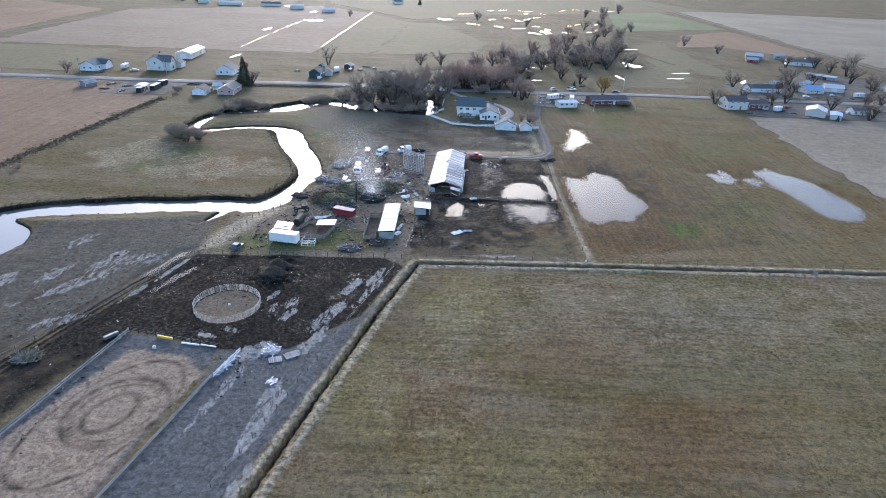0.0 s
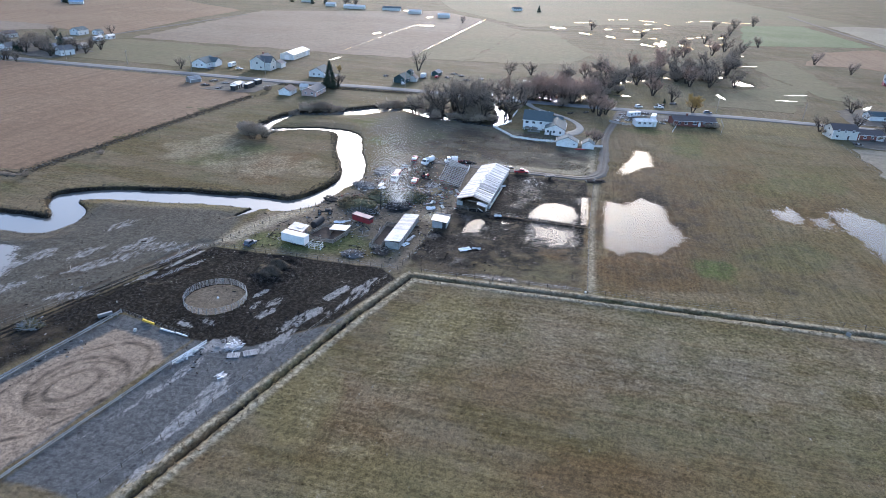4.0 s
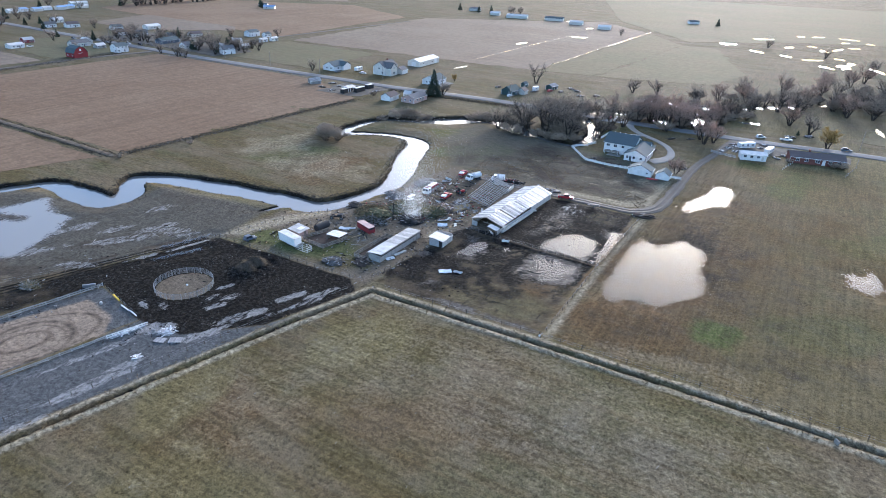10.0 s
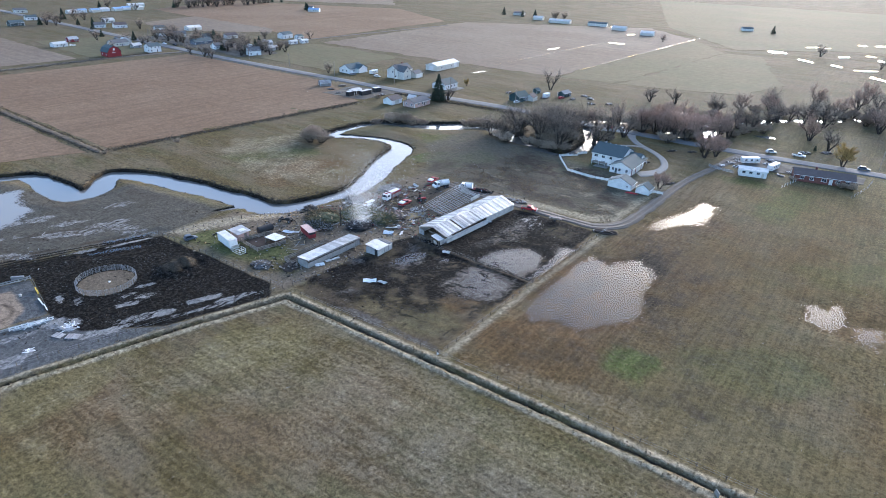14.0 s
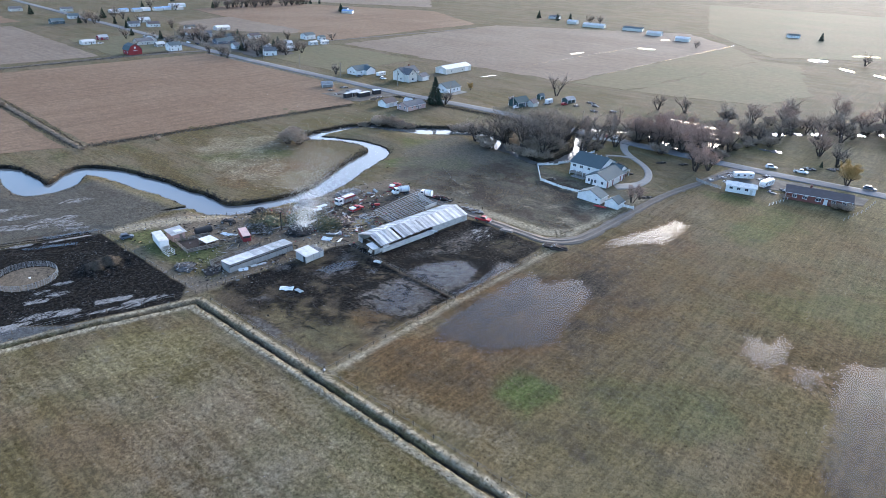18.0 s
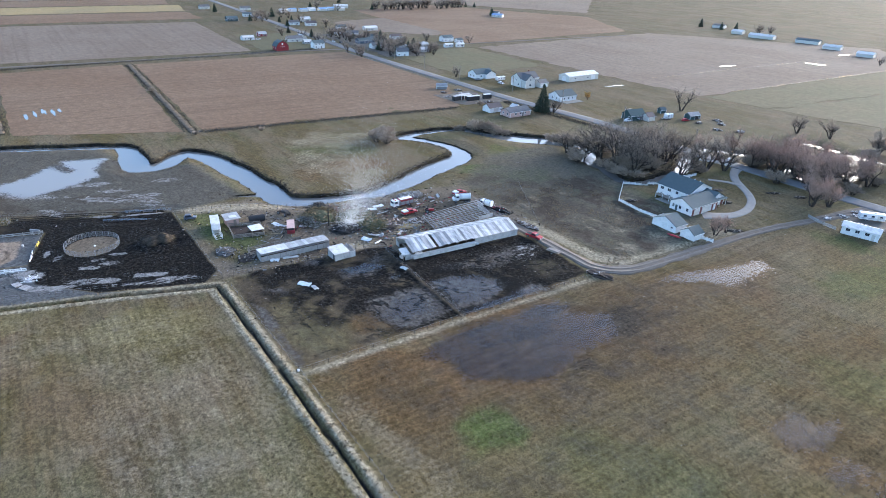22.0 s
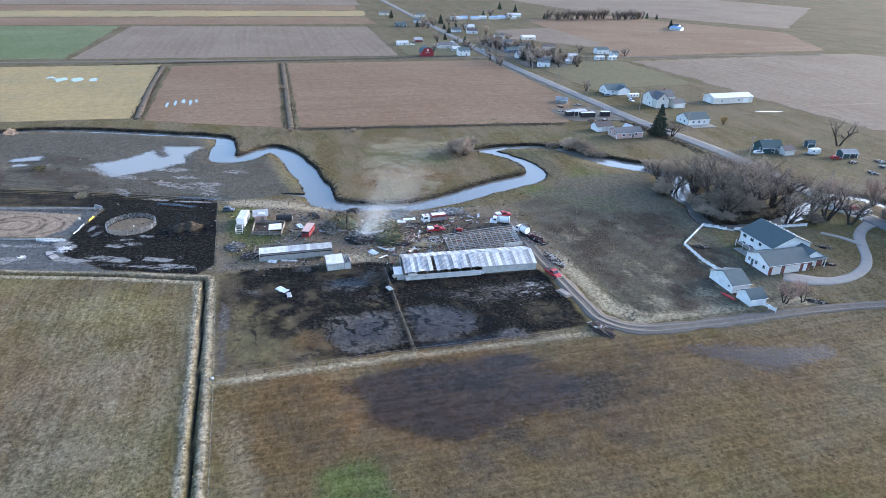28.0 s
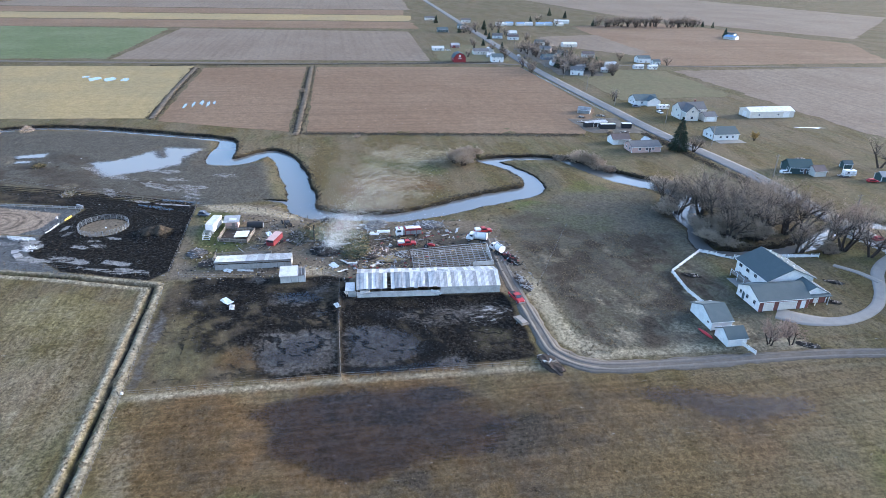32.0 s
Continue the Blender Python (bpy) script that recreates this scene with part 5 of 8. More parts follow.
def car(x, y, turn, paint, label, long=4.6, tall=1.5, name="car"):
    h = long / 2
    c = thing(name, x, y, turn, label, "car")
    bm = side_prism([(-h, 0.35), (h, 0.35), (h, 0.72), (h * 0.45, 0.92), (-h, 0.95)], -0.9, 0.9)
    bmesh.ops.bevel(bm, geom=bm.edges[:], offset=0.08, segments=2, affect="EDGES")
    part("body", bm, paint, c)
    bm = side_prism([(-h * 0.92, 0.92), (h * 0.48, 0.92), (h * 0.12, tall), (-h * 0.72, tall)], -0.8, 0.8)
    bmesh.ops.bevel(bm, geom=bm.edges[:], offset=0.08, segments=2, affect="EDGES")
    k = part("cabin", bm, paint, c)
    for s in (-1, 1):
        part("side_window", side_prism([(-h * 0.8, 1.0), (h * 0.36, 1.0), (h * 0.1, tall - 0.1), (-h * 0.68, tall - 0.1)], s * 0.81 - 0.015, s * 0.81 + 0.015), None, k).data.materials.append(glass)
    part("windscreen", side_prism([(h * 0.15, tall - 0.06), (h * 0.46, 0.98), (h * 0.48, 0.98), (h * 0.17, tall - 0.04)], -0.68, 0.68), None, k).data.materials.append(glass)
    for a in (h * 0.62, -h * 0.6):
        for s in (-1, 1):
            wheel(c, a, s * 0.8, 0.33, 0.22)
    lamps(c, h, 0.62, 0.68, -h)
    return c


def camper(x, y, turn, long, label, name="camper", wall="white", tall=2.9):
    """A box trailer or motor home with rounded edges, windows and a door."""
    c = thing(name, x, y, turn, label, "trailer")
    part("body", boxed(0, 0, 0.55 + (tall - 0.55) / 2, long, 2.4, tall - 0.55, bevel=0.18), wall, c)
    part("stripe", boxed(0, 0, 1.25, long + 0.02, 2.42, 0.14), "steel", c)
    n = max(2, int(long / 2.2))
    for s in (-1, 1):
        for i in range(n):
            part("side_window", boxed(-long / 2 + (i + 0.6) * long / (n + 0.2), s * 1.2, 1.95, 0.95, 0.05, 0.6), None, c).data.materials.append(glass)
    part("door", boxed(long * 0.22, -1.22, 1.5, 0.7, 0.05, 1.8), "cream", c)
    for a in (-long * 0.12, -long * 0.12 - 0.9):
        for s in (-1, 1):
            wheel(c, a, s * 1.0, 0.36)
    part("roof_vent", boxed(long * 0.1, 0, tall + 0.1, 0.8, 0.6, 0.2, bevel=0.05), "steel", c)
    part("drawbar", boxed(long / 2 + 0.5, 0, 0.5, 1.0, 0.12, 0.12), "steel", c)
    return c


# ---- bare trees, conifers and scrub ----
def triangles(name, verts, mat):
    """Loose triangles from an array of n x 3 corners."""
    me = bpy.data.meshes.new(name)
    n = len(verts)
    me.vertices.add(n * 3)
    me.vertices.foreach_set("co", verts.astype(np.float32).ravel())
    me.loops.add(n * 3)
    me.loops.foreach_set("vertex_index", np.arange(n * 3, dtype=np.int32))
    me.polygons.add(n)
    me.polygons.foreach_set("loop_start", (np.arange(n) * 3).astype(np.int32))
    me.update(calc_edges=True)
    me.materials.append(M[mat])
    return me


def twig_triangles(starts, dirs, lengths, widths, rng):
    side = np.cross(dirs, rng.normal(size=dirs.shape))
    side /= np.linalg.norm(side, axis=1)[:, None] + 1e-9
    a, b, c = starts - side * widths[:, None], starts + side * widths[:, None], starts + dirs * lengths[:, None]
    return np.stack([a, b, c], 1)


def bare_tree_meshes(seed, tall, spread, twig, stems=1, twigs=9):
    """Trunk with limbs, and a crown of many fine twigs; returns the two meshes."""
    rnd, rng = random.Random(seed), np.random.RandomState(seed)
    wood_v, wood_f = [], []
    starts, dirs = [], []

    def limb(p, q, r0, r1, sides):
        d = (q - p).normalized()
        u = d.orthogonal().normalized()
        w = d.cross(u)
        n = len(wood_v)
        for c, r in ((p, r0), (q, r1)):
            for k in range(sides):
                a = 2 * math.pi * k / sides
                wood_v.append(tuple(c + u * (r * math.cos(a)) + w * (r * math.sin(a))))
        for k in range(sides):
            j = (k + 1) % sides
            wood_f.append((n + k, n + j, n + sides + j, n + sides + k))

    def grow(p, d, length, r, level):
        q, steps = p.copy(), (4, 4, 3)[level]
        for i in range(steps):
            e = q + d * (length / steps)
            limb(q, e, r * (1 - 0.18 * i), r * (1 - 0.18 * (i + 1)), 5 if level < 1 else 3)
            if level == 2 or (level == 1 and i > 1):
                for k in range(twigs):
                    starts.append(q + (e - q) * rnd.random())
                    dirs.append((d + Vector((rnd.gauss(0, 0.65), rnd.gauss(0, 0.65), rnd.gauss(0.2, 0.45)))).normalized())
            if level < 2 and (i or level):
                for k in range(2):
                    b = (d * 0.8 + Vector((rnd.gauss(0, spread), rnd.gauss(0, spread), rnd.uniform(-0.15, 0.35)))).normalized()
                    grow(e, b, length * rnd.uniform(0.42, 0.68), r * (1 - 0.18 * (i + 1)) * 0.7, level + 1)
            q = e
            d = (d + Vector((rnd.gauss(0, 0.16), rnd.gauss(0, 0.16), 0.10))).normalized()

    for s in range(stems):
        a = 2 * math.pi * s / stems + rnd.uniform(-0.5, 0.5)
        lean = rnd.uniform(0.15, 0.6) if stems > 1 else 0.1
        grow(Vector((0.35 * math.cos(a), 0.35 * math.sin(a), -0.3)), Vector((lean * math.cos(a), lean * math.sin(a), 1)).normalized(), tall * rnd.uniform(0.52, 0.68), tall * 0.034, 0)
    trunk = bpy.data.meshes.new("trunk")
    trunk.from_pydata(wood_v, [], wood_f)
    trunk.materials.append(M["bark"])
    st, di = np.array([tuple(v) for v in starts]), np.array([tuple(v) for v in dirs])
    ln, wd = rng.uniform(0.07, 0.15, len(st)) * tall, rng.uniform(0.007, 0.014, len(st))
    tri = [twig_triangles(st, di, ln, wd, rng)]
    for k in range(2):
        s2 = st + di * (ln * rng.uniform(0.3, 0.8, len(st)))[:, None]
        d2 = di + rng.normal(0, 0.55, di.shape)
        d2 /= np.linalg.norm(d2, axis=1)[:, None]
        tri.append(twig_triangles(s2, d2, ln * 0.6, wd * 0.8, rng))
    return trunk, triangles("crown", np.concatenate(tri), twig)


TREES = {
    "willow": [bare_tree_meshes(s, 13, 0.8, "twig", 4, 3) for s in (3, 4, 5, 6)],
    "redtree": [bare_tree_meshes(s, 12, 0.68, "twigred", 4, 7) for s in (11, 12)],
    "bush": [bare_tree_meshes(s, 4.5, 0.7, "twiggrey", 6, 8) for s in (21, 22)],
    "gold": [bare_tree_meshes(31, 9, 0.6, "twiggold", 4, 16)],
    "sapling": [bare_tree_meshes(41, 7, 0.45, "twigred", 3, 5)],
    "dead": [bare_tree_meshes(51, 13, 0.7, "twig", 2, 2)],
    "thin": [bare_tree_meshes(s, 11, 0.4, "twig", 2, 5) for s in (61, 62)],
}


def bare_tree(kind, x, y, size, turn, label, group=""):
    trunk, crown = TREES[kind][int(turn) % len(TREES[kind])]
    t = thing("bush" if kind == "bush" else "tree", x, y, turn, label, "bush" if kind == "bush" else "tree", group)
    t.scale = (size * 1.3, size * 1.3, size * 0.8) if kind == "bush" else (size, size, size)
    for n, me in (("trunk", trunk), ("crown", crown)):
        o = new(n, me)
        o.parent = t
    return t


def conifer_meshes(seed, tall=15.0):
    rng = np.random.RandomState(seed)
    bm = bmesh.new()
    tube(bm, (0, 0, -0.3), (0, 0, tall * 0.97), 0.32, 0.03, 7)
    tri = []
    for z in np.arange(0.8, tall, 0.32):
        reach = 0.36 * (tall - z) * (0.8 + 0.35 * rng.rand()) * min(1, 0.55 + z / 4) + 0.15
        for a in rng.uniform(0, 2 * np.pi, int(7 + reach * 2)):
            n = int(7 + reach * 5)
            t = rng.uniform(0.15, 1, n) ** 0.7 * reach * rng.uniform(0.75, 1.1)
            st = np.stack([t * np.cos(a), t * np.sin(a), z - 0.16 * t + rng.normal(0, 0.08, n)], 1)
            di = np.stack([np.cos(a) + rng.normal(0, 0.8, n), np.sin(a) + rng.normal(0, 0.8, n), rng.normal(-0.1, 0.35, n)], 1)
            di /= np.linalg.norm(di, axis=1)[:, None]
            tri.append(twig_triangles(st, di, rng.uniform(0.35, 0.75, n), rng.uniform(0.07, 0.13, n), rng))
    return link_mesh("trunk", bm, "bark"), triangles("crown", np.concatenate(tri), "needle")


CONIFERS = [conifer_meshes(2), conifer_meshes(8, 11.0)]


def conifer(x, y, size, turn, label, which=0, group=""):
    t = thing("conifer_tree", x, y, turn, label, "tree", group)
    t.scale = (size, size, size)
    for n, me in zip(("trunk", "crown"), CONIFERS[which]):
        o = new(n, me)
        o.parent = t


def heap(name, x, y, turn, rx, ry, rise, mat, label, sticks=0, stick_mat="wood", seed=1, category="debris heap", long=2.0):
    """A lumpy heap of loose matter with boards or branches thrown over it."""
    rnd = random.Random(seed)
    h = thing(name, x, y, turn, label, category, kind="stuff")
    bm = bmesh.new()
    bmesh.ops.create_icosphere(bm, subdivisions=3, radius=1)
    for v in bm.verts:
        k = 1 + 0.35 * noise.noise(v.co * 2.1 + Vector((seed, 0, 0))) + 0.2 * noise.noise(v.co * 5.3)
        v.co = Vector((v.co.x * rx * k, v.co.y * ry * k, max(v.co.z, -0.25) * rise * k))
    part("mass", bm, mat, h)
    groups = {}
    for i in range(sticks):
        r, a = rnd.random() ** 0.6, rnd.uniform(0, 6.283)
        px, py = r * rx * math.cos(a), r * ry * math.sin(a)
        pz = rise * math.sqrt(max(0, 1 - r * r)) * 0.95 + 0.05
        m = stick_mat if isinstance(stick_mat, str) else stick_mat[i % len(stick_mat)]
        groups.setdefault(m, bmesh.new())
        t = Euler((rnd.uniform(-0.35, 0.35), rnd.uniform(-0.35, 0.35), rnd.uniform(0, 6.28))).to_matrix().to_4x4()
        box(groups[m], px, py, pz, rnd.uniform(0.4, 1) * long, rnd.uniform(0.08, 0.35), rnd.uniform(0.04, 0.12), t)
    for m, b in groups.items():
        part("scrap", b, m, h)
    return h


def loose_sheet(x, y, turn, length, width, mat, label, tip=0.0, bend=0.12, seed=0):
    s = tagged(new("metal_sheet", corrugated(length, width, mat, 5, bend, seed)), label, "metal sheet", "loose metal sheets")
    s.matrix_basis = pose(x, y, height(x, y) + 0.10 + abs(math.sin(radians(tip))) * width / 2, tip, 0, turn)
    return s

# ---- the farm: long barn with torn metal roof ----
rnd = random.Random(5)
barn = thing("barn", 3.3, 216.8, 85.7, "long white metal barn with torn, half-lifted corrugated roof", "barn", z=0.1)
BL, BW, BH, BR = 37.5, 10.4, 2.25, 1.6
bm = prism([(-BW / 2, -0.3), (-BW / 2 + 0.15, -0.3), (-BW / 2 + 0.15, 1.15), (-BW / 2, 1.15)], -BL / 2, 3.0)
part("low_wall", bm, "tinwhite", barn, "low dented white sheet wall")
part("wall", boxed(10.9, -BW / 2 + 0.08, BH / 2 - 0.15, 15.6, 0.16, BH + 0.3), "tinwhite", barn)
part("wall", boxed(0, BW / 2 - 0.08, BH / 2 - 0.15, BL, 0.16, BH + 0.3), "tinwhite", barn)
part("gable_wall", prism([(-BW / 2, -0.3), (BW / 2, -0.3), (BW / 2, BH), (0, BH + BR), (-BW / 2, BH)], BL / 2 - 0.16, BL / 2), "tinwhite", barn)
part("gable_wall", prism([(3.2, -0.3), (BW / 2, -0.3), (BW / 2, BH - 0.5), (3.2, BH - 0.8)], -BL / 2, -BL / 2 + 0.14), "tin", barn, "torn sheet gable with an open bay")
part("lintel", boxed(-BL / 2 + 0.1, -2, BH - 0.15, 0.2, BW / 2 + 1.2, 0.3), "wood", barn)
for i in range(13):
    px = -BL / 2 + 0.3 + i * (BL - 0.6) / 12
    bar("post", barn, (px, -BW / 2 + 0.3, -0.3), (px, -BW / 2 + 0.3, BH), 0.18, "wood")
    bar("rafter", barn, (px, -BW / 2, BH - 0.08), (px, 0, BH + BR - 0.12), 0.12, "wood")
    bar("rafter", barn, (px, BW / 2, BH - 0.08), (px, 0, BH + BR - 0.12), 0.12, "wood")
for i in range(5):
    for s in (-1, 1):
        v = s * BW / 2 * (1 - i / 4.6)
        zz = BH + BR * (1 - abs(v) / (BW / 2))
        bar("purlin", barn, (-BL / 2, v, zz - 0.02), (BL / 2, v, zz - 0.02), 0.1, "wood")
part("low_rail", boxed(-8, -BW / 2 - 0.9, 0.55, 21.0, 0.1, 0.9), "tinwhite", barn, "long white feed-bunk side")
part("feed_bunk", boxed(-8, -BW / 2 - 0.5, 0.35, 21.0, 0.7, 0.3), "greywood", barn)
slope = math.degrees(math.atan2(BR, BW / 2))
run = math.hypot(BR, BW / 2) + 0.55
n = 38
for i in range(n):
    px = -BL / 2 + (i + 0.5) * BL / n
    for s in (-1, 1):
        lifted = s < 0 and i < 21
        if s < 0 and i == 8:
            continue
        sheet_mesh = corrugated(run, BL / n + 0.03, "tin" if (i * 7 + (s > 0)) % 5 < 3 else "tinwhite", 3)
        o = new("roof_sheet", sheet_mesh)
        o.parent = barn
        tip = slope + (rnd.uniform(-2.5, 0.5) if lifted else rnd.uniform(-0.25, 0.25))
        slip = -0.45 * (1 - i / 21) if lifted else 0.0
        mid_y, mid_z = BW / 4 + 0.1 - slip * 0.9, BH + BR / 2 + 0.08 + (0.10 * (i % 3) if lifted else 0.0)
        m = Matrix.Translation((px, s * mid_y, mid_z)) @ Euler((0, 0, radians(90 if s > 0 else -90))).to_matrix().to_4x4() @ Euler((0, radians(tip), rnd.uniform(-0.012, 0.012))).to_matrix().to_4x4()
        o.matrix_basis = m
part("ridge_cap", prism([(-0.35, BH + BR + 0.02), (0, BH + BR + 0.2), (0.35, BH + BR + 0.02), (0, BH + BR + 0.14)], -4, BL / 2), "tinwhite", barn)
for px, py, pz, tz, ty, ln in ((-16.5, -5.6, 1.5, 10, 32, 2.6), (1.8, -6.2, 1.2, -35, 20, 3.2), (-4, 0.3, 4.05, 5, -5, 4.0), (4, 0.6, 4.1, -12, 6, 3.0), (-12, 0.5, 4.0, 20, 4, 3.0)):
    o = new("loose_roof_sheet", corrugated(ln, 0.9, "tinwhite", 3, 0.15, int(ln * 10)))
    o.parent = barn
    o.matrix_basis = pose(px, py, pz, ty, 0, tz)
lean = thing("lean_to", 3.0, 196.4, 85.7, "small torn metal lean-to at the barn's open end", "shed", z=0.1)
part("roof", boxed(0, -2.6, 2.1, 2.4, 3.4, 0.06, turn=Euler((radians(12), 0, 0)).to_matrix().to_4x4()), "tinwhite", lean)
for sx, sy in ((-1, -4), (1, -4), (-1, -1.2), (1, -1.2)):
    bar("post", lean, (sx, sy, -0.2), (sx, sy, 1.9), 0.12, "wood")
part("back_wall", boxed(0.5, -4.1, 0.8, 2.0, 0.08, 1.8), "tin", lean)

# bare roof frame that slid off its building
frame_roof = thing("fallen_roof_frame", -9.6, 225.6, 92, "collapsed grey timber roof frame lying aslant on the ground", "roof frame", z=0.2)
FL, FW = 23.0, 8.0
for i in range(15):
    px = -FL / 2 + i * FL / 14
    sag = 0.7 * math.sin(i * 0.7) * (1 - i / 14)
    bar("rafter", frame_roof, (px, -FW / 2 + sag * 0.3, 0.3), (px + 0.5 * (1 - i / 14), FW / 2 - 0.5 * (1 - i / 14), 2.9 - 1.2 * (1 - i / 14) + sag * 0.3), 0.16, "greywood", 0.22)
for j in range(11):
    v = -FW / 2 + j * FW / 10
    zz = 0.45 + 2.6 * j / 10
    k = -FL / 2
    for seg in range(3):
        e = k + FL / 3
        bar("purlin", frame_roof, (k, v + 0.25 * math.sin(seg + j), zz - 0.45 * (2 - seg) * j / 10 * 0.6 + 0.1), (e, v + 0.25 * math.sin(seg + 1 + j), zz - 0.45 * max(0, 1 - seg) * j / 10 * 0.6 + 0.1), 0.18, "greywood", 0.12)
        k = e
part("end_panel", boxed(FL / 2 - 3.0, -FW / 2 - 0.25, 0.75, 6.0, 0.12, 1.3), "tinwhite", frame_roof, "white sheet end wall still standing")
part("end_post", prism([(-FW / 2, 0), (FW / 2, 0), (FW / 2, 2.9), (FW / 2 - 0.2, 2.9)], FL / 2 + 0.1, FL / 2 + 0.25), "tinwhite", frame_roof)

def board_pen(label, pts, high, mat, rails=3, gap=1.9, name="board_fence", closed=True):
    """A pen of posts and boards round a plan outline."""
    x0, y0 = pts[0]
    f = thing(name, x0, y0, 0, label, "fence", z=0.0)
    loop = [*pts, pts[0]] if closed else pts
    for (ax, ay), (bx, by) in zip(loop, loop[1:]):
        n = max(1, round(math.hypot(bx - ax, by - ay) / gap))
        for i in range(n):
            px, py = ax + (bx - ax) * i / n, ay + (by - ay) * i / n
            qx, qy = ax + (bx - ax) * (i + 1) / n, ay + (by - ay) * (i + 1) / n
            hz, hq = height(px, py), height(qx, qy)
            bar("post", f, (px - x0, py - y0, hz - 0.3), (px - x0 + rnd.uniform(-0.05, 0.05), py - y0 + rnd.uniform(-0.05, 0.05), hz + high * rnd.uniform(0.96, 1.1)), 0.15, mat)
            for k in range(rails):
                zz = high * (k + 0.7) / (rails + 0.2)
                bar("board", f, (px - x0, py - y0, hz + zz), (qx - x0, qy - y0, hq + zz + rnd.uniform(-0.04, 0.04)), 0.05, mat, high / (rails + 0.2) * 0.62)
    return f


# long low shed with metal roof
shed = thing("long_shed", -14.4, 170.2, 88.6, "long low open-fronted shed with pale metal roof", "shed", z=0.1)
SL, SW = 20.6, 4.0
part("back_wall", boxed(0, SW / 2, 0.9, SL, 0.12, 2.2), "greywood", shed)
for sx in (-1, 1):
    part("end_wall", boxed(sx * SL / 2, 0, 0.95, 0.12, SW, 2.3), "tin", shed)
part("front_wall", boxed(0, -SW / 2, 0.7, SL, 0.1, 1.7), "tin", shed, "low whitish front boarding")
part("header", boxed(0, -SW / 2, 2.0, SL, 0.1, 0.25), "greywood", shed)
for i in range(12):
    px = -SL / 2 + i * SL / 11
    bar("post", shed, (px, -SW / 2 - 0.06, -0.2), (px, -SW / 2 - 0.06, 2.2), 0.13, "greywood")
    bar("back_post", shed, (px, SW / 2 + 0.9, -0.2), (px + 0.1, SW / 2 + 0.9, 1.9), 0.12, "wood")
for i in range(20):
    px = -SL / 2 + (i + 0.5) * SL / 20
    o = new("roof_sheet", corrugated(SW + 0.8, SL / 20 + 0.03, "tinwhite" if i < 8 else "tin", 3))
    o.parent = shed
    o.matrix_basis = Matrix.Translation((px, -0.05, 2.42)) @ Euler((0, 0, radians(-90))).to_matrix().to_4x4() @ Euler((0, radians(-4 + rnd.uniform(-0.4, 0.4)), 0)).to_matrix().to_4x4()
for j in range(3):
    bar("rail", shed, (-SL / 2, SW / 2 + 0.9, 0.5 + 0.5 * j), (SL / 2, SW / 2 + 0.9, 0.5 + 0.5 * j), 0.05, "wood", 0.14)

board_pen("dark weathered plank pen behind a long shed", [(-17.6, 158.5), (-21.0, 158.8), (-20.6, 174.5), (-17.2, 174.5)], 1.5, "wood", 3)
flat("pen_floor", [(-17.8, 158.8), (-20.8, 159.0), (-20.4, 174.2), (-17.4, 174.2)], 0.2, M["earth"], 0.06, label="dark trampled pen floor", category="ground", kind="structure")

# small white loafing shed with a roofless bay
ws = thing("loafing_shed", -4.9, 181.2, 91, "small white shelter with flat roof and roofless bay", "shed", z=0.1)
part("roof", boxed(-1.0, 0, 2.35, 4.8, 5.2, 0.1, turn=Euler((radians(5), 0, 0)).to_matrix().to_4x4()), "tinwhite", ws)
part("front_wall", boxed(-0.0, -2.2, 0.85, 6.6, 0.1, 2.0), "tinwhite", ws)
part("back_wall", boxed(0.0, 2.2, 0.95, 6.6, 0.1, 2.2), "greywood", ws)
part("end_wall", boxed(-3.25, 0.6, 1.0, 0.1, 3.2, 2.2), "greywood", ws)
# near-black sheet puts the shade of the open end into colour
part("dark_lining", boxed(-3.15, -1.3, 0.9, 0.06, 1.6, 1.7), "dark", ws)
part("end_wall", boxed(3.3, 0, 0.8, 0.1, 4.4, 1.8), "greywood", ws)
for i in range(5):
    bar("rafter", ws, (1.55 + i * 0.42, -2.4, 2.1), (1.55 + i * 0.42, 2.4, 2.35), 0.1, "greywood")
for sx in (-3.2, -0.4, 1.5, 3.2):
    bar("post", ws, (sx, -2.28, -0.2), (sx, -2.28, 2.2), 0.13, "greywood")

# box trailer, shed, corral and tank at the yard's edge
trl = thing("box_trailer", -42.1, 155.2, 169, "white box trailer with its rear ramp lowered", "trailer", z=0.12)
part("body", boxed(0, 0, 1.75, 7.8, 2.6, 2.5, bevel=0.08), "white", trl)
part("roof", boxed(0, 0, 3.03, 7.9, 2.66, 0.08), "tinwhite", trl)
part("ramp", boxed(-4.7, 0, 1.0, 0.1, 2.4, 2.4, turn=Euler((0, radians(-38), 0)).to_matrix().to_4x4()), "tinwhite", trl, "leaning white ramp door")
part("chassis", boxed(0, 0, 0.45, 7.6, 1.6, 0.18), "black", trl)
for a in (-1.2, -0.2):
    for s in (-1, 1):
        wheel(trl, a, s * 1.15, 0.42)
for i in range(6):
    part("side_rib", boxed(-3.3 + i * 1.32, -1.33, 1.75, 0.08, 0.04, 2.4), "steel", trl)
hut = thing("garden_shed", -43.4, 160.6, 90, "small pinkish plywood shed with single-pitch metal roof", "shed", z=0.1)
part("wall", prism([(-1.9, -0.2), (1.9, -0.2), (1.9, 2.75), (-1.9, 2.3)], -1.9, 1.9), "pinkwall", hut)
part("roof", boxed(0, 0, 2.62, 4.9, 4.7, 0.08, turn=Euler((radians(6.7), 0, 0)).to_matrix().to_4x4()), "tin", hut)
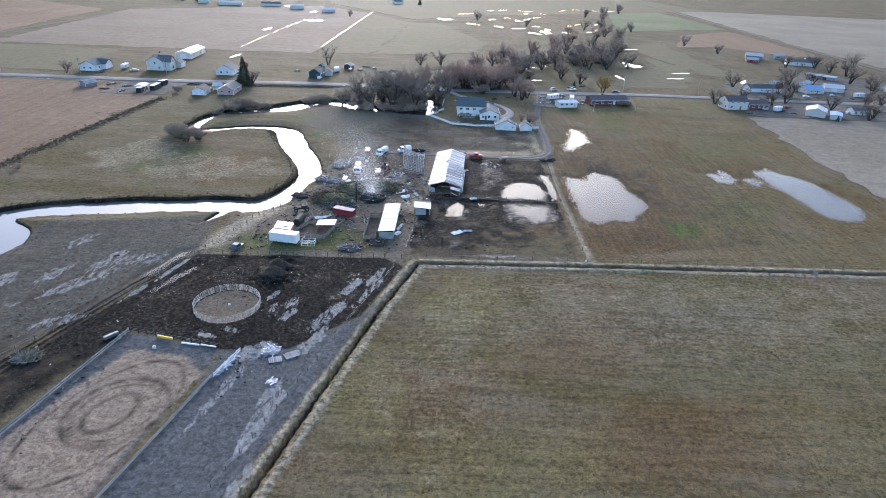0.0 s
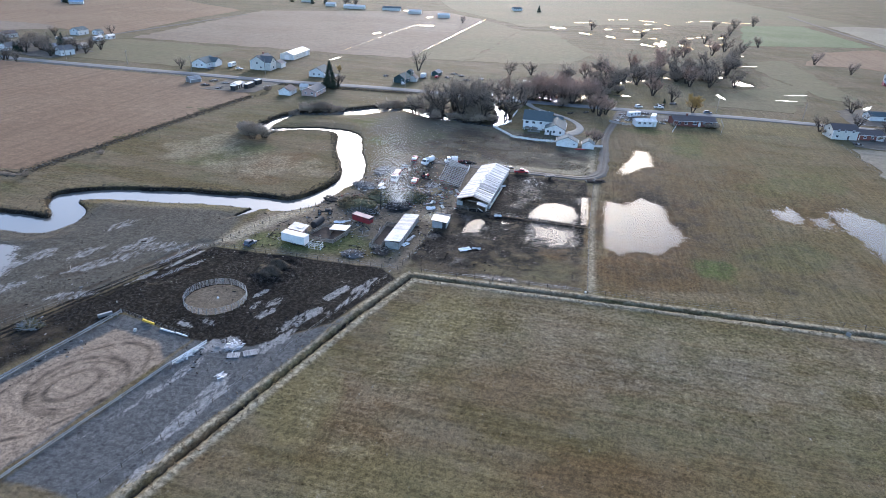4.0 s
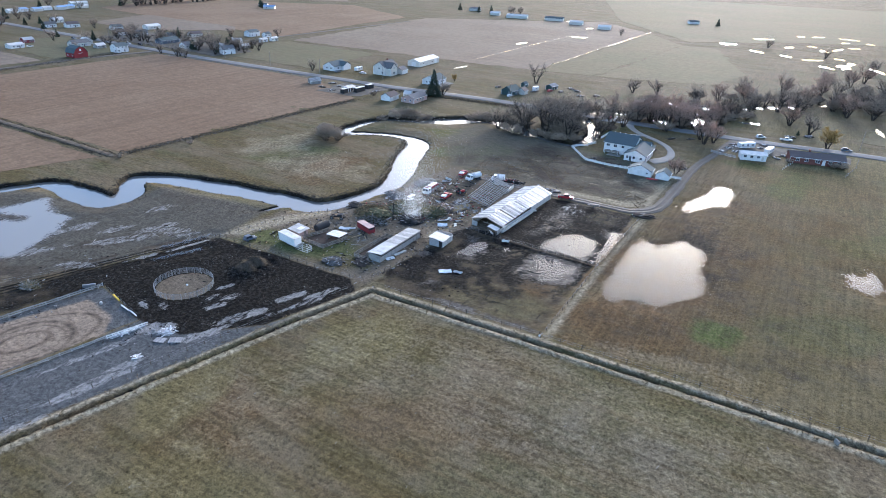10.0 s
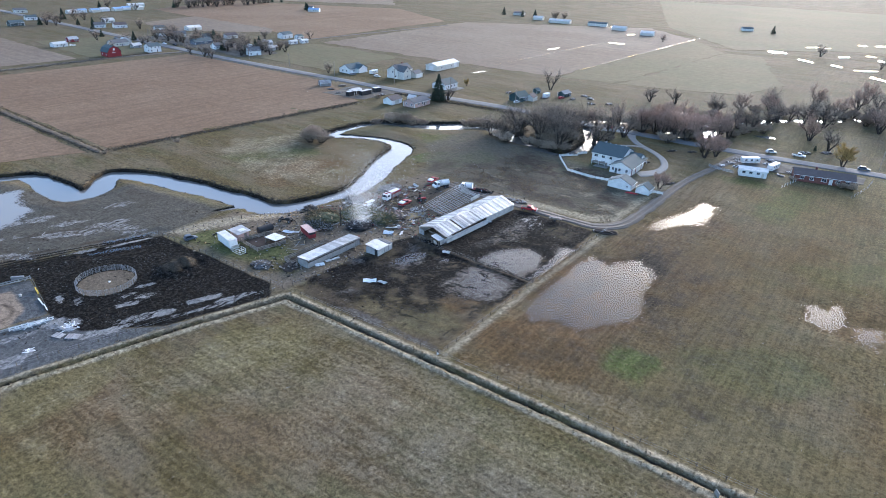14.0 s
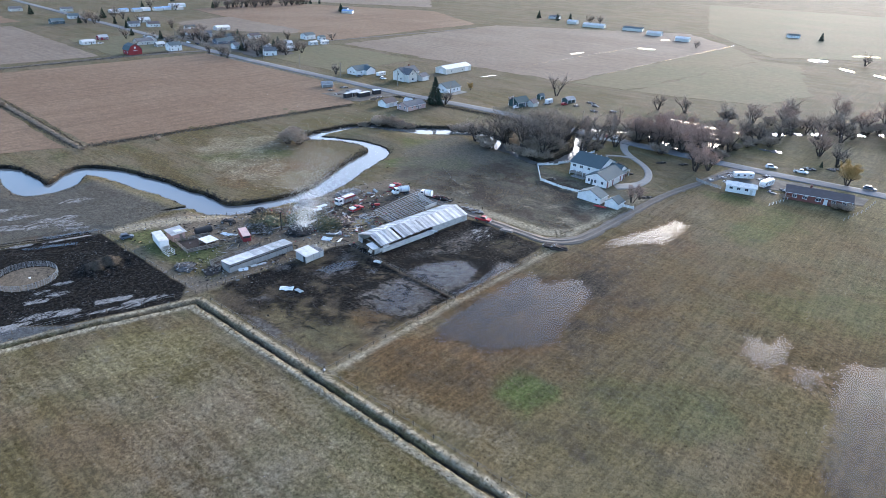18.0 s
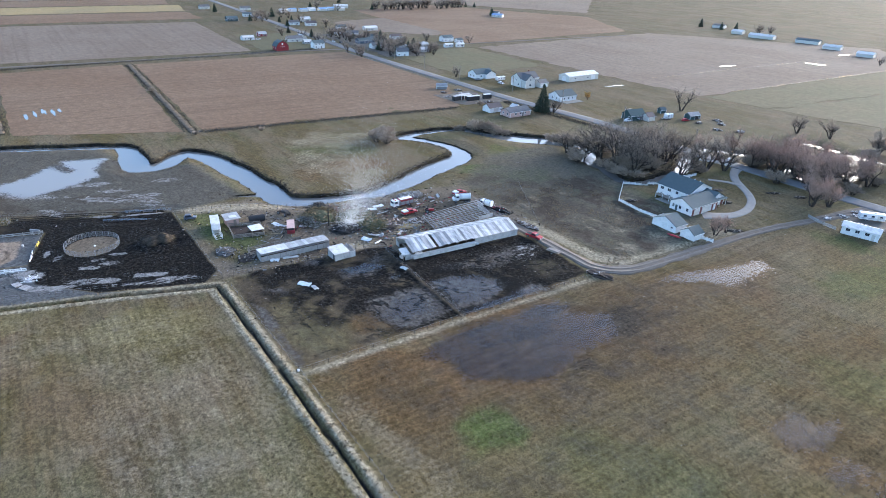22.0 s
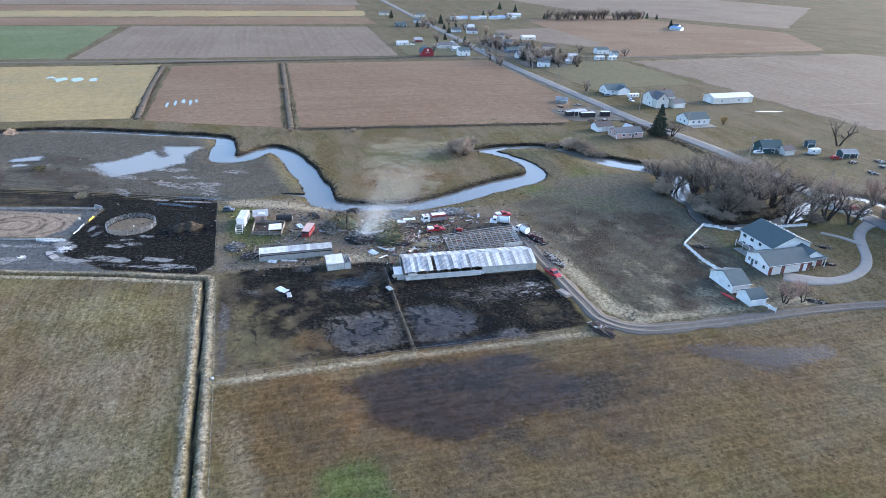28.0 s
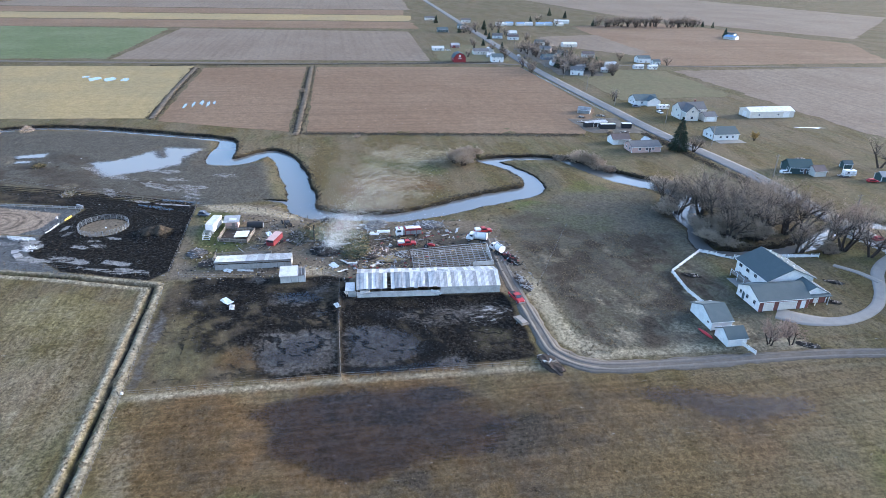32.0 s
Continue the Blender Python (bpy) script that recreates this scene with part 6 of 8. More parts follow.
part("door", boxed(0.6, -1.93, 1.0, 0.9, 0.06, 1.9), "wood", hut)
part("roof_hatch", boxed(0.4, -0.5, 2.66, 2.2, 1.5, 0.06, turn=Euler((radians(6.7), 0, 0)).to_matrix().to_4x4()), "tinwhite", hut)
frame_box = thing("pipe_frame", -35.4, 154.0, 0, "white welded pipe frame standing on grass", "pipe frame", z=0.15)
for a in (-1.8, 0, 1.8):
    for s in (-1, 1):
        bar("upright", frame_box, (a, s, 0), (a, s, 1.5), 0.09, "white")
for z in (0.15, 0.8, 1.5):
    for s in (-1, 1):
        bar("rail", frame_box, (-1.8, s, z), (1.8, s, z), 0.07, "white")
    for a in (-1.8, 1.8):
        bar("rail", frame_box, (a, -1, z), (a, 1, z), 0.07, "white")


board_pen("weathered plank corral with straw floor", [(-31.8, 157.8), (-29.6, 166.6), (-38.2, 168.0), (-41.2, 158.8)], 1.4, "wood", 3)
flat("corral_floor", [(-32.0, 158.2), (-29.9, 166.3), (-38.0, 167.6), (-40.8, 159.1)], 0.2, M["earth"], 0.06, label="trampled brown corral floor", category="ground", kind="structure")
cs = thing("pen_shelter", -32.2, 164.9, 88, "white flat metal roof on posts in a corral", "shelter", z=0.15)
part("roof", boxed(0, 0, 2.05, 3.9, 5.4, 0.1, turn=Euler((radians(-4), 0, 0)).to_matrix().to_4x4()), "tinwhite", cs)
for sx in (-1.8, 1.8):
    for sy in (-2.4, 2.4):
        bar("post", cs, (sx, sy, -0.2), (sx, sy, 2.0), 0.14, "wood")
part("back_wall", boxed(0, 2.45, 1.0, 3.6, 0.08, 1.6), "wood", cs)
tank = thing("fuel_tank", -40.6, 168.0, 82, "dark cylindrical tank lying on timber cradles", "tank", z=0.1)
bm = bmesh.new()
tube(bm, (-2.5, 0, 1.35), (2.5, 0, 1.35), 1.1, 1.1, 18)
bmesh.ops.bevel(bm, geom=[e for e in bm.edges if len(e.link_faces) == 2 and abs(e.verts[0].co.x) > 2.4 and abs(e.verts[1].co.x) > 2.4 and e.verts[0].co.x * e.verts[1].co.x > 0], offset=0.15, segments=2, affect="EDGES")
part("body", bm, "black", tank)
for a in (-1.6, 1.6):
    part("cradle", boxed(a, 0, 0.2, 0.3, 1.8, 0.5), "wood", tank)
part("end_cap", boxed(2.56, 0, 1.35, 0.05, 1.2, 1.2, bevel=0.02), "steel", tank)
wag = thing("stock_trailer", -28.5, 174.8, -20, "dull red slat-sided stock trailer with pinkish roof", "trailer", z=0.12)
part("body", boxed(0, 0, 1.15, 6.6, 2.3, 1.1, bevel=0.05), "redbarn", wag)
part("roof", boxed(0, 0, 2.5, 6.7, 2.4, 0.1, bevel=0.03), "pinkwall", wag)
for i in range(9):
    for s in (-1, 1):
        part("slat_post", boxed(-3.2 + i * 0.8, s * 1.12, 2.05, 0.09, 0.06, 0.9), "redbarn", wag)
for j in range(2):
    for s in (-1, 1):
        part("slat", boxed(0, s * 1.13, 1.9 + 0.3 * j, 6.5, 0.05, 0.14), "redbarn", wag)
# near-black block added inside, standing for the shade behind the slats
part("dark_lining", boxed(0, 0, 2.0, 6.3, 2.1, 0.7), "dark", wag)
for a in (-0.6, 0.4):
    for s in (-1, 1):
        wheel(wag, a, s * 1.05, 0.36)
part("drawbar", boxed(4.0, 0, 0.5, 1.6, 0.14, 0.14), "steel", wag)

# ---- vehicles ----
pickup(14.4, 238.3, 14, "redpaint", "bright red pickup truck parked on the gravel track")
pickup(-22.0, 214.2, 92, "redpaint", "red fire pickup with white load in its bed", cap="white")
pickup(-28.6, 239.4, 95, "redpaint", "red pickup with white canopy beside the creek", cap="white")
car(-53.6, 150.2, 75, "blue", "small blue-grey van parked by the pens", 3.8, 1.7, "van")
flatbed = thing("flat_trailer", 25.6, 236.3, 15, "low flat trailer loaded with tan plywood", "trailer", z=0.2)
part("deck", boxed(0, 0, 0.75, 4.4, 2.1, 0.16), "wood", flatbed)
part("load", boxed(0.2, 0, 1.0, 3.2, 1.6, 0.3, bevel=0.04), "wood", flatbed, "stack of tan boards")
for s in (-1, 1):
    wheel(flatbed, 0, s * 1.1, 0.34)


def engine_truck(x, y, turn, label):
    c = thing("fire_engine", x, y, turn, label, "fire engine")
    part("body", boxed(-1.2, 0, 1.65, 5.4, 2.4, 2.0, bevel=0.06), "redbarn", c)
    part("cab", boxed(2.9, 0, 1.65, 2.3, 2.4, 2.1, bevel=0.15), "white", c, "white cab")
    part("windscreen", boxed(4.03, 0, 2.15, 0.06, 2.0, 0.8), None, c).data.materials.append(glass)
    for s in (-1, 1):
        part("side_window", boxed(3.1, s * 1.2, 2.1, 1.3, 0.05, 0.7), None, c).data.materials.append(glass)
        for i in range(3):
            part("locker", boxed(-3.1 + i * 1.7, s * 1.21, 1.45, 1.5, 0.05, 1.2), "steel", c)
    part("pump_panel", boxed(1.55, 0, 1.7, 0.6, 2.44, 1.8), "steel", c)
    part("hose_bed", boxed(-1.4, 0, 2.68, 4.6, 1.7, 0.14), "white", c, "pale folded hose")
    part("light_bar", boxed(3.0, 0, 2.8, 0.35, 1.8, 0.18, bevel=0.04), "redpaint", c)
    for i in range(5):
        bar("ladder_rung", c, (-3.2 + i * 0.9, -1.0, 2.85), (-3.2 + i * 0.9, -0.5, 2.85), 0.06, "white")
    for s in (-1.0, -0.5):
        bar("ladder_rail", c, (-3.6, s, 2.85), (1.0, s, 2.85), 0.07, "white")
    for a in (2.9, -2.2):
        for s in (-1, 1):
            wheel(c, a, s * 1.05, 0.5, 0.35)
    lamps(c, 4.07, 0.8, 1.0, -3.93)


engine_truck(-29.4, 215.6, 272, "red fire engine with white cab beside the debris")


def tank_truck(x, y, turn, label, long=7.2):
    c = thing("tanker_truck", x, y, turn, label, "tank truck")
    bm = bmesh.new()
    tube(bm, (-long / 2, 0, 2.0), (long / 2 - 2.5, 0, 2.0), 1.12, 1.12, 20)
    part("tank", bm, "white", c, smooth_faces=False)
    bm = bmesh.new()
    for a in (-long / 2 + 0.3, 0.0, long / 2 - 2.8):
        tube(bm, (a, 0, 2.0), (a + 0.12, 0, 2.0), 1.16, 1.16, 20)
    part("tank_band", bm, "steel", c)
    bm = side_prism([(long / 2 - 2.3, 0.8), (long / 2, 0.8), (long / 2, 1.5), (long / 2 - 0.7, 1.7), (long / 2 - 1.0, 2.7), (long / 2 - 2.3, 2.7)], -1.1, 1.1)
    bmesh.ops.bevel(bm, geom=bm.edges[:], offset=0.1, segments=2, affect="EDGES")
    part("cab", bm, "white", c)
    part("windscreen", side_prism([(long / 2 - 0.94, 2.55), (long / 2 - 0.70, 1.75), (long / 2 - 0.64, 1.75), (long / 2 - 0.88, 2.55)], -0.95, 0.95), None, c).data.materials.append(glass)
    for s in (-1, 1):
        part("side_window", boxed(long / 2 - 1.6, s * 1.11, 2.15, 0.9, 0.04, 0.6), None, c).data.materials.append(glass)
        for a in (long / 2 - 1.0, -long / 2 + 0.7, -long / 2 + 1.8):
            wheel(c, a, s * 0.98, 0.5, 0.35)
    part("chassis", boxed(0, 0, 0.72, long, 0.9, 0.3), "black", c)
    part("catwalk", boxed(-1.2, 0, 3.14, 3.0, 0.5, 0.06), "steel", c)
    lamps(c, long / 2, 0.8, 1.1, -long / 2)


tank_truck(-22.4, 236.0, 246, "white tanker truck parked on trampled ground", 6.4)
tank_truck(-13.9, 240.3, 200, "short white tank truck on the farm track", 5.2)
trac = thing("tractor", -19.6, 220.8, 60, "small red tractor among scattered debris", "tractor")
part("body", boxed(0.6, 0, 1.0, 1.9, 0.7, 0.7, bevel=0.08), "redpaint", trac)
part("seat_deck", boxed(-0.7, 0, 0.95, 1.0, 1.0, 0.3), "redbarn", trac)
part("roll_bar", side_prism([(-0.9, 1.0), (-0.75, 1.0), (-0.75, 2.3), (-0.9, 2.3)], -0.5, 0.5), "black", trac)
for s in (-1, 1):
    wheel(trac, -0.8, s * 0.8, 0.68, 0.4), wheel(trac, 1.2, s * 0.6, 0.42, 0.25)
wreck = thing("farm_implement", -42.0, 177.6, 20, "dark rusty farm implement by the creek", "farm machine")
part("frame", boxed(0, 0, 0.8, 4.6, 0.5, 0.4), "charwood", wreck)
part("hopper", boxed(0.8, 0, 1.3, 1.8, 1.5, 1.0, bevel=0.15), "black", wreck)
for a in (-1.8, 1.5):
    for s in (-1, 1):
        wheel(wreck, a, s * 0.9, 0.6, 0.35)

# ---- debris of the burnt building ----
heap("brush_heap", -33.6, 187.2, 20, 5.2, 3.8, 1.8, "brush", "heap of olive brush, straw and splintered lumber", 60, ("rawwood", "hay", "brush"), 3, long=2.4)
heap("brush_heap", -27.5, 196.5, -10, 5.5, 6.0, 1.6, "brush", "smouldering heap of green-brown brush and beams", 90, ("hay", "brush", "charwood", "wood"), 4, long=2.6)
heap("brush_heap", -19.5, 199.0, 30, 3.4, 4.0, 1.5, "brush", "green-brown heap of torn branches beside the fire", 70, ("brush", "hay", "wood"), 14, long=2.4)
heap("rubble_spread", -13.6, 208.5, 80, 5.2, 2.6, 0.5, "hay", "low spread of tan splintered boards", 120, ("rawwood", "hay", "greywood"), 15, long=1.8)
heap("burnt_heap", -21.5, 190.2, 15, 4.0, 4.8, 1.3, "charwood", "blackened smouldering pile of charred beams and ash", 60, ("charwood", "ash", "charwood", "greywood"), 5, long=3.0)
heap("debris_heap", -17.5, 203.5, 0, 4.2, 5.5, 1.0, "earth", "brown heap of broken boards and rubble", 110, ("rawwood", "wood", "pinkwall", "tinwhite"), 6)
heap("debris_heap", -19.5, 197.5, 30, 2.6, 3.2, 1.0, "ash", "grey heap of crumpled metal scrap", 60, ("tin", "tinwhite", "steel"), 7, long=1.6)
heap("debris_heap", -24.0, 153.0, 0, 3.2, 2.6, 0.8, "ash", "grey heap of split logs and scrap on grass", 90, ("oldwood", "greywood", "charwood", "oldwood"), 8, long=1.6)
heap("debris_heap", -17.0, 157.2, 40, 2.4, 2.8, 0.7, "earth", "low heap of dark boards by a shed", 40, ("charwood", "wood"), 9)
heap("debris_heap", -38.5, 206.0, 60, 3.2, 5.0, 0.8, "ash", "grey rubble heap near the creek bank", 70, ("greywood", "tin", "charwood"), 10, long=1.8)
heap("debris_heap", -36.5, 223.0, 80, 5.0, 3.4, 0.8, "ash", "grey rubble spread near the creek bank", 70, ("greywood", "tin", "steel"), 11, long=1.6)
heap("debris_heap", -9.0, 243.0, 10, 4.5, 1.6, 0.9, "charwood", "dark scrap row beside the gravel track", 60, ("charwood", "steel", "redbarn"), 12, long=1.5)
heap("debris_heap", 6.0, 242.6, 8, 5.0, 1.5, 0.6, "earth", "scrap pipes and boards beside the track", 50, ("steel", "tin", "wood"), 13, long=2.0)
heap("earth_heap", 42.8, 238.0, 20, 4.0, 2.0, 0.9, "earth", "low heap of soil at the track bend", 14, ("wood", "greywood"), 14, long=1.5, category="earth heap")
heap("debris_heap", -44.5, 190.5, 60, 2.2, 3.6, 0.7, "charwood", "dark tyres and scrap by the water", 40, ("black", "charwood"), 15, long=1.2)
heap("debris_heap", -15.0, 212.0, 0, 3.0, 4.0, 0.6, "earth", "rubble and planks beside the fallen roof", 70, ("wood", "greywood", "tinwhite"), 16)


def brush_pile(x, y, rx, ry, rise, n, mats, label, seed):
    """A tangle of torn branches: many thin crossed twigs over a low dome, one part for each colour."""
    r = np.random.RandomState(seed)
    p = thing("branch_pile", x, y, 0, label, "branch pile", kind="stuff")
    for m in mats:
        a, q = r.uniform(0, 6.283, n), r.rand(n) ** 0.55
        lump = 1 + 0.5 * fbm(x + q * rx * np.cos(a), y + q * ry * np.sin(a), 2.2, 2)
        st = np.stack([q * rx * np.cos(a), q * ry * np.sin(a), rise * np.sqrt(1 - q * q) * lump * r.uniform(0.5, 1.05, n) + 0.1], 1)
        d = np.stack([r.normal(0, 1, n), r.normal(0, 1, n), r.normal(0.15, 0.4, n)], 1)
        d /= np.linalg.norm(d, axis=1)[:, None]
        o = new("branches", triangles("branches", twig_triangles(st, d, r.uniform(0.5, 1.8, n), r.uniform(0.03, 0.10, n), r), m))
        o.parent = p


brush_pile(-35.0, 187.5, 6.5, 5.5, 1.6, 700, ("hay", "brush", "charwood", "rawwood"), "tangle of straw-coloured and olive torn branches", 41)
brush_pile(-27.5, 197.5, 6.5, 6.0, 1.8, 900, ("brush", "needle", "charwood", "hay"), "tangle of dark green and brown torn branches", 42)
brush_pile(-18.5, 199.0, 4.5, 5.0, 1.5, 600, ("brush", "needle", "hay"), "tangle of green branches beside the fire", 43)
brush_pile(-114.4, 77.0, 2.6, 2.2, 0.9, 220, ("hay", "brush", "charwood"), "low heap of wet straw and rubbish on the meadow", 45)
brush_pile(-79.2, 99.7, 2.8, 2.0, 0.7, 220, ("hay", "greywood", "brush"), "low spread of old straw on the meadow", 46)
brush_pile(-172.6, 50.0, 4.0, 2.6, 2.2, 260, ("twig", "twiggrey"), "uprooted dead bush lying in the meadow", 47)
brush_pile(-31.0, 182.0, 5.5, 3.0, 1.0, 500, ("brush", "charwood", "greywood"), "low row of torn branches and sticks", 44)
for i in range(30):
    a = rnd.random()
    cx, cy, sp = ((-12, 197, 4.5), (-20, 206, 8), (-33, 200, 8), (-30, 226, 8), (-8, 206, 5))[i % 5]
    loose_sheet(rnd.gauss(cx, sp * 0.5), rnd.gauss(cy, sp * 0.6), rnd.uniform(0, 360), rnd.choice((1.2, 1.6, 2.2, 3.0)), 0.9, rnd.choice(("tinwhite", "tin", "tin")), "crumpled pale metal sheet lying in debris", rnd.uniform(-25, 25), 0.18, i % 6)
for x, y, tn, ln, wd, tp in ((5.6, 165.4, 40, 3.6, 1.8, 6), (8.8, 167.0, 5, 2.6, 1.2, -5), (-10.8, 192.2, 30, 3.2, 1.8, 12), (-16.6, 201.0, 100, 5.4, 1.8, -14), (-20.5, 200.5, 80, 4.0, 1.6, 10), (-11.6, 163.4, 60, 2.6, 1.3, 8), (-11.2, 168.0, 75, 4.4, 0.8, 10),
                              (-35.4, 172.6, 20, 3.4, 1.6, 4), (-34.0, 173.6, 35, 3.6, 1.0, 6), (-29.5, 179.5, 60, 3.0, 1.0, 8), (-33.0, 208.0, 90, 4.0, 1.6, 6), (-31.5, 205.0, 70, 3.0, 1.4, 8), (11.5, 192.7, 20, 2.4, 1.2, 4), (5.2, 195.6, 130, 2.2, 1.2, 30)):
    loose_sheet(x, y, tn, ln, wd, "white" if wd > 1.2 else "tinwhite", "bent white roofing sheet lying flat on the ground", tp, 0.15, int(ln * 3))
for i in range(90):
    cx, cy, sp = ((-22, 200, 9), (-30, 190, 7), (-14, 214, 5), (-25, 170, 8), (-14, 200, 6))[i % 5]
    x, y = rnd.gauss(cx, sp * 0.55), rnd.gauss(cy, sp * 0.55)
    g = height(x, y) + 0.06
    a, ln = rnd.uniform(0, 6.28), rnd.uniform(1.2, 4.0)
    b = bar("plank", None, (x, y, g), (x + ln * math.cos(a), y + ln * math.sin(a), g + rnd.uniform(0.0, 0.3)), 0.22, rnd.choice(("wood", "rawwood", "greywood", "charwood")), 0.07)
    tagged(b, "broken plank strewn over the burnt yard", "plank", "strewn planks")
# a fallen white beam over the burnt pile, and a pole
tagged(bar("beam", None, (-23.5, 188.5, 0.6), (-22.0, 197.0, 1.9), 0.3, "tinwhite", 0.5), "fallen pale beam across the burnt pile", "beam")
tagged(bar("beam", None, (-28.0, 181.0, 0.5), (-27.5, 187.0, 0.8), 0.2, "greywood", 0.3), "pale beam lying by the burnt pile", "beam")
pole = thing("utility_pole", -26.4, 186.6, 0, "scorched dark wooden utility pole", "pole")
bar("shaft", pole, (0, 0, -0.3), (0.1, 0.1, 6.2), 0.3, "charwood")

# ---- fences of the yard and pens ----
def post_fence(label, pts, gap, high, mat, wires=2, name="wire_fence", w=0.13):
    x0, y0 = pts[0]
    f = thing(name, x0, y0, 0, label, "fence", z=0.0)
    for (ax, ay), (bx, by) in zip(pts, pts[1:]):
        n = max(1, round(math.hypot(bx - ax, by - ay) / gap))
        for i in range(n + 1):
            px, py = ax + (bx - ax) * i / n, ay + (by - ay) * i / n
            hz = height(px, py)
            bar("post", f, (px - x0, py - y0, hz - 0.3), (px - x0 + rnd.uniform(-0.08, 0.08), py - y0 + rnd.uniform(-0.08, 0.08), hz + high * rnd.uniform(0.85, 1.15)), w, mat)
        for k in range(wires):
            zz = high * (k + 1) / wires * 0.92
            bar("wire", f, (ax - x0, ay - y0, height(ax, ay) + zz), (bx - x0, by - y0, height(bx, by) + zz), 0.018, "steel")
    return f


post_fence("old wooden post and wire fence along a pen", [(40.6, 149.5), (40.8, 193), (42.3, 236)], 3.6, 1.1, "oldwood", w=0.12)
post_fence("old post and wire fence between black pens", [(40.6, 192.9), (20, 193), (-1, 193.5)], 2.6, 1.2, "oldwood")
post_fence("post and wire fence round the muddy pen", [(-9, 151), (-6, 176), (-6.5, 189), (-2, 194.5), (4, 196)], 2.6, 1.2, "oldwood")
post_fence("post and wire fence dividing yard and mud", [(-62.5, 146.5), (-38, 147), (-14, 147.8), (-9.5, 148)], 3.2, 1.25, "oldwood")
post_fence("post and wire fence along the wet pasture", [(-63.5, 146), (-74, 119), (-85, 99), (-99, 66)], 4.0, 1.2, "oldwood")
post_fence("leaning post fence by the creek outlet", [(-63, 147), (-55, 170), (-48, 184), (-44, 194)], 3.0, 1.2, "oldwood")
post_fence("post and wire fence beside the ditch", [(-11, 143), (-18, 121), (-27, 91), (-36, 62)], 4.0, 1.1, "oldwood")
post_fence("post and wire fence beside the long ditch", [(-3, 148.5), (40, 150.2), (102, 151.8), (180, 153)], 5.0, 1.1, "oldwood")
post_fence("post and wire fence along the pasture edge", [(-5, 245.5), (8, 246), (8, 246.2), (-20, 262), (-30, 268)], 4.0, 1.1, "oldwood")
post_fence("thin post fence along a field edge", [(159, 330), (160, 262), (155, 198), (150, 160)], 6.0, 1.1, "oldwood")
post_fence("post and wire fence along a tilled field", [(-155, 178.6), (-145, 240), (-140, 290), (-136, 318)], 6.0, 1.1, "oldwood")
board_pen("grey board fence along the sand arena", [(-42.4, 95.5), (-49.5, 66), (-52, 55)], 0.8, "greywood", 2, 2.4, closed=False)
board_pen("grey board fence with missing boards", [(-64.2, 109.6), (-71.2, 78.5), (-76, 60)], 1.1, "greywood", 2, 2.6, closed=False)
post_fence("rusty rail fence at the arena's end", [(-64, 109.7), (-52, 106.8), (-44, 105)], 2.2, 1.2, "charwood", 3, "rail_fence")
board_pen("white toppled rail fence beside the arena", [(-42.0, 95.6), (-39.4, 104.2)], 1.0, "white", 2, 1.2, closed=False)

pen = thing("round_pen", -47.2, 121.0, 0, "round pen of grey steel livestock panels", "livestock pen", z=0.0)
NP = 24
for i in range(NP):
    a, b = 2 * math.pi * i / NP, 2 * math.pi * (i + 1) / NP
    p, q = (7.25 * math.cos(a), 7.25 * math.sin(a)), (7.25 * math.cos(b), 7.25 * math.sin(b))
    h = height(-47.2 + p[0], 121 + p[1])
    bar("panel_post", pen, (*p, h - 0.1), (*p, h + 1.75), 0.10, "steel")
    for k in range(6):
        bar("panel_rail", pen, (*p, h + 0.3 + 0.28 * k), (*q, h + 0.3 + 0.28 * k), 0.05, "steel")
tagged(new("salt_block", link_mesh("salt_block", boxed(0, 0, 0.15, 0.5, 0.45, 0.35, bevel=0.06), "white")), "small white salt block in the pen", "salt block").matrix_basis = pose(-47.0, 121.6, height(-47, 121.6), 0, 0, 20)

# pallets, boards and beams lying on the silt
def pallet(x, y, turn, sx, sy, label):
    p = thing("pallet", x, y, turn, label, "pallet", "pallets on the silt")
    for i in range(3):
        part("runner", boxed(0, (i - 1) * sy * 0.42, 0.08, sx, 0.12, 0.14), "greywood", p)
    n = int(sx / 0.35)
    for i in range(n):
        part("slat", boxed(-sx / 2 + (i + 0.5) * sx / n, 0, 0.18, sx / n * 0.8, sy, 0.05), "greywood", p)


pallet(-31.8, 101.6, 20, 2.6, 1.8, "grey wooden pallet lying on wet silt")
pallet(-29.0, 103.4, 35, 2.8, 2.0, "grey wooden platform lying on wet silt")
heap("board_heap", -33.4, 104.6, 20, 1.8, 1.6, 0.25, "greywood", "scattered pale boards on wet silt", 36, ("greywood", "white"), 22, "board heap", 2.2)
heap("board_heap", -30.8, 95.0, 50, 1.0, 0.8, 0.12, "greywood", "few white boards dropped on the silt", 8, ("white",), 23, "board heap", 2.0)
heap("pipe_heap", -40.6, 99.8, 75, 3.8, 0.6, 0.35, "greywood", "jumble of white pipes along a fence", 34, ("white", "tinwhite"), 24, "pipe heap", 1.8)
tagged(bar("beam", None, (-57.6, 108.0, 0.5), (-54.2, 107.2, 0.5), 0.35, "yellow", 0.45), "yellow plastic feed trough by a fence", "trough")
tagged(bar("beam", None, (-52.0, 106.2, 0.3), (-48.2, 105.6, 0.3), 0.3, "white", 0.3), "white pipe lying along a fence", "pipe")
tagged(bar("beam", None, (-48.0, 105.8, 0.3), (-44.6, 105.0, 0.4), 0.25, "white", 0.25), "white pipe lying along a fence", "pipe")
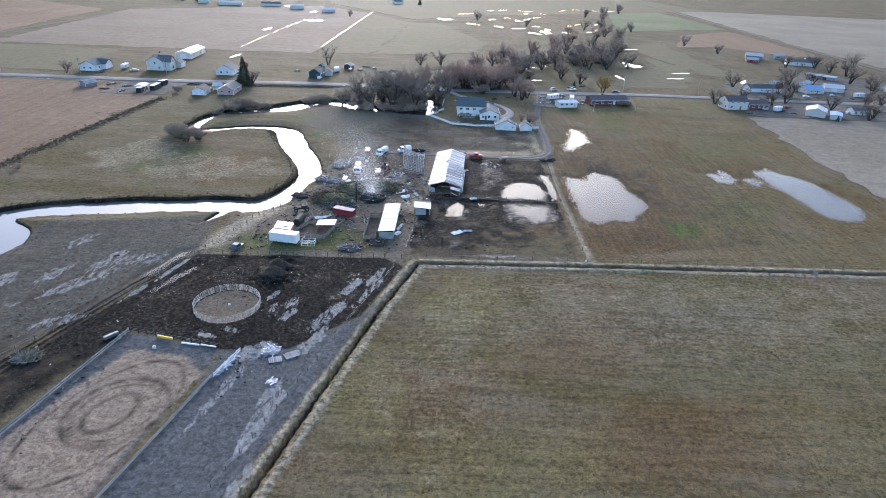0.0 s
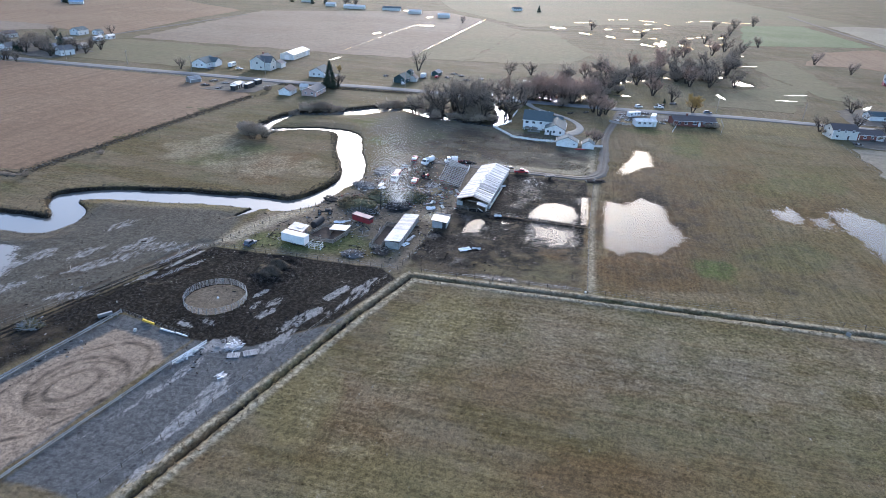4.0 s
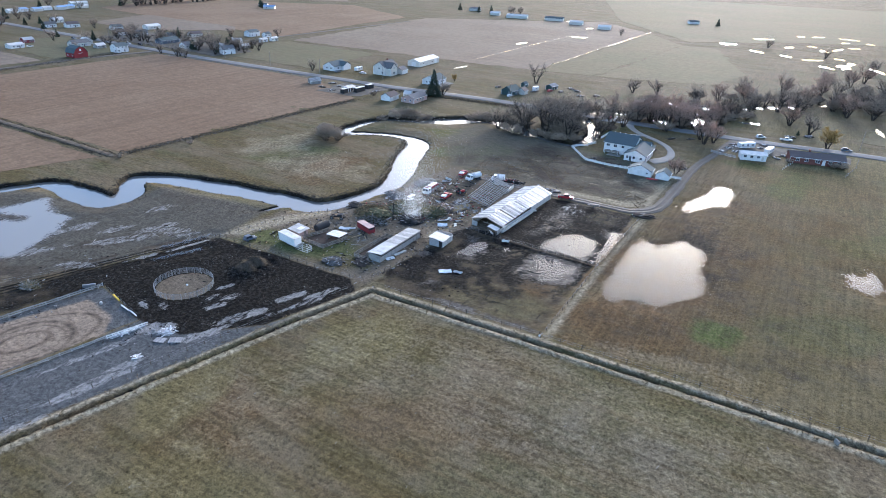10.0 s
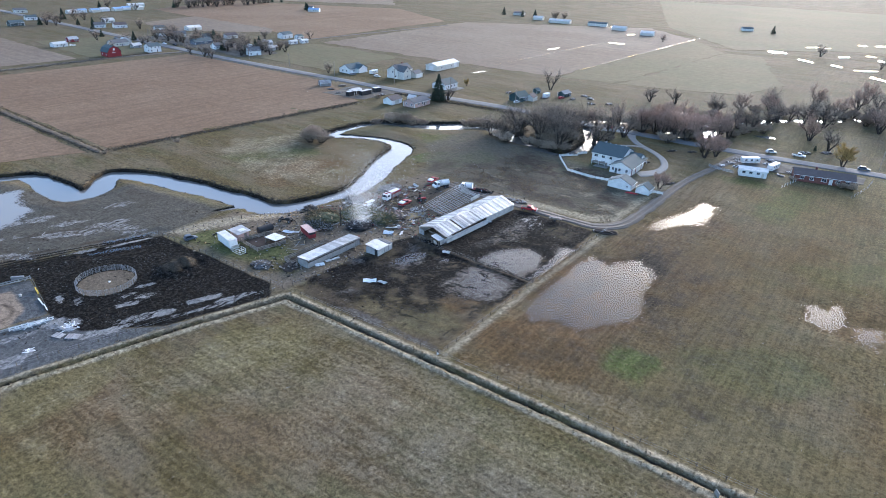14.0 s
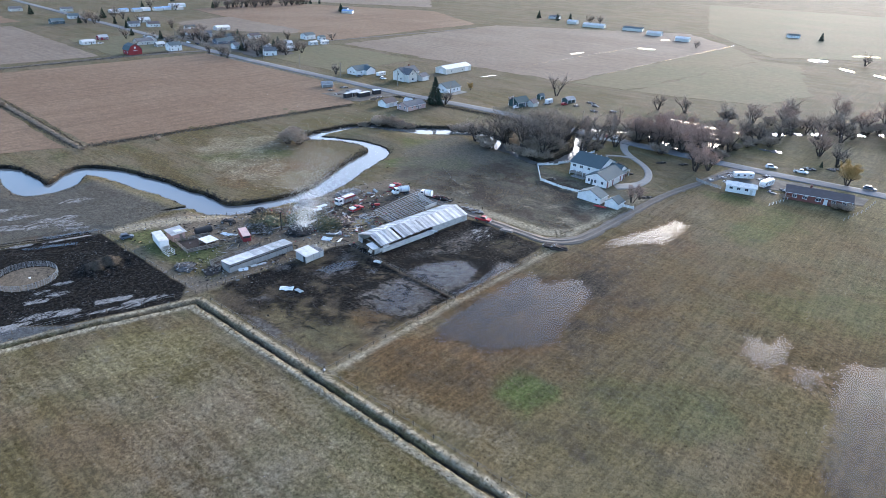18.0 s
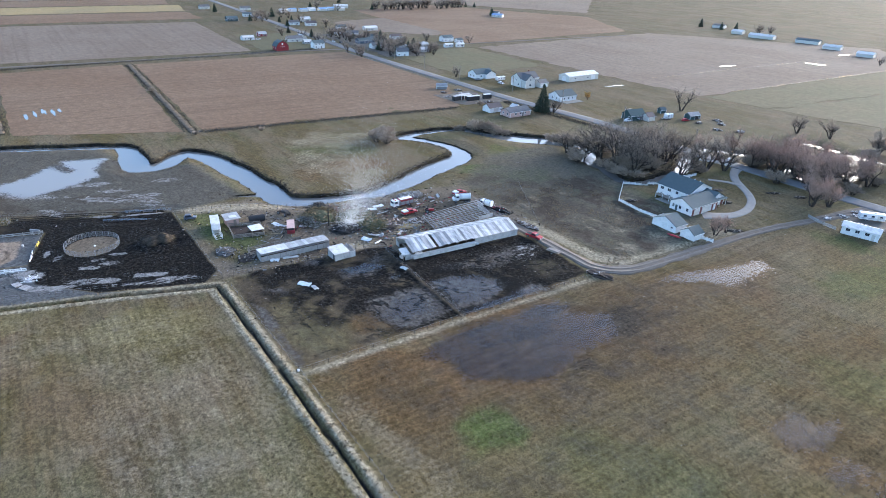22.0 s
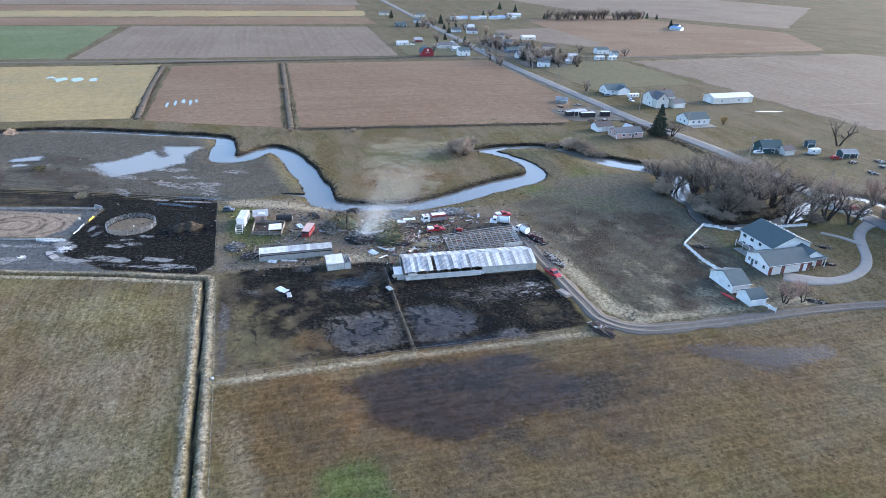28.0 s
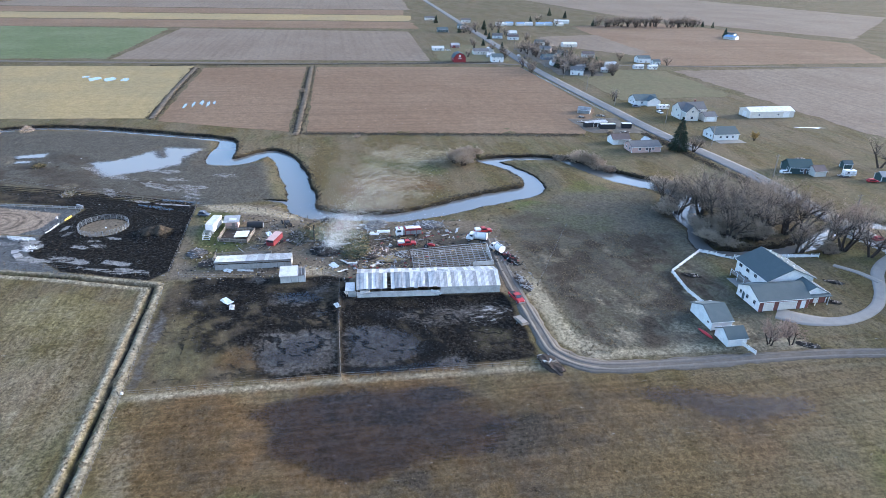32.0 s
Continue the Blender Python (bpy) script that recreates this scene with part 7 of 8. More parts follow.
tagged(bar("water_trough", None, (-67.8, 106.4, 0.4), (-66.0, 108.8, 0.4), 0.6, "steel", 0.9), "long grey steel water trough", "trough")
tagged(new("barrel", link_mesh("barrel", boxed(0, 0, 0.4, 0.7, 0.6, 0.8, bevel=0.15), "tinwhite")), "pale plastic barrel on wet silt", "barrel").matrix_basis = pose(-56.6, 104.0, height(-56.6, 104.0), 0, 0, 0)
tagged(new("bucket", link_mesh("bucket", boxed(0, 0, 0.25, 0.5, 0.5, 0.5, bevel=0.12), "white")), "white bucket at a fence corner", "bucket").matrix_basis = pose(40.2, 150.0, height(40.2, 150.0), 0, 0, 0)
tagged(bar("culvert_gate", None, (101.4, 147.2, -0.6), (101.6, 147.4, 1.0), 1.2, "concrete", 0.25), "small concrete ditch headgate", "headgate")


def strewn(name, n, spots, mats, size, label, seed):
    """Small scraps strewn over the yard, too many to count: one part for each material."""
    r = np.random.RandomState(seed)
    t = thing(name, *spots[0][:2], 0, label, "debris", z=0.0, kind="stuff")
    for mi, m in enumerate(mats):
        k = n // len(mats)
        s = [spots[i] for i in r.randint(0, len(spots), k)]
        xs = np.array([a[0] for a in s]) + r.normal(0, 1, k) * np.array([a[2] for a in s]) - spots[0][0]
        ys = np.array([a[1] for a in s]) + r.normal(0, 1, k) * np.array([a[3] for a in s]) - spots[0][1]
        v, f = [], []
        for x, y in zip(xs, ys):
            lx, ly, lz = size * r.lognormal(0, 0.6), size * r.uniform(0.15, 0.6), r.uniform(0.05, 0.3)
            a, z = r.uniform(0, 3.14), height(x + spots[0][0], y + spots[0][1]) - 0.02
            ca, sa, b = math.cos(a), math.sin(a), len(v)
            tilt = r.uniform(-0.3, 0.3)
            for cx, cy, cz in ((-1, -1, 0), (1, -1, 0), (1, 1, 0), (-1, 1, 0), (-1, -1, 1), (1, -1, 1), (1, 1, 1), (-1, 1, 1)):
                px, py = cx * lx / 2, cy * ly / 2
                v.append((x + px * ca - py * sa, y + px * sa + py * ca, z + cz * lz + max(0, tilt * px)))
            f += [(b + 3, b + 2, b + 1, b), (b + 4, b + 5, b + 6, b + 7), (b, b + 1, b + 5, b + 4), (b + 1, b + 2, b + 6, b + 5), (b + 2, b + 3, b + 7, b + 6), (b + 3, b, b + 4, b + 7)]
        me = bpy.data.meshes.new("scrap")
        me.from_pydata(v, [], f)
        me.materials.append(M[m])
        o = new("scrap", me)
        o.parent = t


strewn("strewn_debris", 1400, [(-20, 204, 7, 9), (-30, 196, 7, 9), (-14, 200, 5, 6), (-26, 222, 8, 10), (-33, 212, 6, 12), (-10, 210, 3, 9)], ("greywood", "earth", "charwood", "rawwood", "tin", "earth", "redbarn", "oldwood", "charwood", "brush", "earth", "hay", "oldwood", "wood"), 0.5, "burnt boards, sheet metal and rubble strewn over the yard", 31)
strewn("strewn_debris", 700, [(-22, 156, 7, 4), (-34, 172, 6, 6), (-44, 184, 5, 8), (-8, 243, 9, 1.6), (-10, 172, 3, 9), (-50, 160, 5, 7)], ("greywood", "charwood", "earth", "wood", "hay"), 0.45, "scraps, sticks and litter strewn round the sheds", 32)
strewn("clods", 600, [(5, 165, 7, 9), (22, 222, 10, 9), (-45, 132, 12, 8), (-30, 120, 9, 9), (15, 200, 12, 12), (-78, 108, 5, 20)], ("earth", "charwood"), 0.2, "clods of dark mud trampled in the pens", 33)
strewn("litter", 160, [(-38, 98, 2, 6), (-34, 104, 4, 3), (-86, 118, 9, 14), (-120, 70, 8, 12), (-66, 96, 3, 12)], ("greywood", "charwood", "earth"), 0.4, "sticks and litter left by the flood", 34)

# ---- the neighbour's house, sheds and white fence ----
main = building(15.0, 310.8, 0, 13.0, 13.4, 4.8, 2.9, "white", "slate", "two-storey white house with slate-blue roof over a walk-out", "house", over=0.6, base_wall="concrete",
                windows=(("f", -4.8, 3.6, 1.5, 1.1), ("f", -1.6, 3.6, 1.5, 1.1), ("f", 1.8, 3.6, 1.2, 1.1), ("f", -4.4, 1.1, 1.4, 1.2), ("f", -1.4, 1.1, 1.8, 1.3), ("l", -3, 3.2, 1.2, 1.1), ("l", 3, 3.2, 1.2, 1.1), ("b", -4, 3.0, 1.5, 1.2), ("b", 3, 3.0, 1.5, 1.2)),
                doors=(("f", 1.6, 1.9, 2.05, "white", "patio_door", 2),))
part("deck", boxed(-2.5, -7.8, 1.25, 6.5, 2.2, 0.15), "wood", main, "small wooden deck")
for a in (-5.5, -2.5, 0.4):
    bar("deck_post", main, (a, -8.8, -0.2), (a, -8.8, 2.2), 0.13, "white")
bar("deck_rail", main, (-5.6, -8.8, 2.2), (0.5, -8.8, 2.2), 0.08, "white")
for a in (-4.6, -2.2, 0.2, 2.6, 5.0):
    part("roof_vent", boxed(a, 1.2, 7.55, 0.35, 0.35, 0.5, bevel=0.05), "white", main)
entry = building(23.6, 314.2, 0, 6.0, 8.2, 2.9, 2.1, "brick", "slate", "red-brick entry wing with white gable and slate roof", "house", "entry_wing", 0.5, windows=(("r", -1.6, 1.6, 1.5, 1.2),), doors=(("r", 1.2, 1.1, 2.1, "white", "front_door", 2),))
part("gable_board", prism([(-4.3, 2.85), (4.3, 2.85), (0, 5.05)], 3.02, 3.16), "white", entry, "white boarded gable")
for sy in (-3.8, 0.2, 3.8):
    bar("porch_post", entry, (4.2, sy, -0.2), (4.2, sy, 2.7), 0.16, "white")
part("porch_roof", boxed(3.9, 0, 2.75, 1.6, 8.6, 0.12), "slate", entry)
wing = building(24.0, 304.6, 90, 14.0, 9.0, 3.1, 2.0, "white", "slate", "white garage wing with slate roof and brick front", "garage", "garage", 0.5,
                windows=(("l", -2.6, 1.7, 1.0, 1.2), ("l", 0.4, 1.7, 1.0, 1.2), ("l", 3.2, 1.7, 0.9, 1.2)), doors=(("l", 1.9, 0.95, 2.05, "slate", "door", 2),))
part("brick_front", boxed(0, -4.55, 1.3, 14.04, 0.14, 2.9), "brick", wing, "red-brown brick garage front")
door(wing, "f", -4.4, 2.7, 2.2, 14, 9.3, "cream", "garage_door", 4), door(wing, "f", 1.0, 4.9, 2.2, 14, 9.3, "cream", "garage_door", 4)
door(wing, "f", 5.4, 1.0, 2.1, 14, 9.3, "white", "side_door", 2)
building(30.4, 283.3, 90, 5.2, 9.2, 2.4, 2.1, "white", "slate", "white shed with grey gable roof beside a lawn", "shed", "garden_shed", 0.35, doors=(("l", 0, 2.0, 2.1, "white", "door", 2),), windows=(("l", -3, 1.5, 0.8, 0.7),))
building(39.6, 282.8, 90, 4.6, 5.0, 2.1, 1.6, "white", "slate", "small white shed with grey gable roof", "shed", "garden_shed", 0.3, doors=(("l", 0, 1.4, 2.0, "white", "door", 2),))
flat("patio", [(11, 300), (17, 300), (17, 303.6), (11, 303.6)], 0.1, M["concrete"], 0.12, label="grey concrete patio behind the house", category="patio", kind="structure")


def white_fence(pts, label):
    x0, y0 = pts[0]
    f = thing("white_fence", x0, y0, 0, label, "fence", z=0.0)
    for (ax, ay), (bx, by) in zip(pts, pts[1:]):
        n = max(1, round(math.hypot(bx - ax, by - ay) / 2.4))
        for i in range(n + 1):
            px, py = ax + (bx - ax) * i / n, ay + (by - ay) * i / n
            bar("post", f, (px - x0, py - y0, height(px, py) - 0.2), (px - x0, py - y0, height(px, py) + 1.35), 0.16, "white")
        for i in range(n):
            px, py, qx, qy = ax + (bx - ax) * i / n - x0, ay + (by - ay) * i / n - y0, ax + (bx - ax) * (i + 1) / n - x0, ay + (by - ay) * (i + 1) / n - y0
            h = height(px + x0, py + y0)
            bar("panel", f, (px, py, h + 0.62), (qx, qy, h + 0.62), 0.06, "white", 0.72)
            bar("top_rail", f, (px, py, h + 1.16), (qx, qy, h + 1.16), 0.1, "white", 0.12)


white_fence([(1.8, 313.8), (-5.6, 301.2), (5.8, 286.2), (16.9, 284.8), (25.4, 285.6)], "white vinyl privacy fence round a back yard")
white_fence([(1.3, 323.6), (2.2, 335.8)], "short white vinyl fence by the creek")
white_fence([(-11, 356.4), (-4, 357.8), (2.4, 358.8)], "white rail fence beside the road")
white_fence([(42.2, 284.2), (46, 285)], "short white vinyl fence by the track")
canoe = thing("canoe", 36.2, 278.6, 12, "red canoe lying upside down on the grass", "canoe")
bm = bmesh.new()
bmesh.ops.create_uvsphere(bm, u_segments=14, v_segments=8, radius=1)
for v in bm.verts:
    v.co = Vector((v.co.x * 2.4, v.co.y * 0.42, max(v.co.z, -0.1) * 0.45 + 0.1))
part("hull", bm, "redpaint", canoe)
for x, y, l in ((8.0, 291.0, "long dark garden bed by a fence"), (26.5, 320.0, "dark shrub bed before the house"), (17.0, 329.0, "round bed of dark stones and shrubs"), (30.0, 345.0, "heap of dark branches on the lawn"), (44.0, 300.0, "small dark brush heap beside the track"), (38.0, 350, "small heap of boards on the lawn")):
    heap("garden_bed", x, y, 60, 2.6, 1.2, 0.35, "reed", l, 24, ("wood", "charwood"), int(x * 3), "garden bed", 1.0)

# ---- buildings along the country road, by the farm ----
WIN = (("f", -3.2, 1.7, 1.2, 1.1), ("f", 0.3, 1.7, 1.2, 1.1), ("f", 3.4, 1.7, 1.0, 1.1), ("l", -1.8, 1.7, 1.1, 1.1), ("l", 1.8, 1.7, 1.1, 1.1), ("r", 0, 1.7, 1.1, 1.1), ("b", -2.5, 1.7, 1.1, 1.1), ("b", 2.5, 1.7, 1.1, 1.1))
DOOR = (("f", 1.8, 1.0, 2.05, "brownroof", "door", 2),)
UP = (("f", -3.6, 4.3, 1.1, 1.2), ("f", 0, 4.3, 1.1, 1.2), ("f", 3.6, 4.3, 1.1, 1.2), ("l", 0, 4.3, 1.1, 1.2), ("l", -2.5, 1.7, 1.2, 1.2), ("r", 0, 4.3, 1.1, 1.2), ("f", -3.6, 1.6, 1.3, 1.2), ("b", -2.5, 4.3, 1.1, 1.1), ("b", 2.5, 1.7, 1.1, 1.1))
building(-207.0, 381.0, 90, 14, 10, 3.0, 2.6, "white", "slate", "white bungalow with slate-blue gable roof by the road", windows=WIN, doors=DOOR)
building(-204.0, 384.5, 0, 9, 8, 3.0, 2.2, "white", "slate", "white cross wing of a roadside bungalow", windows=WIN[3:5])
building(-171.5, 391.0, 90, 15, 9.5, 5.4, 3.0, "cream", "shingle", "large cream farmhouse with steep grey gables", windows=UP, doors=DOOR, chimney=(3, 0.5))
building(-168.0, 388.0, 0, 11, 7.5, 5.0, 3.2, "cream", "shingle", "steep gabled cross wing of a cream farmhouse", windows=(("r", 0, 1.8, 1.6, 1.4), ("r", 0, 5.2, 1.0, 1.2), ("f", -2, 1.7, 1.1, 1.2)))
building(-163.5, 398.0, 90, 7, 6.5, 2.8, 1.8, "cream", "shingle", "low cream garage beside a farmhouse", "garage", "garage", doors=(("f", 0, 4.6, 2.2, "white", "garage_door", 4),))
building(-170.4, 439.0, 90, 27.5, 10, 3.6, 1.6, "cream", "tinwhite", "long cream machine shed with pale metal roof", "shed", "machine_shed", 0.3, windows=(("f", -8, 1.8, 1.2, 0.9), ("f", 4, 1.8, 1.2, 0.9)), doors=(("f", 9, 3.6, 2.9, "white", "door", 4), ("l", 0, 3.4, 2.9, "white", "door", 4)))
building(-128.5, 384.4, 90, 13, 10, 3.0, 2.6, "white", "slate", "white bungalow with dark slate hip roof", windows=WIN, doors=(("r", 1.5, 4.6, 2.2, "white", "garage_door", 4),))
flat("apron", [(-124, 378), (-118, 378), (-118, 392), (-124, 392)], 0.15, M["concrete"], 0.12, label="pale concrete apron before a garage", category="driveway", kind="structure")
building(-75.0, 386.4, 80, 9.5, 7.5, 2.8, 2.4, "greenwall", "greenwall", "dark green cottage with steep green roof", windows=WIN[1:4], doors=DOOR)
building(-69.5, 391.5, 90, 5, 5, 2.4, 1.7, "cream", "brownroof", "small tan outbuilding beside a green cottage", "shed", "outbuilding")
building(-112.0, 334.4, 90, 14, 8, 2.7, 1.7, "pinkwall", "shingle", "faded pink bungalow with grey roof", windows=WIN, doors=DOOR)
building(-125.0, 328.6, 90, 8.5, 6.5, 2.5, 1.8, "white", "brownroof", "small white garage with brown roof", "garage", "garage", doors=(("f", 0, 3.2, 2.1, "cream", "garage_door", 4),))
building(-120.5, 341.0, 10, 4.5, 3.5, 2.1, 1.2, "tinwhite", "tinwhite", "tiny pale tool shed", "shed", "tool_shed", 0.2)
building(-60.0, 416.5, 80, 7, 4.5, 2.2, 1.2, "greenwall", "greywood", "weathered dark green shed with grey roof", "shed", "shed", 0.3, doors=(("f", 1, 2.2, 2.0, "dark", "door", 2),))
building(-77.0, 412.0, 80, 3.6, 3.0, 2.0, 1.1, "greenwall", "slate", "small dark shed with slate roof", "shed", "shed", 0.3)
for x, y, t, L, l in ((-151.0, 334.0, 88, 8, "black shipping container with pale roof"), (-155.5, 326.5, 95, 7, "dark storage box with pale roof"), (-151.2, 344.5, 80, 5, "short dark storage box with pale roof")):
    c = thing("storage_container", x, y, t, l, "container", "dark storage containers")
    part("body", boxed(0, 0, 1.25, L, 2.5, 2.6, bevel=0.04), "black", c)
    part("roof", boxed(0, 0, 2.6, L + 0.1, 2.6, 0.1), "tinwhite", c)
    for s in (-1, 1):
        part("door_leaf", boxed(L / 2 + 0.03, s * 0.6, 1.25, 0.06, 1.1, 2.3), "charwood", c)
building(-157.0, 331.5, 95, 7.5, 4.5, 2.5, 0.5, "white", "tin", "low white lean-to shed with grey roof", "shed", "shed", 0.3, doors=(("f", 0, 2.5, 2.0, "dark", "door", 2),))
building(-187.0, 335.5, 60, 6.5, 5, 2.0, 1.2, "greywood", "tin", "sagging grey shed at a field corner", "shed", "shed", 0.4)
for k, (x, y) in enumerate(((-176, 330), (-168, 338), (-178, 342), (-165, 326), (-143, 340), (-52, 412), (-44, 420), (-38, 408), (-50, 425), (-66, 402), (-30, 415), (-90, 400), (64, 342), (70, 360), (58, 352), (80, 385), (88, 392))):
    heap("scrap_heap", x, y, 25 * k, 2.6, 1.8, 0.6, "earth", "heap of boards and scrap in a yard", 36, ("greywood", "tinwhite", "charwood", "tin"), 60 + k, "debris heap", 1.6)
camper(-190.5, 385.5, 92, 7.0, "white travel trailer parked beside a house")
car(-182, 379.5, 5, "white", "white car parked on a gravel drive"), car(-198, 372.5, 80, "steel", "silver car parked by the road"), car(-72.5, 379.5, 85, "white", "white car parked before a green cottage")
camper(-66.0, 404.0, 85, 5.0, "small white trailer in a yard"), car(-58.0, 408.5, 80, "redpaint", "dark red car parked in a yard")

# ---- places by the junction east of the house ----
mobile = building(67.4, 333.4, 16, 10.5, 5.0, 2.8, 0.7, "white", "tinwhite", "white mobile home with pale flat roof", windows=(("f", -3.5, 1.8, 1.3, 1.0), ("f", -0.8, 1.8, 1.3, 1.0), ("f", 2.0, 1.8, 1.3, 1.0), ("r", 0, 1.8, 1.2, 1.0)), doors=(("f", 3.8, 0.95, 2.0, "cream", "door", 2),), name="mobile_home", category="mobile home")
building(92.0, 345.0, 14, 22, 8, 2.8, 1.5, "brick", "brownroof", "long dark red-brick ranch house with brown roof", windows=(("f", -8, 1.7, 1.4, 1.1), ("f", -4.5, 1.7, 1.4, 1.1), ("f", 0, 1.7, 1.8, 1.2), ("f", 5, 1.7, 1.4, 1.1), ("f", 8.5, 1.7, 1.4, 1.1), ("b", -4, 1.7, 1.3, 1.1), ("b", 4, 1.7, 1.3, 1.1)), doors=(("f", 2.5, 1.0, 2.05, "white", "door", 2),), chimney=(-3, 0.6))
camper(63.0, 350.0, 40, 8.0, "long white motor home parked on gravel", "motor_home"), camper(73.0, 347.0, 78, 7.5, "white camper parked behind a mobile home")
car(67.2, 374.0, 35, "white", "white car driving lane parked on the road", 4.7, 1.8, "suv")
pickup(78.5, 376.5, 5, "white", "white pickup by the roadside"), car(104.5, 374.5, 10, "blue", "dark blue car by the road", 4.8, 1.7, "suv")

for k, (x, y) in enumerate(((56, 345), (60, 341), (58.5, 350), (54, 338), (77, 341), (80, 347), (69, 354))):
    heap("junk_heap", x, y, 35 * k, 1.9, 1.1, 0.5, "ash", "low heap of pale junk beside the mobile home", 22, ("tinwhite", "white", "charwood", "steel"), 400 + k, "debris heap", 1.5)
board_pen("grey board fence behind a mobile home", [(50, 333.5), (54.5, 331.5), (61, 330.5)], 1.2, "greywood", 3, 2.2, closed=False)
post_fence("thin wire fence before a brick house", [(80.5, 325), (83.5, 337)], 2.5, 1.2, "white", 2), post_fence("wire fence round a brick house yard", [(104, 330), (108, 346), (109, 358)], 3.0, 1.2, "greywood", 2)

# ---- east hamlet ----
building(163.5, 347.4, 8, 12, 9, 4.6, 2.2, "cream", "brownroof", "cream two-storey house with dark brown roof", windows=UP, doors=DOOR)
building(177.0, 350.0, 8, 12, 8, 2.8, 1.6, "brick", "brownroof", "low brown wing of a cream house", windows=WIN[:3], doors=(("f", 4, 3.2, 2.2, "white", "garage_door", 4),))
building(204.0, 399.0, 8, 25, 9, 3.0, 2.0, "white", "slate", "long white ranch house with blue-grey roof", windows=WIN, doors=DOOR)
building(205.5, 338.5, 60, 13, 11, 3.6, 1.8, "cream", "tinwhite", "cream workshop with pale metal roof", "workshop", "workshop", doors=(("f", 0, 3.4, 3.0, "white", "garage_door", 4),))
# its bay is a near-black panel, the shade under the roof as colour
building(213.5, 333.0, 60, 12, 6, 2.6, 0.6, "cream", "bluemetal", "open lean-to with pale blue metal roof", "shed", "lean_to", doors=(("f", 0, 6, 2.2, "dark", "bay", 2),))
building(237.0, 402.0, 8, 14, 9, 3.0, 2.2, "cream", "bluemetal", "house with bright blue metal roof", windows=WIN, doors=DOOR)
building(255.0, 409.0, -15, 13, 8, 3.2, 2.0, "cream", "tinwhite", "pale workshop with white metal roof", "workshop", "workshop", doors=(("f", 0, 3.4, 2.6, "white", "garage_door", 4),))
building(288.0, 515.0, -8, 24, 9, 3.2, 2.2, "white", "shingle", "long white farmhouse with grey roof", windows=WIN, doors=DOOR)
building(262.0, 539.0, -20, 15, 9, 3.4, 2.0, "tin", "tinwhite", "pale metal farm shed", "shed", "farm_shed")
# both bays are near-black panels painted as the shade within
building(273.0, 455.0, -40, 22, 6, 2.6, 0.8, "greywood", "tinwhite", "long low pale livestock shed", "shed", "farm_shed", doors=(("f", -5, 3, 2, "dark", "bay", 2), ("f", 3, 3, 2, "dark", "bay", 2)))
building(282, 388, 20, 12, 8, 3.0, 2.0, "cream", "shingle", "cream bungalow with grey roof", windows=WIN, doors=DOOR), building(300, 418, 10, 13, 8, 3.0, 2.2, "white", "slate", "white bungalow with dark roof", windows=WIN, doors=DOOR), building(318, 385, -10, 12, 9, 3.0, 2.2, "white", "brownroof", "white bungalow with brown roof", windows=WIN, doors=DOOR)
for x, y, t, p, l in ((190, 345, 20, "steel", "grey car in a cluttered yard"), (196, 352, 70, "redbarn", "dark red car in a cluttered yard"), (225, 385, 10, "white", "white car on a gravel yard"), (246, 393, 30, "white", "white car on a gravel yard"), (240, 352, 60, "blue", "blue car beside a workshop"), (228, 345, 20, "white", "white van by a workshop")):
    car(x, y, t, p, l)
camper(186.5, 343.0, 35, 5.5, "white box trailer in a cluttered yard"), camper(262, 392, 15, 7, "white camper on a gravel yard")
for k in range(14):
    heap("scrap_heap", 168 + (k * 37) % 90, 336 + (k * 23) % 20, 30 * k, 2.2, 1.6, 0.6, "earth", "low heap of yard clutter", 20, ("tinwhite", "charwood", "tin", "greywood"), 90 + k, "debris heap", 1.4)

for x, y, t, L, W, H, R, wl, rf, l in ((224, 420, 8, 9, 7, 2.8, 1.6, "greywood", "tin", "weathered grey shed in a yard"), (246, 425, 30, 8, 6, 2.6, 1.4, "white", "tinwhite", "white metal shed in a yard"), (285, 545, 10, 12, 8, 3.2, 1.8, "tin", "tin", "grey farm shed by a lane"), (252, 520, -10, 10, 6, 2.8, 1.4, "redbarn", "tin", "small red shed by a lane"), (305, 530, -8, 10, 8, 3.0, 2.0, "cream", "brownroof", "cream house beside bare trees"), (232, 345, 8, 9, 7, 2.8, 1.8, "white", "shingle", "small white house with grey roof"), (262, 348, 0, 11, 8, 3.0, 2.0, "cream", "slate", "cream bungalow with slate roof"), (290, 346, 0, 11, 8, 3.0, 2.0, "white", "brownroof", "white bungalow with brown roof")):
    building(x, y, t, L, W, H, R, wl, rf, l, "house" if "house" in l or "bungalow" in l else "shed", windows=WIN[:3], doors=DOOR)
for k in range(16):
    heap("scrap_heap", 186 + (k * 41) % 100, 383 + (k * 17) % 50, 30 * k, 2.0, 1.5, 0.6, "earth", "low heap of yard clutter", 16, ("tinwhite", "charwood", "tin", "greywood"), 190 + k, "debris heap", 1.4)

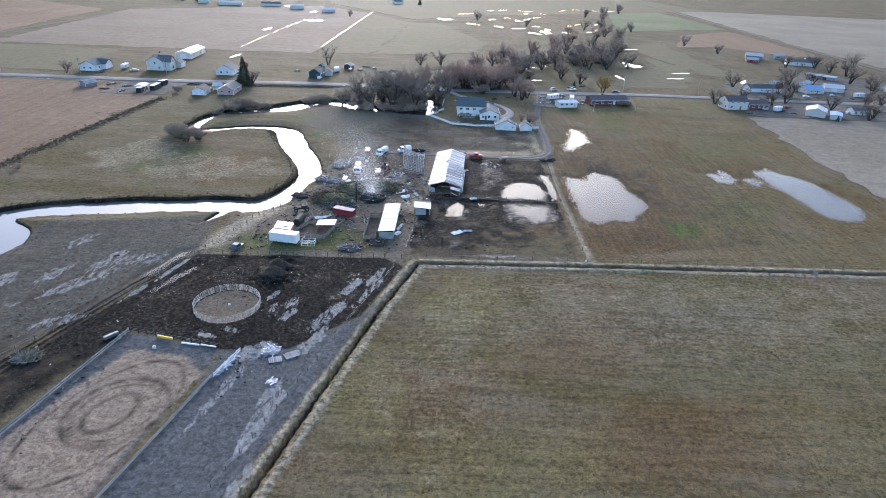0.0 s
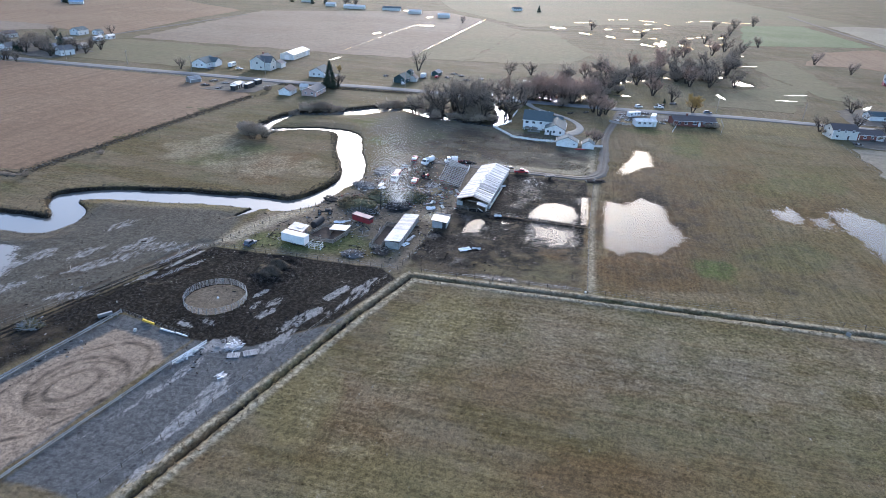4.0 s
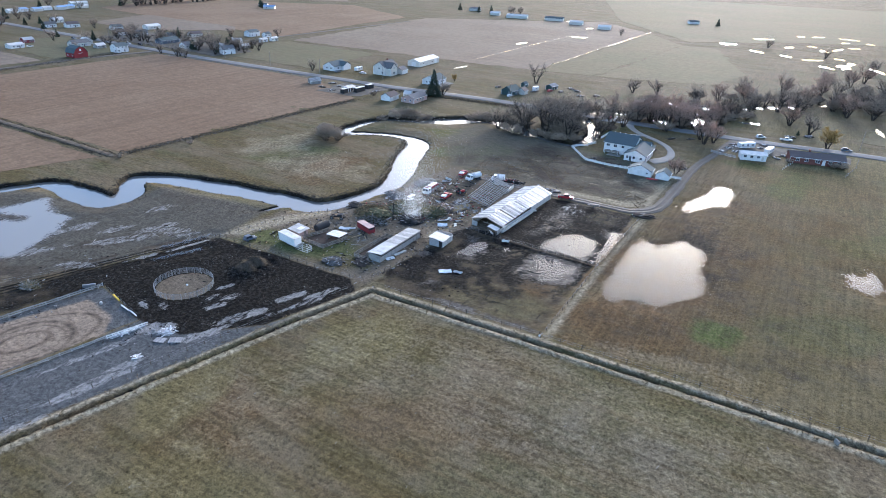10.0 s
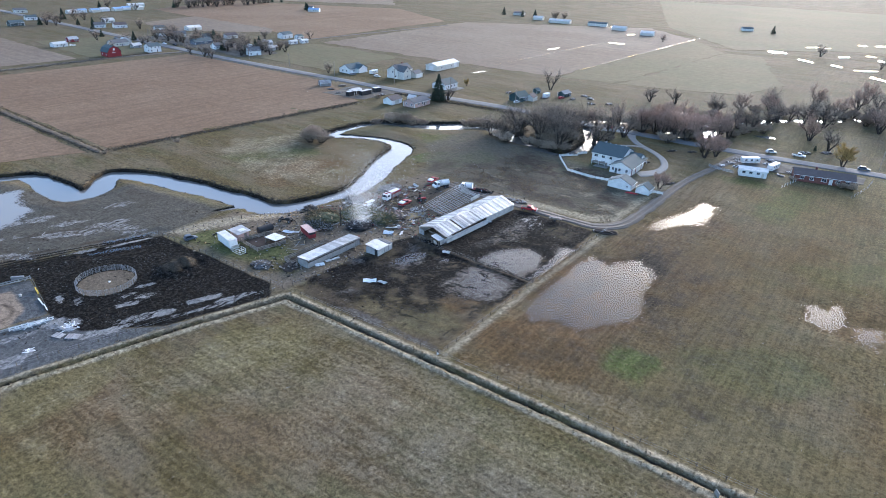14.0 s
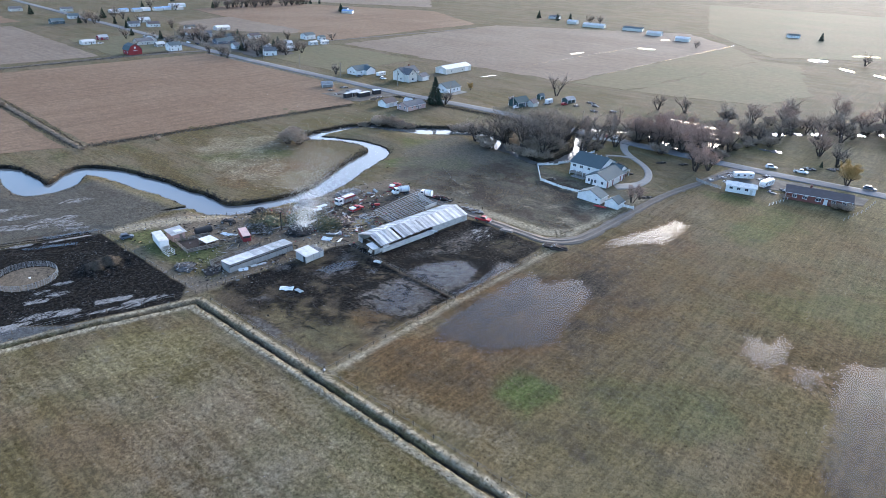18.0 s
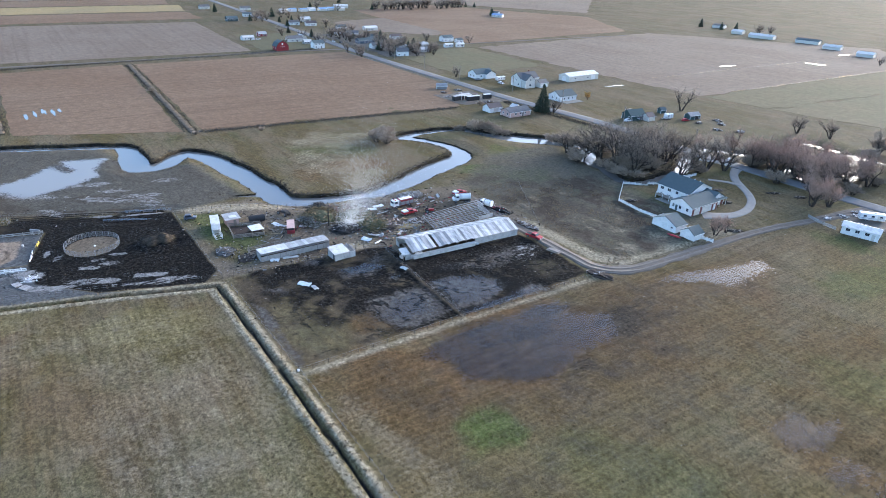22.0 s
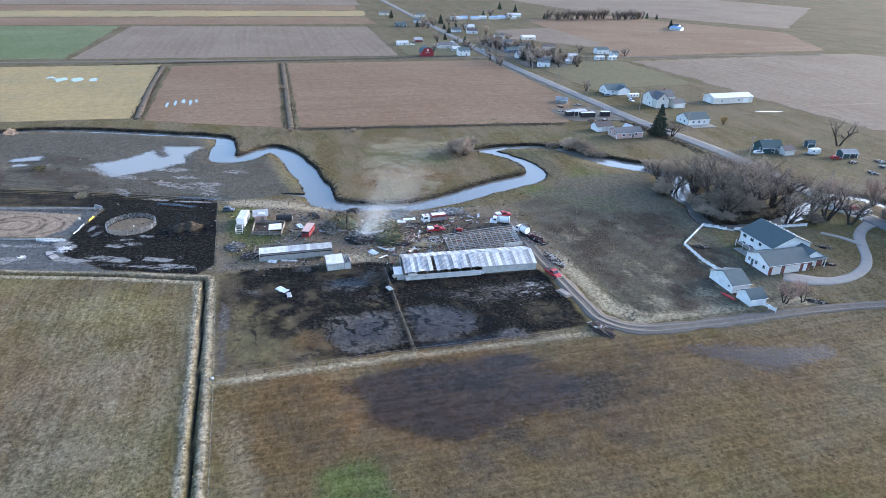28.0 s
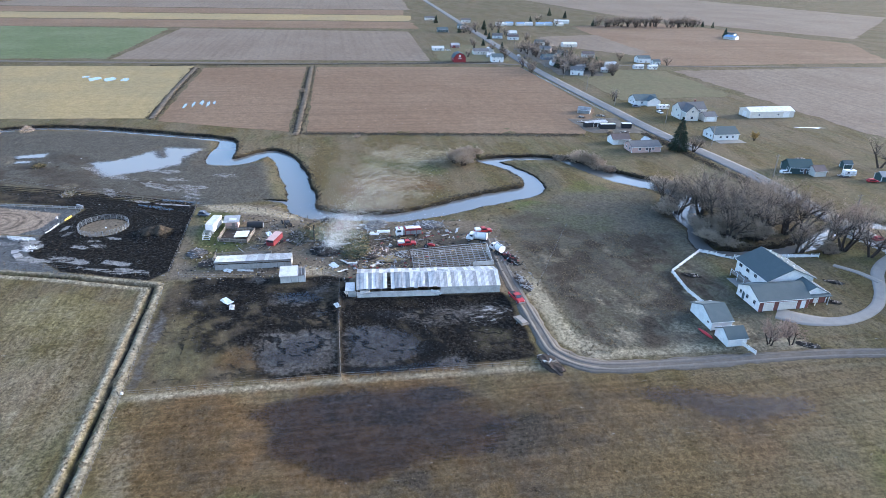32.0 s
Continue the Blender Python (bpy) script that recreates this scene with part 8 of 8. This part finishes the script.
# ---- west hamlet ----
def gambrel_barn(x, y, turn, L, W, label):
    b = thing("red_barn", x, y, turn, label, "barn")
    o = [(-W / 2, -0.3), (W / 2, -0.3), (W / 2, 3.6), (W * 0.32, 6.2), (0, 7.6), (-W * 0.32, 6.2), (-W / 2, 3.6)]
    part("wall", prism(o, -L / 2, L / 2), "redbarn", b)
    top = [(-W / 2 - 0.4, 3.2), (-W * 0.32, 6.2), (0, 7.6), (W * 0.32, 6.2), (W / 2 + 0.4, 3.2), (W / 2 + 0.4, 3.45), (W * 0.33, 6.42), (0, 7.85), (-W * 0.33, 6.42), (-W / 2 - 0.4, 3.45)]
    part("roof", prism(top, -L / 2 - 0.4, L / 2 + 0.4), "slate", b)
    for s in (-1, 1):
        d = part("door", boxed(s * (L / 2 + 0.05), 0, 1.5, 0.1, 3.2, 3.0), "redbarn", b)
        part("door_trim", boxed(s * (L / 2 + 0.09), 0, 3.05, 0.12, 3.5, 0.18), "white", d)
        part("hay_door", boxed(s * (L / 2 + 0.05), 0, 5.2, 0.1, 1.2, 1.4), "white", b)
    window(b, "f", -2.5, 1.8, 0.9, 0.9, L, W), window(b, "f", 2.5, 1.8, 0.9, 0.9, L, W)


gambrel_barn(-374.5, 299.0, 0, 10, 10, "deep red gambrel barn with slate roof and white trim")
for x, y, t, L, W, H, R, wl, rf, l in (
        (-416, 327, 90, 16, 9, 3.2, 2.6, "cream", "shingle", "cream farmhouse with grey gable roof"), (-421, 336, 0, 9, 7, 3.4, 2.4, "tinwhite", "tinwhite", "pale metal garage in the hamlet"),
        (-372.5, 331, 90, 11, 9, 5.0, 2.4, "white", "slate", "two-storey white house with porch and slate roof"), (-441, 292.5, 90, 12, 8, 3.0, 1.2, "white", "tinwhite", "white open-fronted garage with pale roof"),
        (-308.5, 377, 70, 11, 8, 4.2, 2.8, "white", "shingle", "white cottage with steep gable under trees"), (-383, 382, 90, 20, 9, 3.0, 2.2, "blue", "slate", "long blue-grey house with dark roof"),
        (-364, 457, 90, 13, 9, 4.2, 2.2, "white", "slate", "white house with dark roof by a field"), (-352, 463, 90, 7, 6, 3, 1.6, "white", "slate", "small white garage by a field"),
        (-332, 438, 90, 9, 4, 3, 0.8, "white", "tinwhite", "white trailer home by a lane"), (-330, 449, 90, 8, 4, 3, 0.8, "white", "tinwhite", "white trailer home by a lane"),
        (-462, 427, 90, 16, 9, 3.4, 1.6, "cream", "tinwhite", "cream shed with white roof"), (-430, 392, 60, 12, 9, 3.2, 2.4, "cream", "shingle", "cream house among bare trees"),
        (-520, 386, 80, 13, 9, 3.2, 2.4, "white", "brownroof", "white house with brown roof"), (-532, 372, 80, 12, 8, 3.2, 2.4, "white", "shingle", "white house with grey roof"),
        (-589, 322, 90, 14, 9, 3.4, 2.4, "slate", "slate", "dark blue house beside conifers"), (-727, 328, 90, 14, 9, 3.4, 2.4, "cream", "shingle", "pale farmhouse far along the road"),
        (-478, 402, 80, 11, 8, 3.2, 2.2, "white", "slate", "white house with dark roof by the road"), (-395, 420, 80, 12, 8, 3.2, 2.2, "cream", "brownroof", "tan house behind bare trees"),
        (-342, 418, 80, 9, 5, 3.0, 1.4, "tinwhite", "tinwhite", "pale metal shed near a lane")):
    building(x, y, t, L, W, H, R, wl, rf, l, windows=UP if H > 4.1 else WIN[:6], doors=DOOR)
for k in range(7):
    building(-660 - 5 * (k % 2), 408 + 13 * k, 90, 11, 9, 3.2, 1.4, "white" if k % 2 else "cream", "bluemetal" if k % 3 else "tinwhite", "pale farm building with blue or white metal roof", "shed", "farm_shed", group="far farm buildings")
for x, y, t, L, W, H, R, wl, rf, l in ((-352, 376, 90, 11, 8, 3.2, 2.4, "white", "shingle", "white cottage under bare trees"), (-330, 388, 60, 9, 7, 2.8, 1.8, "greywood", "tin", "weathered shed under bare trees"), (-402, 398, 80, 12, 8, 3.2, 2.4, "cream", "slate", "cream house behind the road"), (-446, 386, 80, 12, 8, 3.2, 2.4, "white", "brownroof", "white house with brown roof behind trees"), (-398, 332, 90, 8, 6, 2.6, 1.6, "tin", "tinwhite", "pale metal shed beside the road"), (-460, 312, 90, 9, 7, 2.8, 1.8, "redbarn", "tin", "small red shed in the hamlet"), (-318, 404, 80, 8, 6, 2.6, 1.4, "tinwhite", "tinwhite", "white metal shed behind trees"), (-560, 396, 80, 12, 8, 3.2, 2.2, "cream", "tinwhite", "cream house with pale roof"), (-628, 352, 80, 12, 9, 3.2, 2.2, "white", "slate", "white house far along the road"), (-700, 372, 80, 14, 9, 3.2, 2.2, "cream", "shingle", "far cream house by the road")):
    building(x, y, t, L, W, H, R, wl, rf, l, "shed" if "shed" in l else "house", windows=WIN[:5], doors=DOOR)
for k in range(18):
    heap("scrap_heap", -440 + (k * 29) % 130, 370 + (k * 13) % 36, 30 * k, 1.8, 1.4, 0.7, "earth", "low heap of yard clutter", 14, ("tinwhite", "charwood", "tin", "greywood"), 290 + k, "debris heap", 1.4)
building(-690, 500, 80, 22, 10, 3.6, 1.6, "cream", "tinwhite", "long pale shed far off", "shed", "farm_shed")
# far farmstead north-west over the fields
for x, y, L, rf in ((-250, 790, 30, "tinwhite"), (-205, 800, 26, "slate"), (-285, 800, 14, "tinwhite"), (-170, 780, 18, "tinwhite"), (-330, 830, 16, "shingle"), (-130, 760, 16, "tinwhite")):
    building(x, y, 10, L, 10, 3.4, 1.8, "cream", rf, "long pale farm shed on a far farmstead", "shed", "farm_shed", group="far farm buildings")
for x, y, L, wl, rf in ((-520, 640, 16, "cream", "bluemetal"), (-545, 655, 12, "white", "slate"), (-60, 905, 14, "white", "slate")):
    building(x, y, 30, L, 9, 3.2, 1.8, wl, rf, "far farmhouse with metal roof", windows=WIN[:3])
for x, y, t, p, l in ((-437, 301, 90, "white", "white car beside a garage"), (-452, 345, 0, "steel", "grey car by the hamlet road"), (-400, 358, 0, "white", "white car on the hamlet road verge"), (-388, 360, 0, "black", "dark car on the hamlet road verge"), (-350, 405, 40, "white", "white van in a yard"), (-340, 400, 80, "white", "white trailer car in a yard"), (-360, 430, 10, "white", "white van in a yard"), (-6.5, 364.5, 100, "redbarn", "dark red vehicle parked by the trees"), (-2.8, 366.5, 100, "white", "white vehicle parked by the trees")):
    car(x, y, t, p, l)

# ---- utility poles along the road ----
for i, x in enumerate((-430, -385, -340, -295, -250, -205, -160, -115, -69, -25, 20, 110, 155, 200)):
    p = thing("utility_pole", x, 371.5 if -180 < x < 60 else 362.0 if x < 0 else 379.0, 0, "tall weathered wooden utility pole by the road", "pole", "roadside utility poles")
    bar("shaft", p, (0, 0, -0.3), (0, 0, 9.5), 0.28, "wood")
    bar("cross_arm", p, (0, -1.1, 8.8), (0, 1.1, 8.8), 0.12, "wood")
    for s in (-1, 0.3, 1):
        bar("insulator", p, (0, s, 8.85), (0, s, 9.1), 0.08, "steel")

# ---- trees ----
rnd = random.Random(17)
WIL, RED = "tall bare willow with a dense grey-brown crown", "bare tree with a reddish-brown haze of twigs"
for x, y, s in ((-41, 326, 1.0), (-35, 319, 1.05), (-30, 327, 1.15), (-24, 317, 1.1), (-20, 328, 1.2), (-13, 316, 1.0), (-12, 327, 1.15), (-33, 337, 1.0), (-24, 338, 1.1), (-15, 337, 1.05), (-39, 313, 0.85), (-3, 333, 0.95), (-1, 347, 1.0), (-9, 349, 0.9), (-28, 346, 0.9), (-48, 312, 0.75), (-50, 324, 0.7), (4, 352, 0.8), (-18, 346, 0.95)):
    bare_tree("willow", x, y, s * 1.18, rnd.uniform(0, 360), WIL, "willow thicket by the creek")
for k in range(8):
    a, r = rnd.uniform(0, 6.28), rnd.random() ** 0.5
    bare_tree("bush", -23 + 17 * r * math.cos(a), 327 + 13 * r * math.sin(a), rnd.uniform(1.0, 1.9), rnd.uniform(0, 360), "bare grey-violet willow shrub in the thicket", "thicket undergrowth")
for x, y in ((-44, 312), (-36, 306.5), (-20, 311.5), (-14, 309.5), (-27, 314), (0.5, 340), (-42, 331), (-8, 312), (-17, 320), (-30, 333)):
    bare_tree("bush", x, y, rnd.uniform(0.9, 1.4), rnd.uniform(0, 360), "bare grey willow shrub on the creek bank", "creekside shrubs")
for x, y, s in ((2, 372, 0.9), (8, 367, 1.0), (13, 371, 1.05), (18, 367, 1.0), (24, 370, 1.1), (30, 367, 1.0), (35, 373, 1.0), (12, 391, 1.0), (22, 392, 1.05), (30, 386, 1.0), (40, 380, 0.95), (40, 392, 1.0), (45, 345, 0.95), (48.5, 350, 0.85), (42, 352, 0.8), (-8, 375, 0.9), (-18, 366, 0.8)):
    bare_tree("redtree", x, y, s, rnd.uniform(0, 360), RED, "roadside tree row")
for k in range(22):
    bare_tree("bush", 2 + 46 * rnd.random(), rnd.choice((369, 372, 376, 388, 391)) + rnd.uniform(-2, 2), rnd.uniform(0.7, 1.3), rnd.uniform(0, 360), "bare brown undergrowth shrub beside the road", "roadside undergrowth")
for x, y, s in ((5, 376, 0.9), (16, 375, 0.95), (27, 375, 1.0), (33, 379, 0.9), (18, 384, 0.9), (8, 393, 0.9), (36, 388, 0.95), (45, 386, 0.9)):
    bare_tree("redtree", x, y, s, rnd.uniform(0, 360), RED, "roadside tree row")
for x, y, s in ((50, 408, 1.0), (58, 440, 1.1), (47, 478, 1.0), (62, 455, 0.9), (80, 445, 1.25), (70, 470, 0.9), (25, 440, 0.9), (0, 445, 0.8), (-14, 440, 0.8), (98, 478, 1.0), (104, 462, 1.1), (112, 486, 1.2), (120, 470, 1.1), (128, 488, 1.1), (110, 500, 1.0), (138, 510, 1.2), (126, 512, 1.0), (145, 535, 1.0), (152, 560, 1.1), (118, 455, 0.9), (135, 462, 1.0), (100, 520, 0.9),
                (160, 590, 1.0), (175, 640, 1.0), (125, 640, 0.9), (90, 700, 0.8), (150, 690, 0.9), (40, 740, 0.9), (200, 690, 0.9), (210, 860, 1.0), (240, 900, 1.1), (180, 830, 0.9)):
    bare_tree("willow", x, y, s, rnd.uniform(0, 360), WIL, "trees along the far creek")
for x, y, s in ((93, 535, 1.1), (117, 584, 1.1), (144, 608, 1.1), (51, 456, 1.0), (69, 492, 1.1), (78, 411, 1.0), (105, 452, 1.1), (140, 513, 1.1), (88, 398, 0.9), (44, 410, 1.0), (70, 442, 1.1), (56, 425, 0.9), (90, 505, 1.1), (84, 480, 1.0), (128, 545, 1.0), (108, 560, 1.0), (160, 640, 1.1), (36, 450, 0.9), (170, 700, 1.0), (190, 780, 1.0)):
    bare_tree("redtree" if int(x) % 3 == 0 else "willow", x, y, s, rnd.uniform(0, 360), "tall bare tree in the belt along the far creek", "trees along the far creek")
for k in range(42):
    s = k / 42
    bare_tree("bush", 20 + 125 * s + rnd.gauss(0, 13), 412 + 120 * s + rnd.gauss(0, 20), rnd.uniform(0.8, 1.7), rnd.uniform(0, 360), "bare brown willow shrub along the far creek", "shrubs along the far creek")
for x, y, s in ((235, 426, 1.0), (295, 483, 1.0), (330, 512, 1.0), (286, 416, 1.0), (294, 503, 1.0), (211, 392, 0.8), (190, 357, 0.8), (157, 356, 0.7), (202, 365, 0.8), (248, 363, 0.9), (270, 500, 0.9), (240, 560, 0.8), (225, 600, 0.9), (312, 360, 1.0), (306, 350, 0.9), (275, 365, 0.8), (236, 336, 0.8)):
    bare_tree("willow", x, y, s, rnd.uniform(0, 360), "bare tree standing among far houses", "trees among far houses")
for x, y, s in ((42.5, 291, 0.9), (43.2, 296, 0.8), (39.5, 297.5, 0.6)):
    bare_tree("sapling", x, y, s, rnd.uniform(0, 360), "slender bare tree with reddish twigs by a shed", "young trees by the sheds")
bare_tree("gold", 96.5, 373.5, 1.1, 40, "golden-yellow weeping willow by the road"), bare_tree("gold", -121, 398, 0.5, 10, "small golden willow on a lawn")
bare_tree("dead", -75, 427, 1.2, 70, "large gnarled bare tree in a yard"), bare_tree("willow", -106.3, 357.2, 0.7, 30, "bare tree beside a tall conifer"), bare_tree("willow", -215, 366, 0.6, 80, "small bare tree by the road")
for x, y, s in ((-98, 247, 1.5), (-102, 244, 1.4), (-107, 249, 1.5), (-111, 254, 1.2), (-96, 301, 1.7), (-91, 304, 1.4), (-100, 298, 1.5), (-86, 307, 1.0), (-66, 321, 1.3), (-61, 325, 1.4), (-105, 292, 0.9), (-60, 324, 0.8), (-145, 205, 0.5), (-152, 176, 0.5), (-255, 176, 0.7), (-160, 40, 1.4), (-168, 30, 1.1), (100, 340, 0.7), (82, 338, 0.5), (103, 341, 0.8), (158, 350, 1.0), (172, 357, 1.0), (186, 358, 1.1), (182, 348, 0.9), (-138, 330, 0.7)):
    bare_tree("bush", x, y, s, rnd.uniform(0, 360), "bare brown shrub with many thin stems", "scattered shrubs")
for k in range(26):
    bare_tree("willow", -656 + rnd.gauss(0, 6) + 10 * (k / 26), 536 + 140 * k / 26 + rnd.gauss(0, 3), rnd.uniform(0.8, 1.25), rnd.uniform(0, 360), "bare tree in a far shelter belt", "far shelter belt")
for k in range(24):
    bare_tree("willow", rnd.uniform(-445, -300), rnd.choice((348, 376, 388, 402)) + rnd.uniform(-5, 5), rnd.uniform(0.5, 0.9), rnd.uniform(0, 360), "bare tree standing among far houses", "trees among far houses")
for x, y in ((-415, 385), (-398, 405), (-362, 384), (-352, 400), (-318, 376), (-436, 352), (-470, 342), (-520, 360), (-655, 530), (-640, 690), (-648, 680), (-700, 460), (-560, 366)):
    conifer(x, y, rnd.uniform(0.5, 0.8), rnd.uniform(0, 360), "dark green conifer beside far buildings", 1, "far conifers")
conifer(-108.9, 350.8, 1.05, 0, "tall dense dark green conifer by the road")
for x, y, s in ((-685, 330, 0.9), (-612, 376, 1.0), (-581, 340, 0.7), (-340, 372, 0.7), (-347, 376, 0.6), (-331, 401, 0.9), (-326, 393, 0.8), (-420, 402, 0.7), (-560, 380, 0.6), (-300, 818, 0.9), (-315, 812, 0.8), (-345, 815, 0.9), (-540, 645, 0.9), (-532, 640, 0.8), (-800, 520, 1.0), (-760, 530, 0.9), (-30, 900, 0.8), (83, 392, 0.25), (210, 325, 0.3)):
    conifer(x, y, s, rnd.uniform(0, 360), "dark green conifer beside far buildings", 1, "far conifers")
for x, y, s in ((-398, 312, 0.6), (-388, 342, 0.6), (-405, 345, 0.7), (-430, 340, 0.7), (-455, 330, 0.8), (-440, 375, 0.9), (-428, 368, 0.8), (-402, 390, 0.9), (-390, 398, 0.8), (-376, 396, 0.8), (-366, 410, 0.7), (-345, 392, 0.9), (-335, 372, 0.8), (-312, 368, 0.8), (-300, 386, 0.7), (-322, 396, 0.8), (-500, 395, 0.8), (-545, 385, 0.8), (-590, 350, 0.9), (-585, 360, 0.8), (-640, 400, 0.8), (-655, 480, 0.8), (-700, 470, 0.9), (-413, 370, 0.9), (-405, 376, 0.8), (-420, 378, 0.8), (-395, 372, 0.7), (-335, 385, 0.8), (-325, 380, 0.8), (-318, 386, 0.7), (-350, 388, 0.7), (-578, 345, 0.8), (-570, 350, 0.7), (-604, 384, 0.8), (-596, 390, 0.8), (-620, 366, 0.7), (-665, 542, 1.1), (-666, 566, 1.0), (-660, 590, 1.0), (-655, 610, 1.0), (-650, 640, 1.0), (-645, 665, 1.0), (-345, 470, 0.6), (-372, 440, 0.7), (-450, 400, 0.7), (-270, 815, 1.0), (-260, 822, 0.9), (-100, 720, 0.6),
                (190, 410, 0.9), (215, 385, 0.9), (222, 352, 0.8), (230, 330, 0.8), (180, 372, 0.7), (250, 425, 0.9), (262, 370, 0.9), (275, 400, 1.0), (285, 440, 1.0), (300, 470, 1.1), (240, 440, 0.8), (310, 400, 1.0), (320, 440, 1.0), (225, 415, 0.8), (255, 345, 0.8), (275, 350, 0.9), (295, 365, 1.0)):
    bare_tree("willow", x, y, s, rnd.uniform(0, 360), "bare tree standing among far houses", "trees among far houses")

# ---- dead scrub along the creek banks, tussocks on the pastures, smoke ----
rng = np.random.RandomState(23)


def tufts(name, xs, ys, tall, wide, mat, label, category, blades=3):
    """Little upright tufts of dead grass, as many thin blades."""
    zs = np.array([height(x, y) for x, y in zip(xs, ys)]) - 0.03
    tri = []
    for k in range(blades):
        base = np.stack([xs + rng.normal(0, wide, len(xs)), ys + rng.normal(0, wide, len(xs)), zs], 1)
        d = np.stack([rng.normal(0, 0.5, len(xs)), rng.normal(0, 0.5, len(xs)), np.ones(len(xs))], 1)
        tri.append(twig_triangles(base, d, tall * rng.uniform(0.5, 1.2, len(xs)), wide * rng.uniform(0.5, 1.1, len(xs)), rng))
    return tagged(new(name, triangles(name, np.concatenate(tri), mat)), label, category, kind="stuff")


bank_x, bank_y = [], []
for c in (creeks[0], creeks[1]):
    d = np.gradient(c[:, :2], axis=0)
    d /= np.hypot(d[:, 0], d[:, 1])[:, None] + 1e-9
    for k in range(8):
        s = np.where(rng.rand(len(c)) < 0.12, -1, 1)
        off = s * (c[:, 2] / 2 + np.abs(rng.normal(0.9, 0.45, len(c))))
        bank_x.append(c[:, 0] - d[:, 1] * off + rng.normal(0, 0.9, len(c)))
        bank_y.append(c[:, 1] + d[:, 0] * off + rng.normal(0, 0.9, len(c)))
tufts("bank_scrub", np.concatenate(bank_x), np.concatenate(bank_y), 0.45, 0.2, "reed", "dark dead scrub along the creek banks", "scrub", 4)


def scatter(n, lo, hi, keep):
    x, y = rng.uniform(lo[0], hi[0], n), rng.uniform(lo[1], hi[1], n)
    k = keep(x, y) & (fbm(x, y, 7.0) > rng.uniform(-0.9, 0.3, n))
    return x[k], y[k]


x, y = scatter(6500, (-30, 243), (44, 292), lambda a, b: (fbm(a, b, 11.0, 3) > 0.02) & (a > -44 + 0.3 * (b - 243) + rng.normal(0, 4, len(a))) & ((a < 0) | (b < 284)))
tufts("grass_tussocks", x, y, 0.30, 0.15, "tussock", "pale tussocks of dead pasture grass", "grass", 4)
x, y = scatter(34000, (43, 152), (150, 330), lambda a, b: (area_distance(a, b, [(47, 222), (62, 226), (67, 213), (70, 190), (61, 178), (47, 176), (43.5, 187)]) > 1))
tufts("field_grass", x, y, 0.14, 0.10, "drygrass", "short dead grass tufts of the east field", "grass", 3)
x, y = scatter(30000, (-28, 40), (150, 143), lambda a, b: a > -5 - (145 - b) * 0.31 + 4)
tufts("field_grass", x, y, 0.12, 0.09, "drygrass", "short dead grass tufts of the south field", "grass", 3)
d_pts = np.concatenate([spline([(*p, 0) for p in DITCH_W], 0.12)[:, :2], spline([(*p, 0) for p in DITCH_E], 0.12)[:, :2]])
x, y = d_pts[:, 0] + rng.normal(0, 1.3, len(d_pts)), d_pts[:, 1] + rng.normal(0, 1.3, len(d_pts))
k = np.minimum(line_distance(x, y, DITCH_W), line_distance(x, y, DITCH_E)) > 0.75
tufts("ditch_grass", x[k], y[k], 0.32, 0.14, "tussock", "tall straw-coloured dead grass along the ditches", "grass", 4)
x, y = scatter(14000, (-165, 40), (-64, 172), lambda a, b: area_distance(a, b, [(-170, 30), (-165, 105), (-150, 132), (-116, 142), (-112, 166), (-66, 170), (-66, 147), (-86, 98), (-105, 40)]) < -2)
tufts("meadow_grass", x, y, 0.16, 0.12, "reed", "dark trampled grass of the wet meadow", "grass", 3)
x, y = scatter(14000, (-145, 185), (-52, 262), lambda a, b: area_distance(a, b, [(-140, 182), (-90, 187), (-62, 194), (-54, 212), (-60, 235), (-68, 258), (-92, 256), (-110, 250), (-138, 240)]) < 0)
tufts("meadow_grass", x, y, 0.14, 0.10, "drygrass", "short dead grass of the meadow inside the bend", "grass", 3)

n = 240000
t = rng.rand(n) ** 1.45
drift = np.stack([-22.0 - 4.0 * t - 6 * t * t, 191.5 + 9 * t + 10 * t * t, 0.8 + 18 * t], 1)
spread = 1.9 + 7.5 * t
pts = drift + rng.normal(0, 1, (n, 3)) * np.stack([spread, spread, spread * 0.8 + 0.4], 1) * (0.75 + 0.5 * fbm(t * 40, t * 13, 4.0, 2)[:, None])
pts[:, 2] = np.maximum(pts[:, 2], 0.4)
e = rng.normal(0, 1, (n, 3, 3))
e /= np.linalg.norm(e, axis=2)[:, :, None]
tagged(new("smoke", triangles("smoke", pts[:, None, :] + e * 0.030, "smoke")), "thin pale smoke rising from the burnt pile", "smoke", kind="stuff")

hedge = np.concatenate([np.stack([np.linspace(-352, -156, 700), np.linspace(180, 176, 700)], 1), np.stack([np.linspace(-352, -192, 500), np.linspace(95, 101, 500)], 1), np.stack([np.linspace(-156, -140, 400), np.linspace(180, 315, 400)], 1),
                        np.stack([np.linspace(-365, -366, 700), np.linspace(60, 330, 700)], 1), np.stack([np.linspace(-140, -60, 300), np.linspace(349, 357, 300)], 1)])
hedge = np.repeat(hedge, 3, 0) + rng.normal(0, 1.6, (len(hedge) * 3, 2))
tufts("hedge_grass", hedge[:, 0], hedge[:, 1], 0.5, 0.28, "reed", "rank dead grass along field edges", "grass", 3)
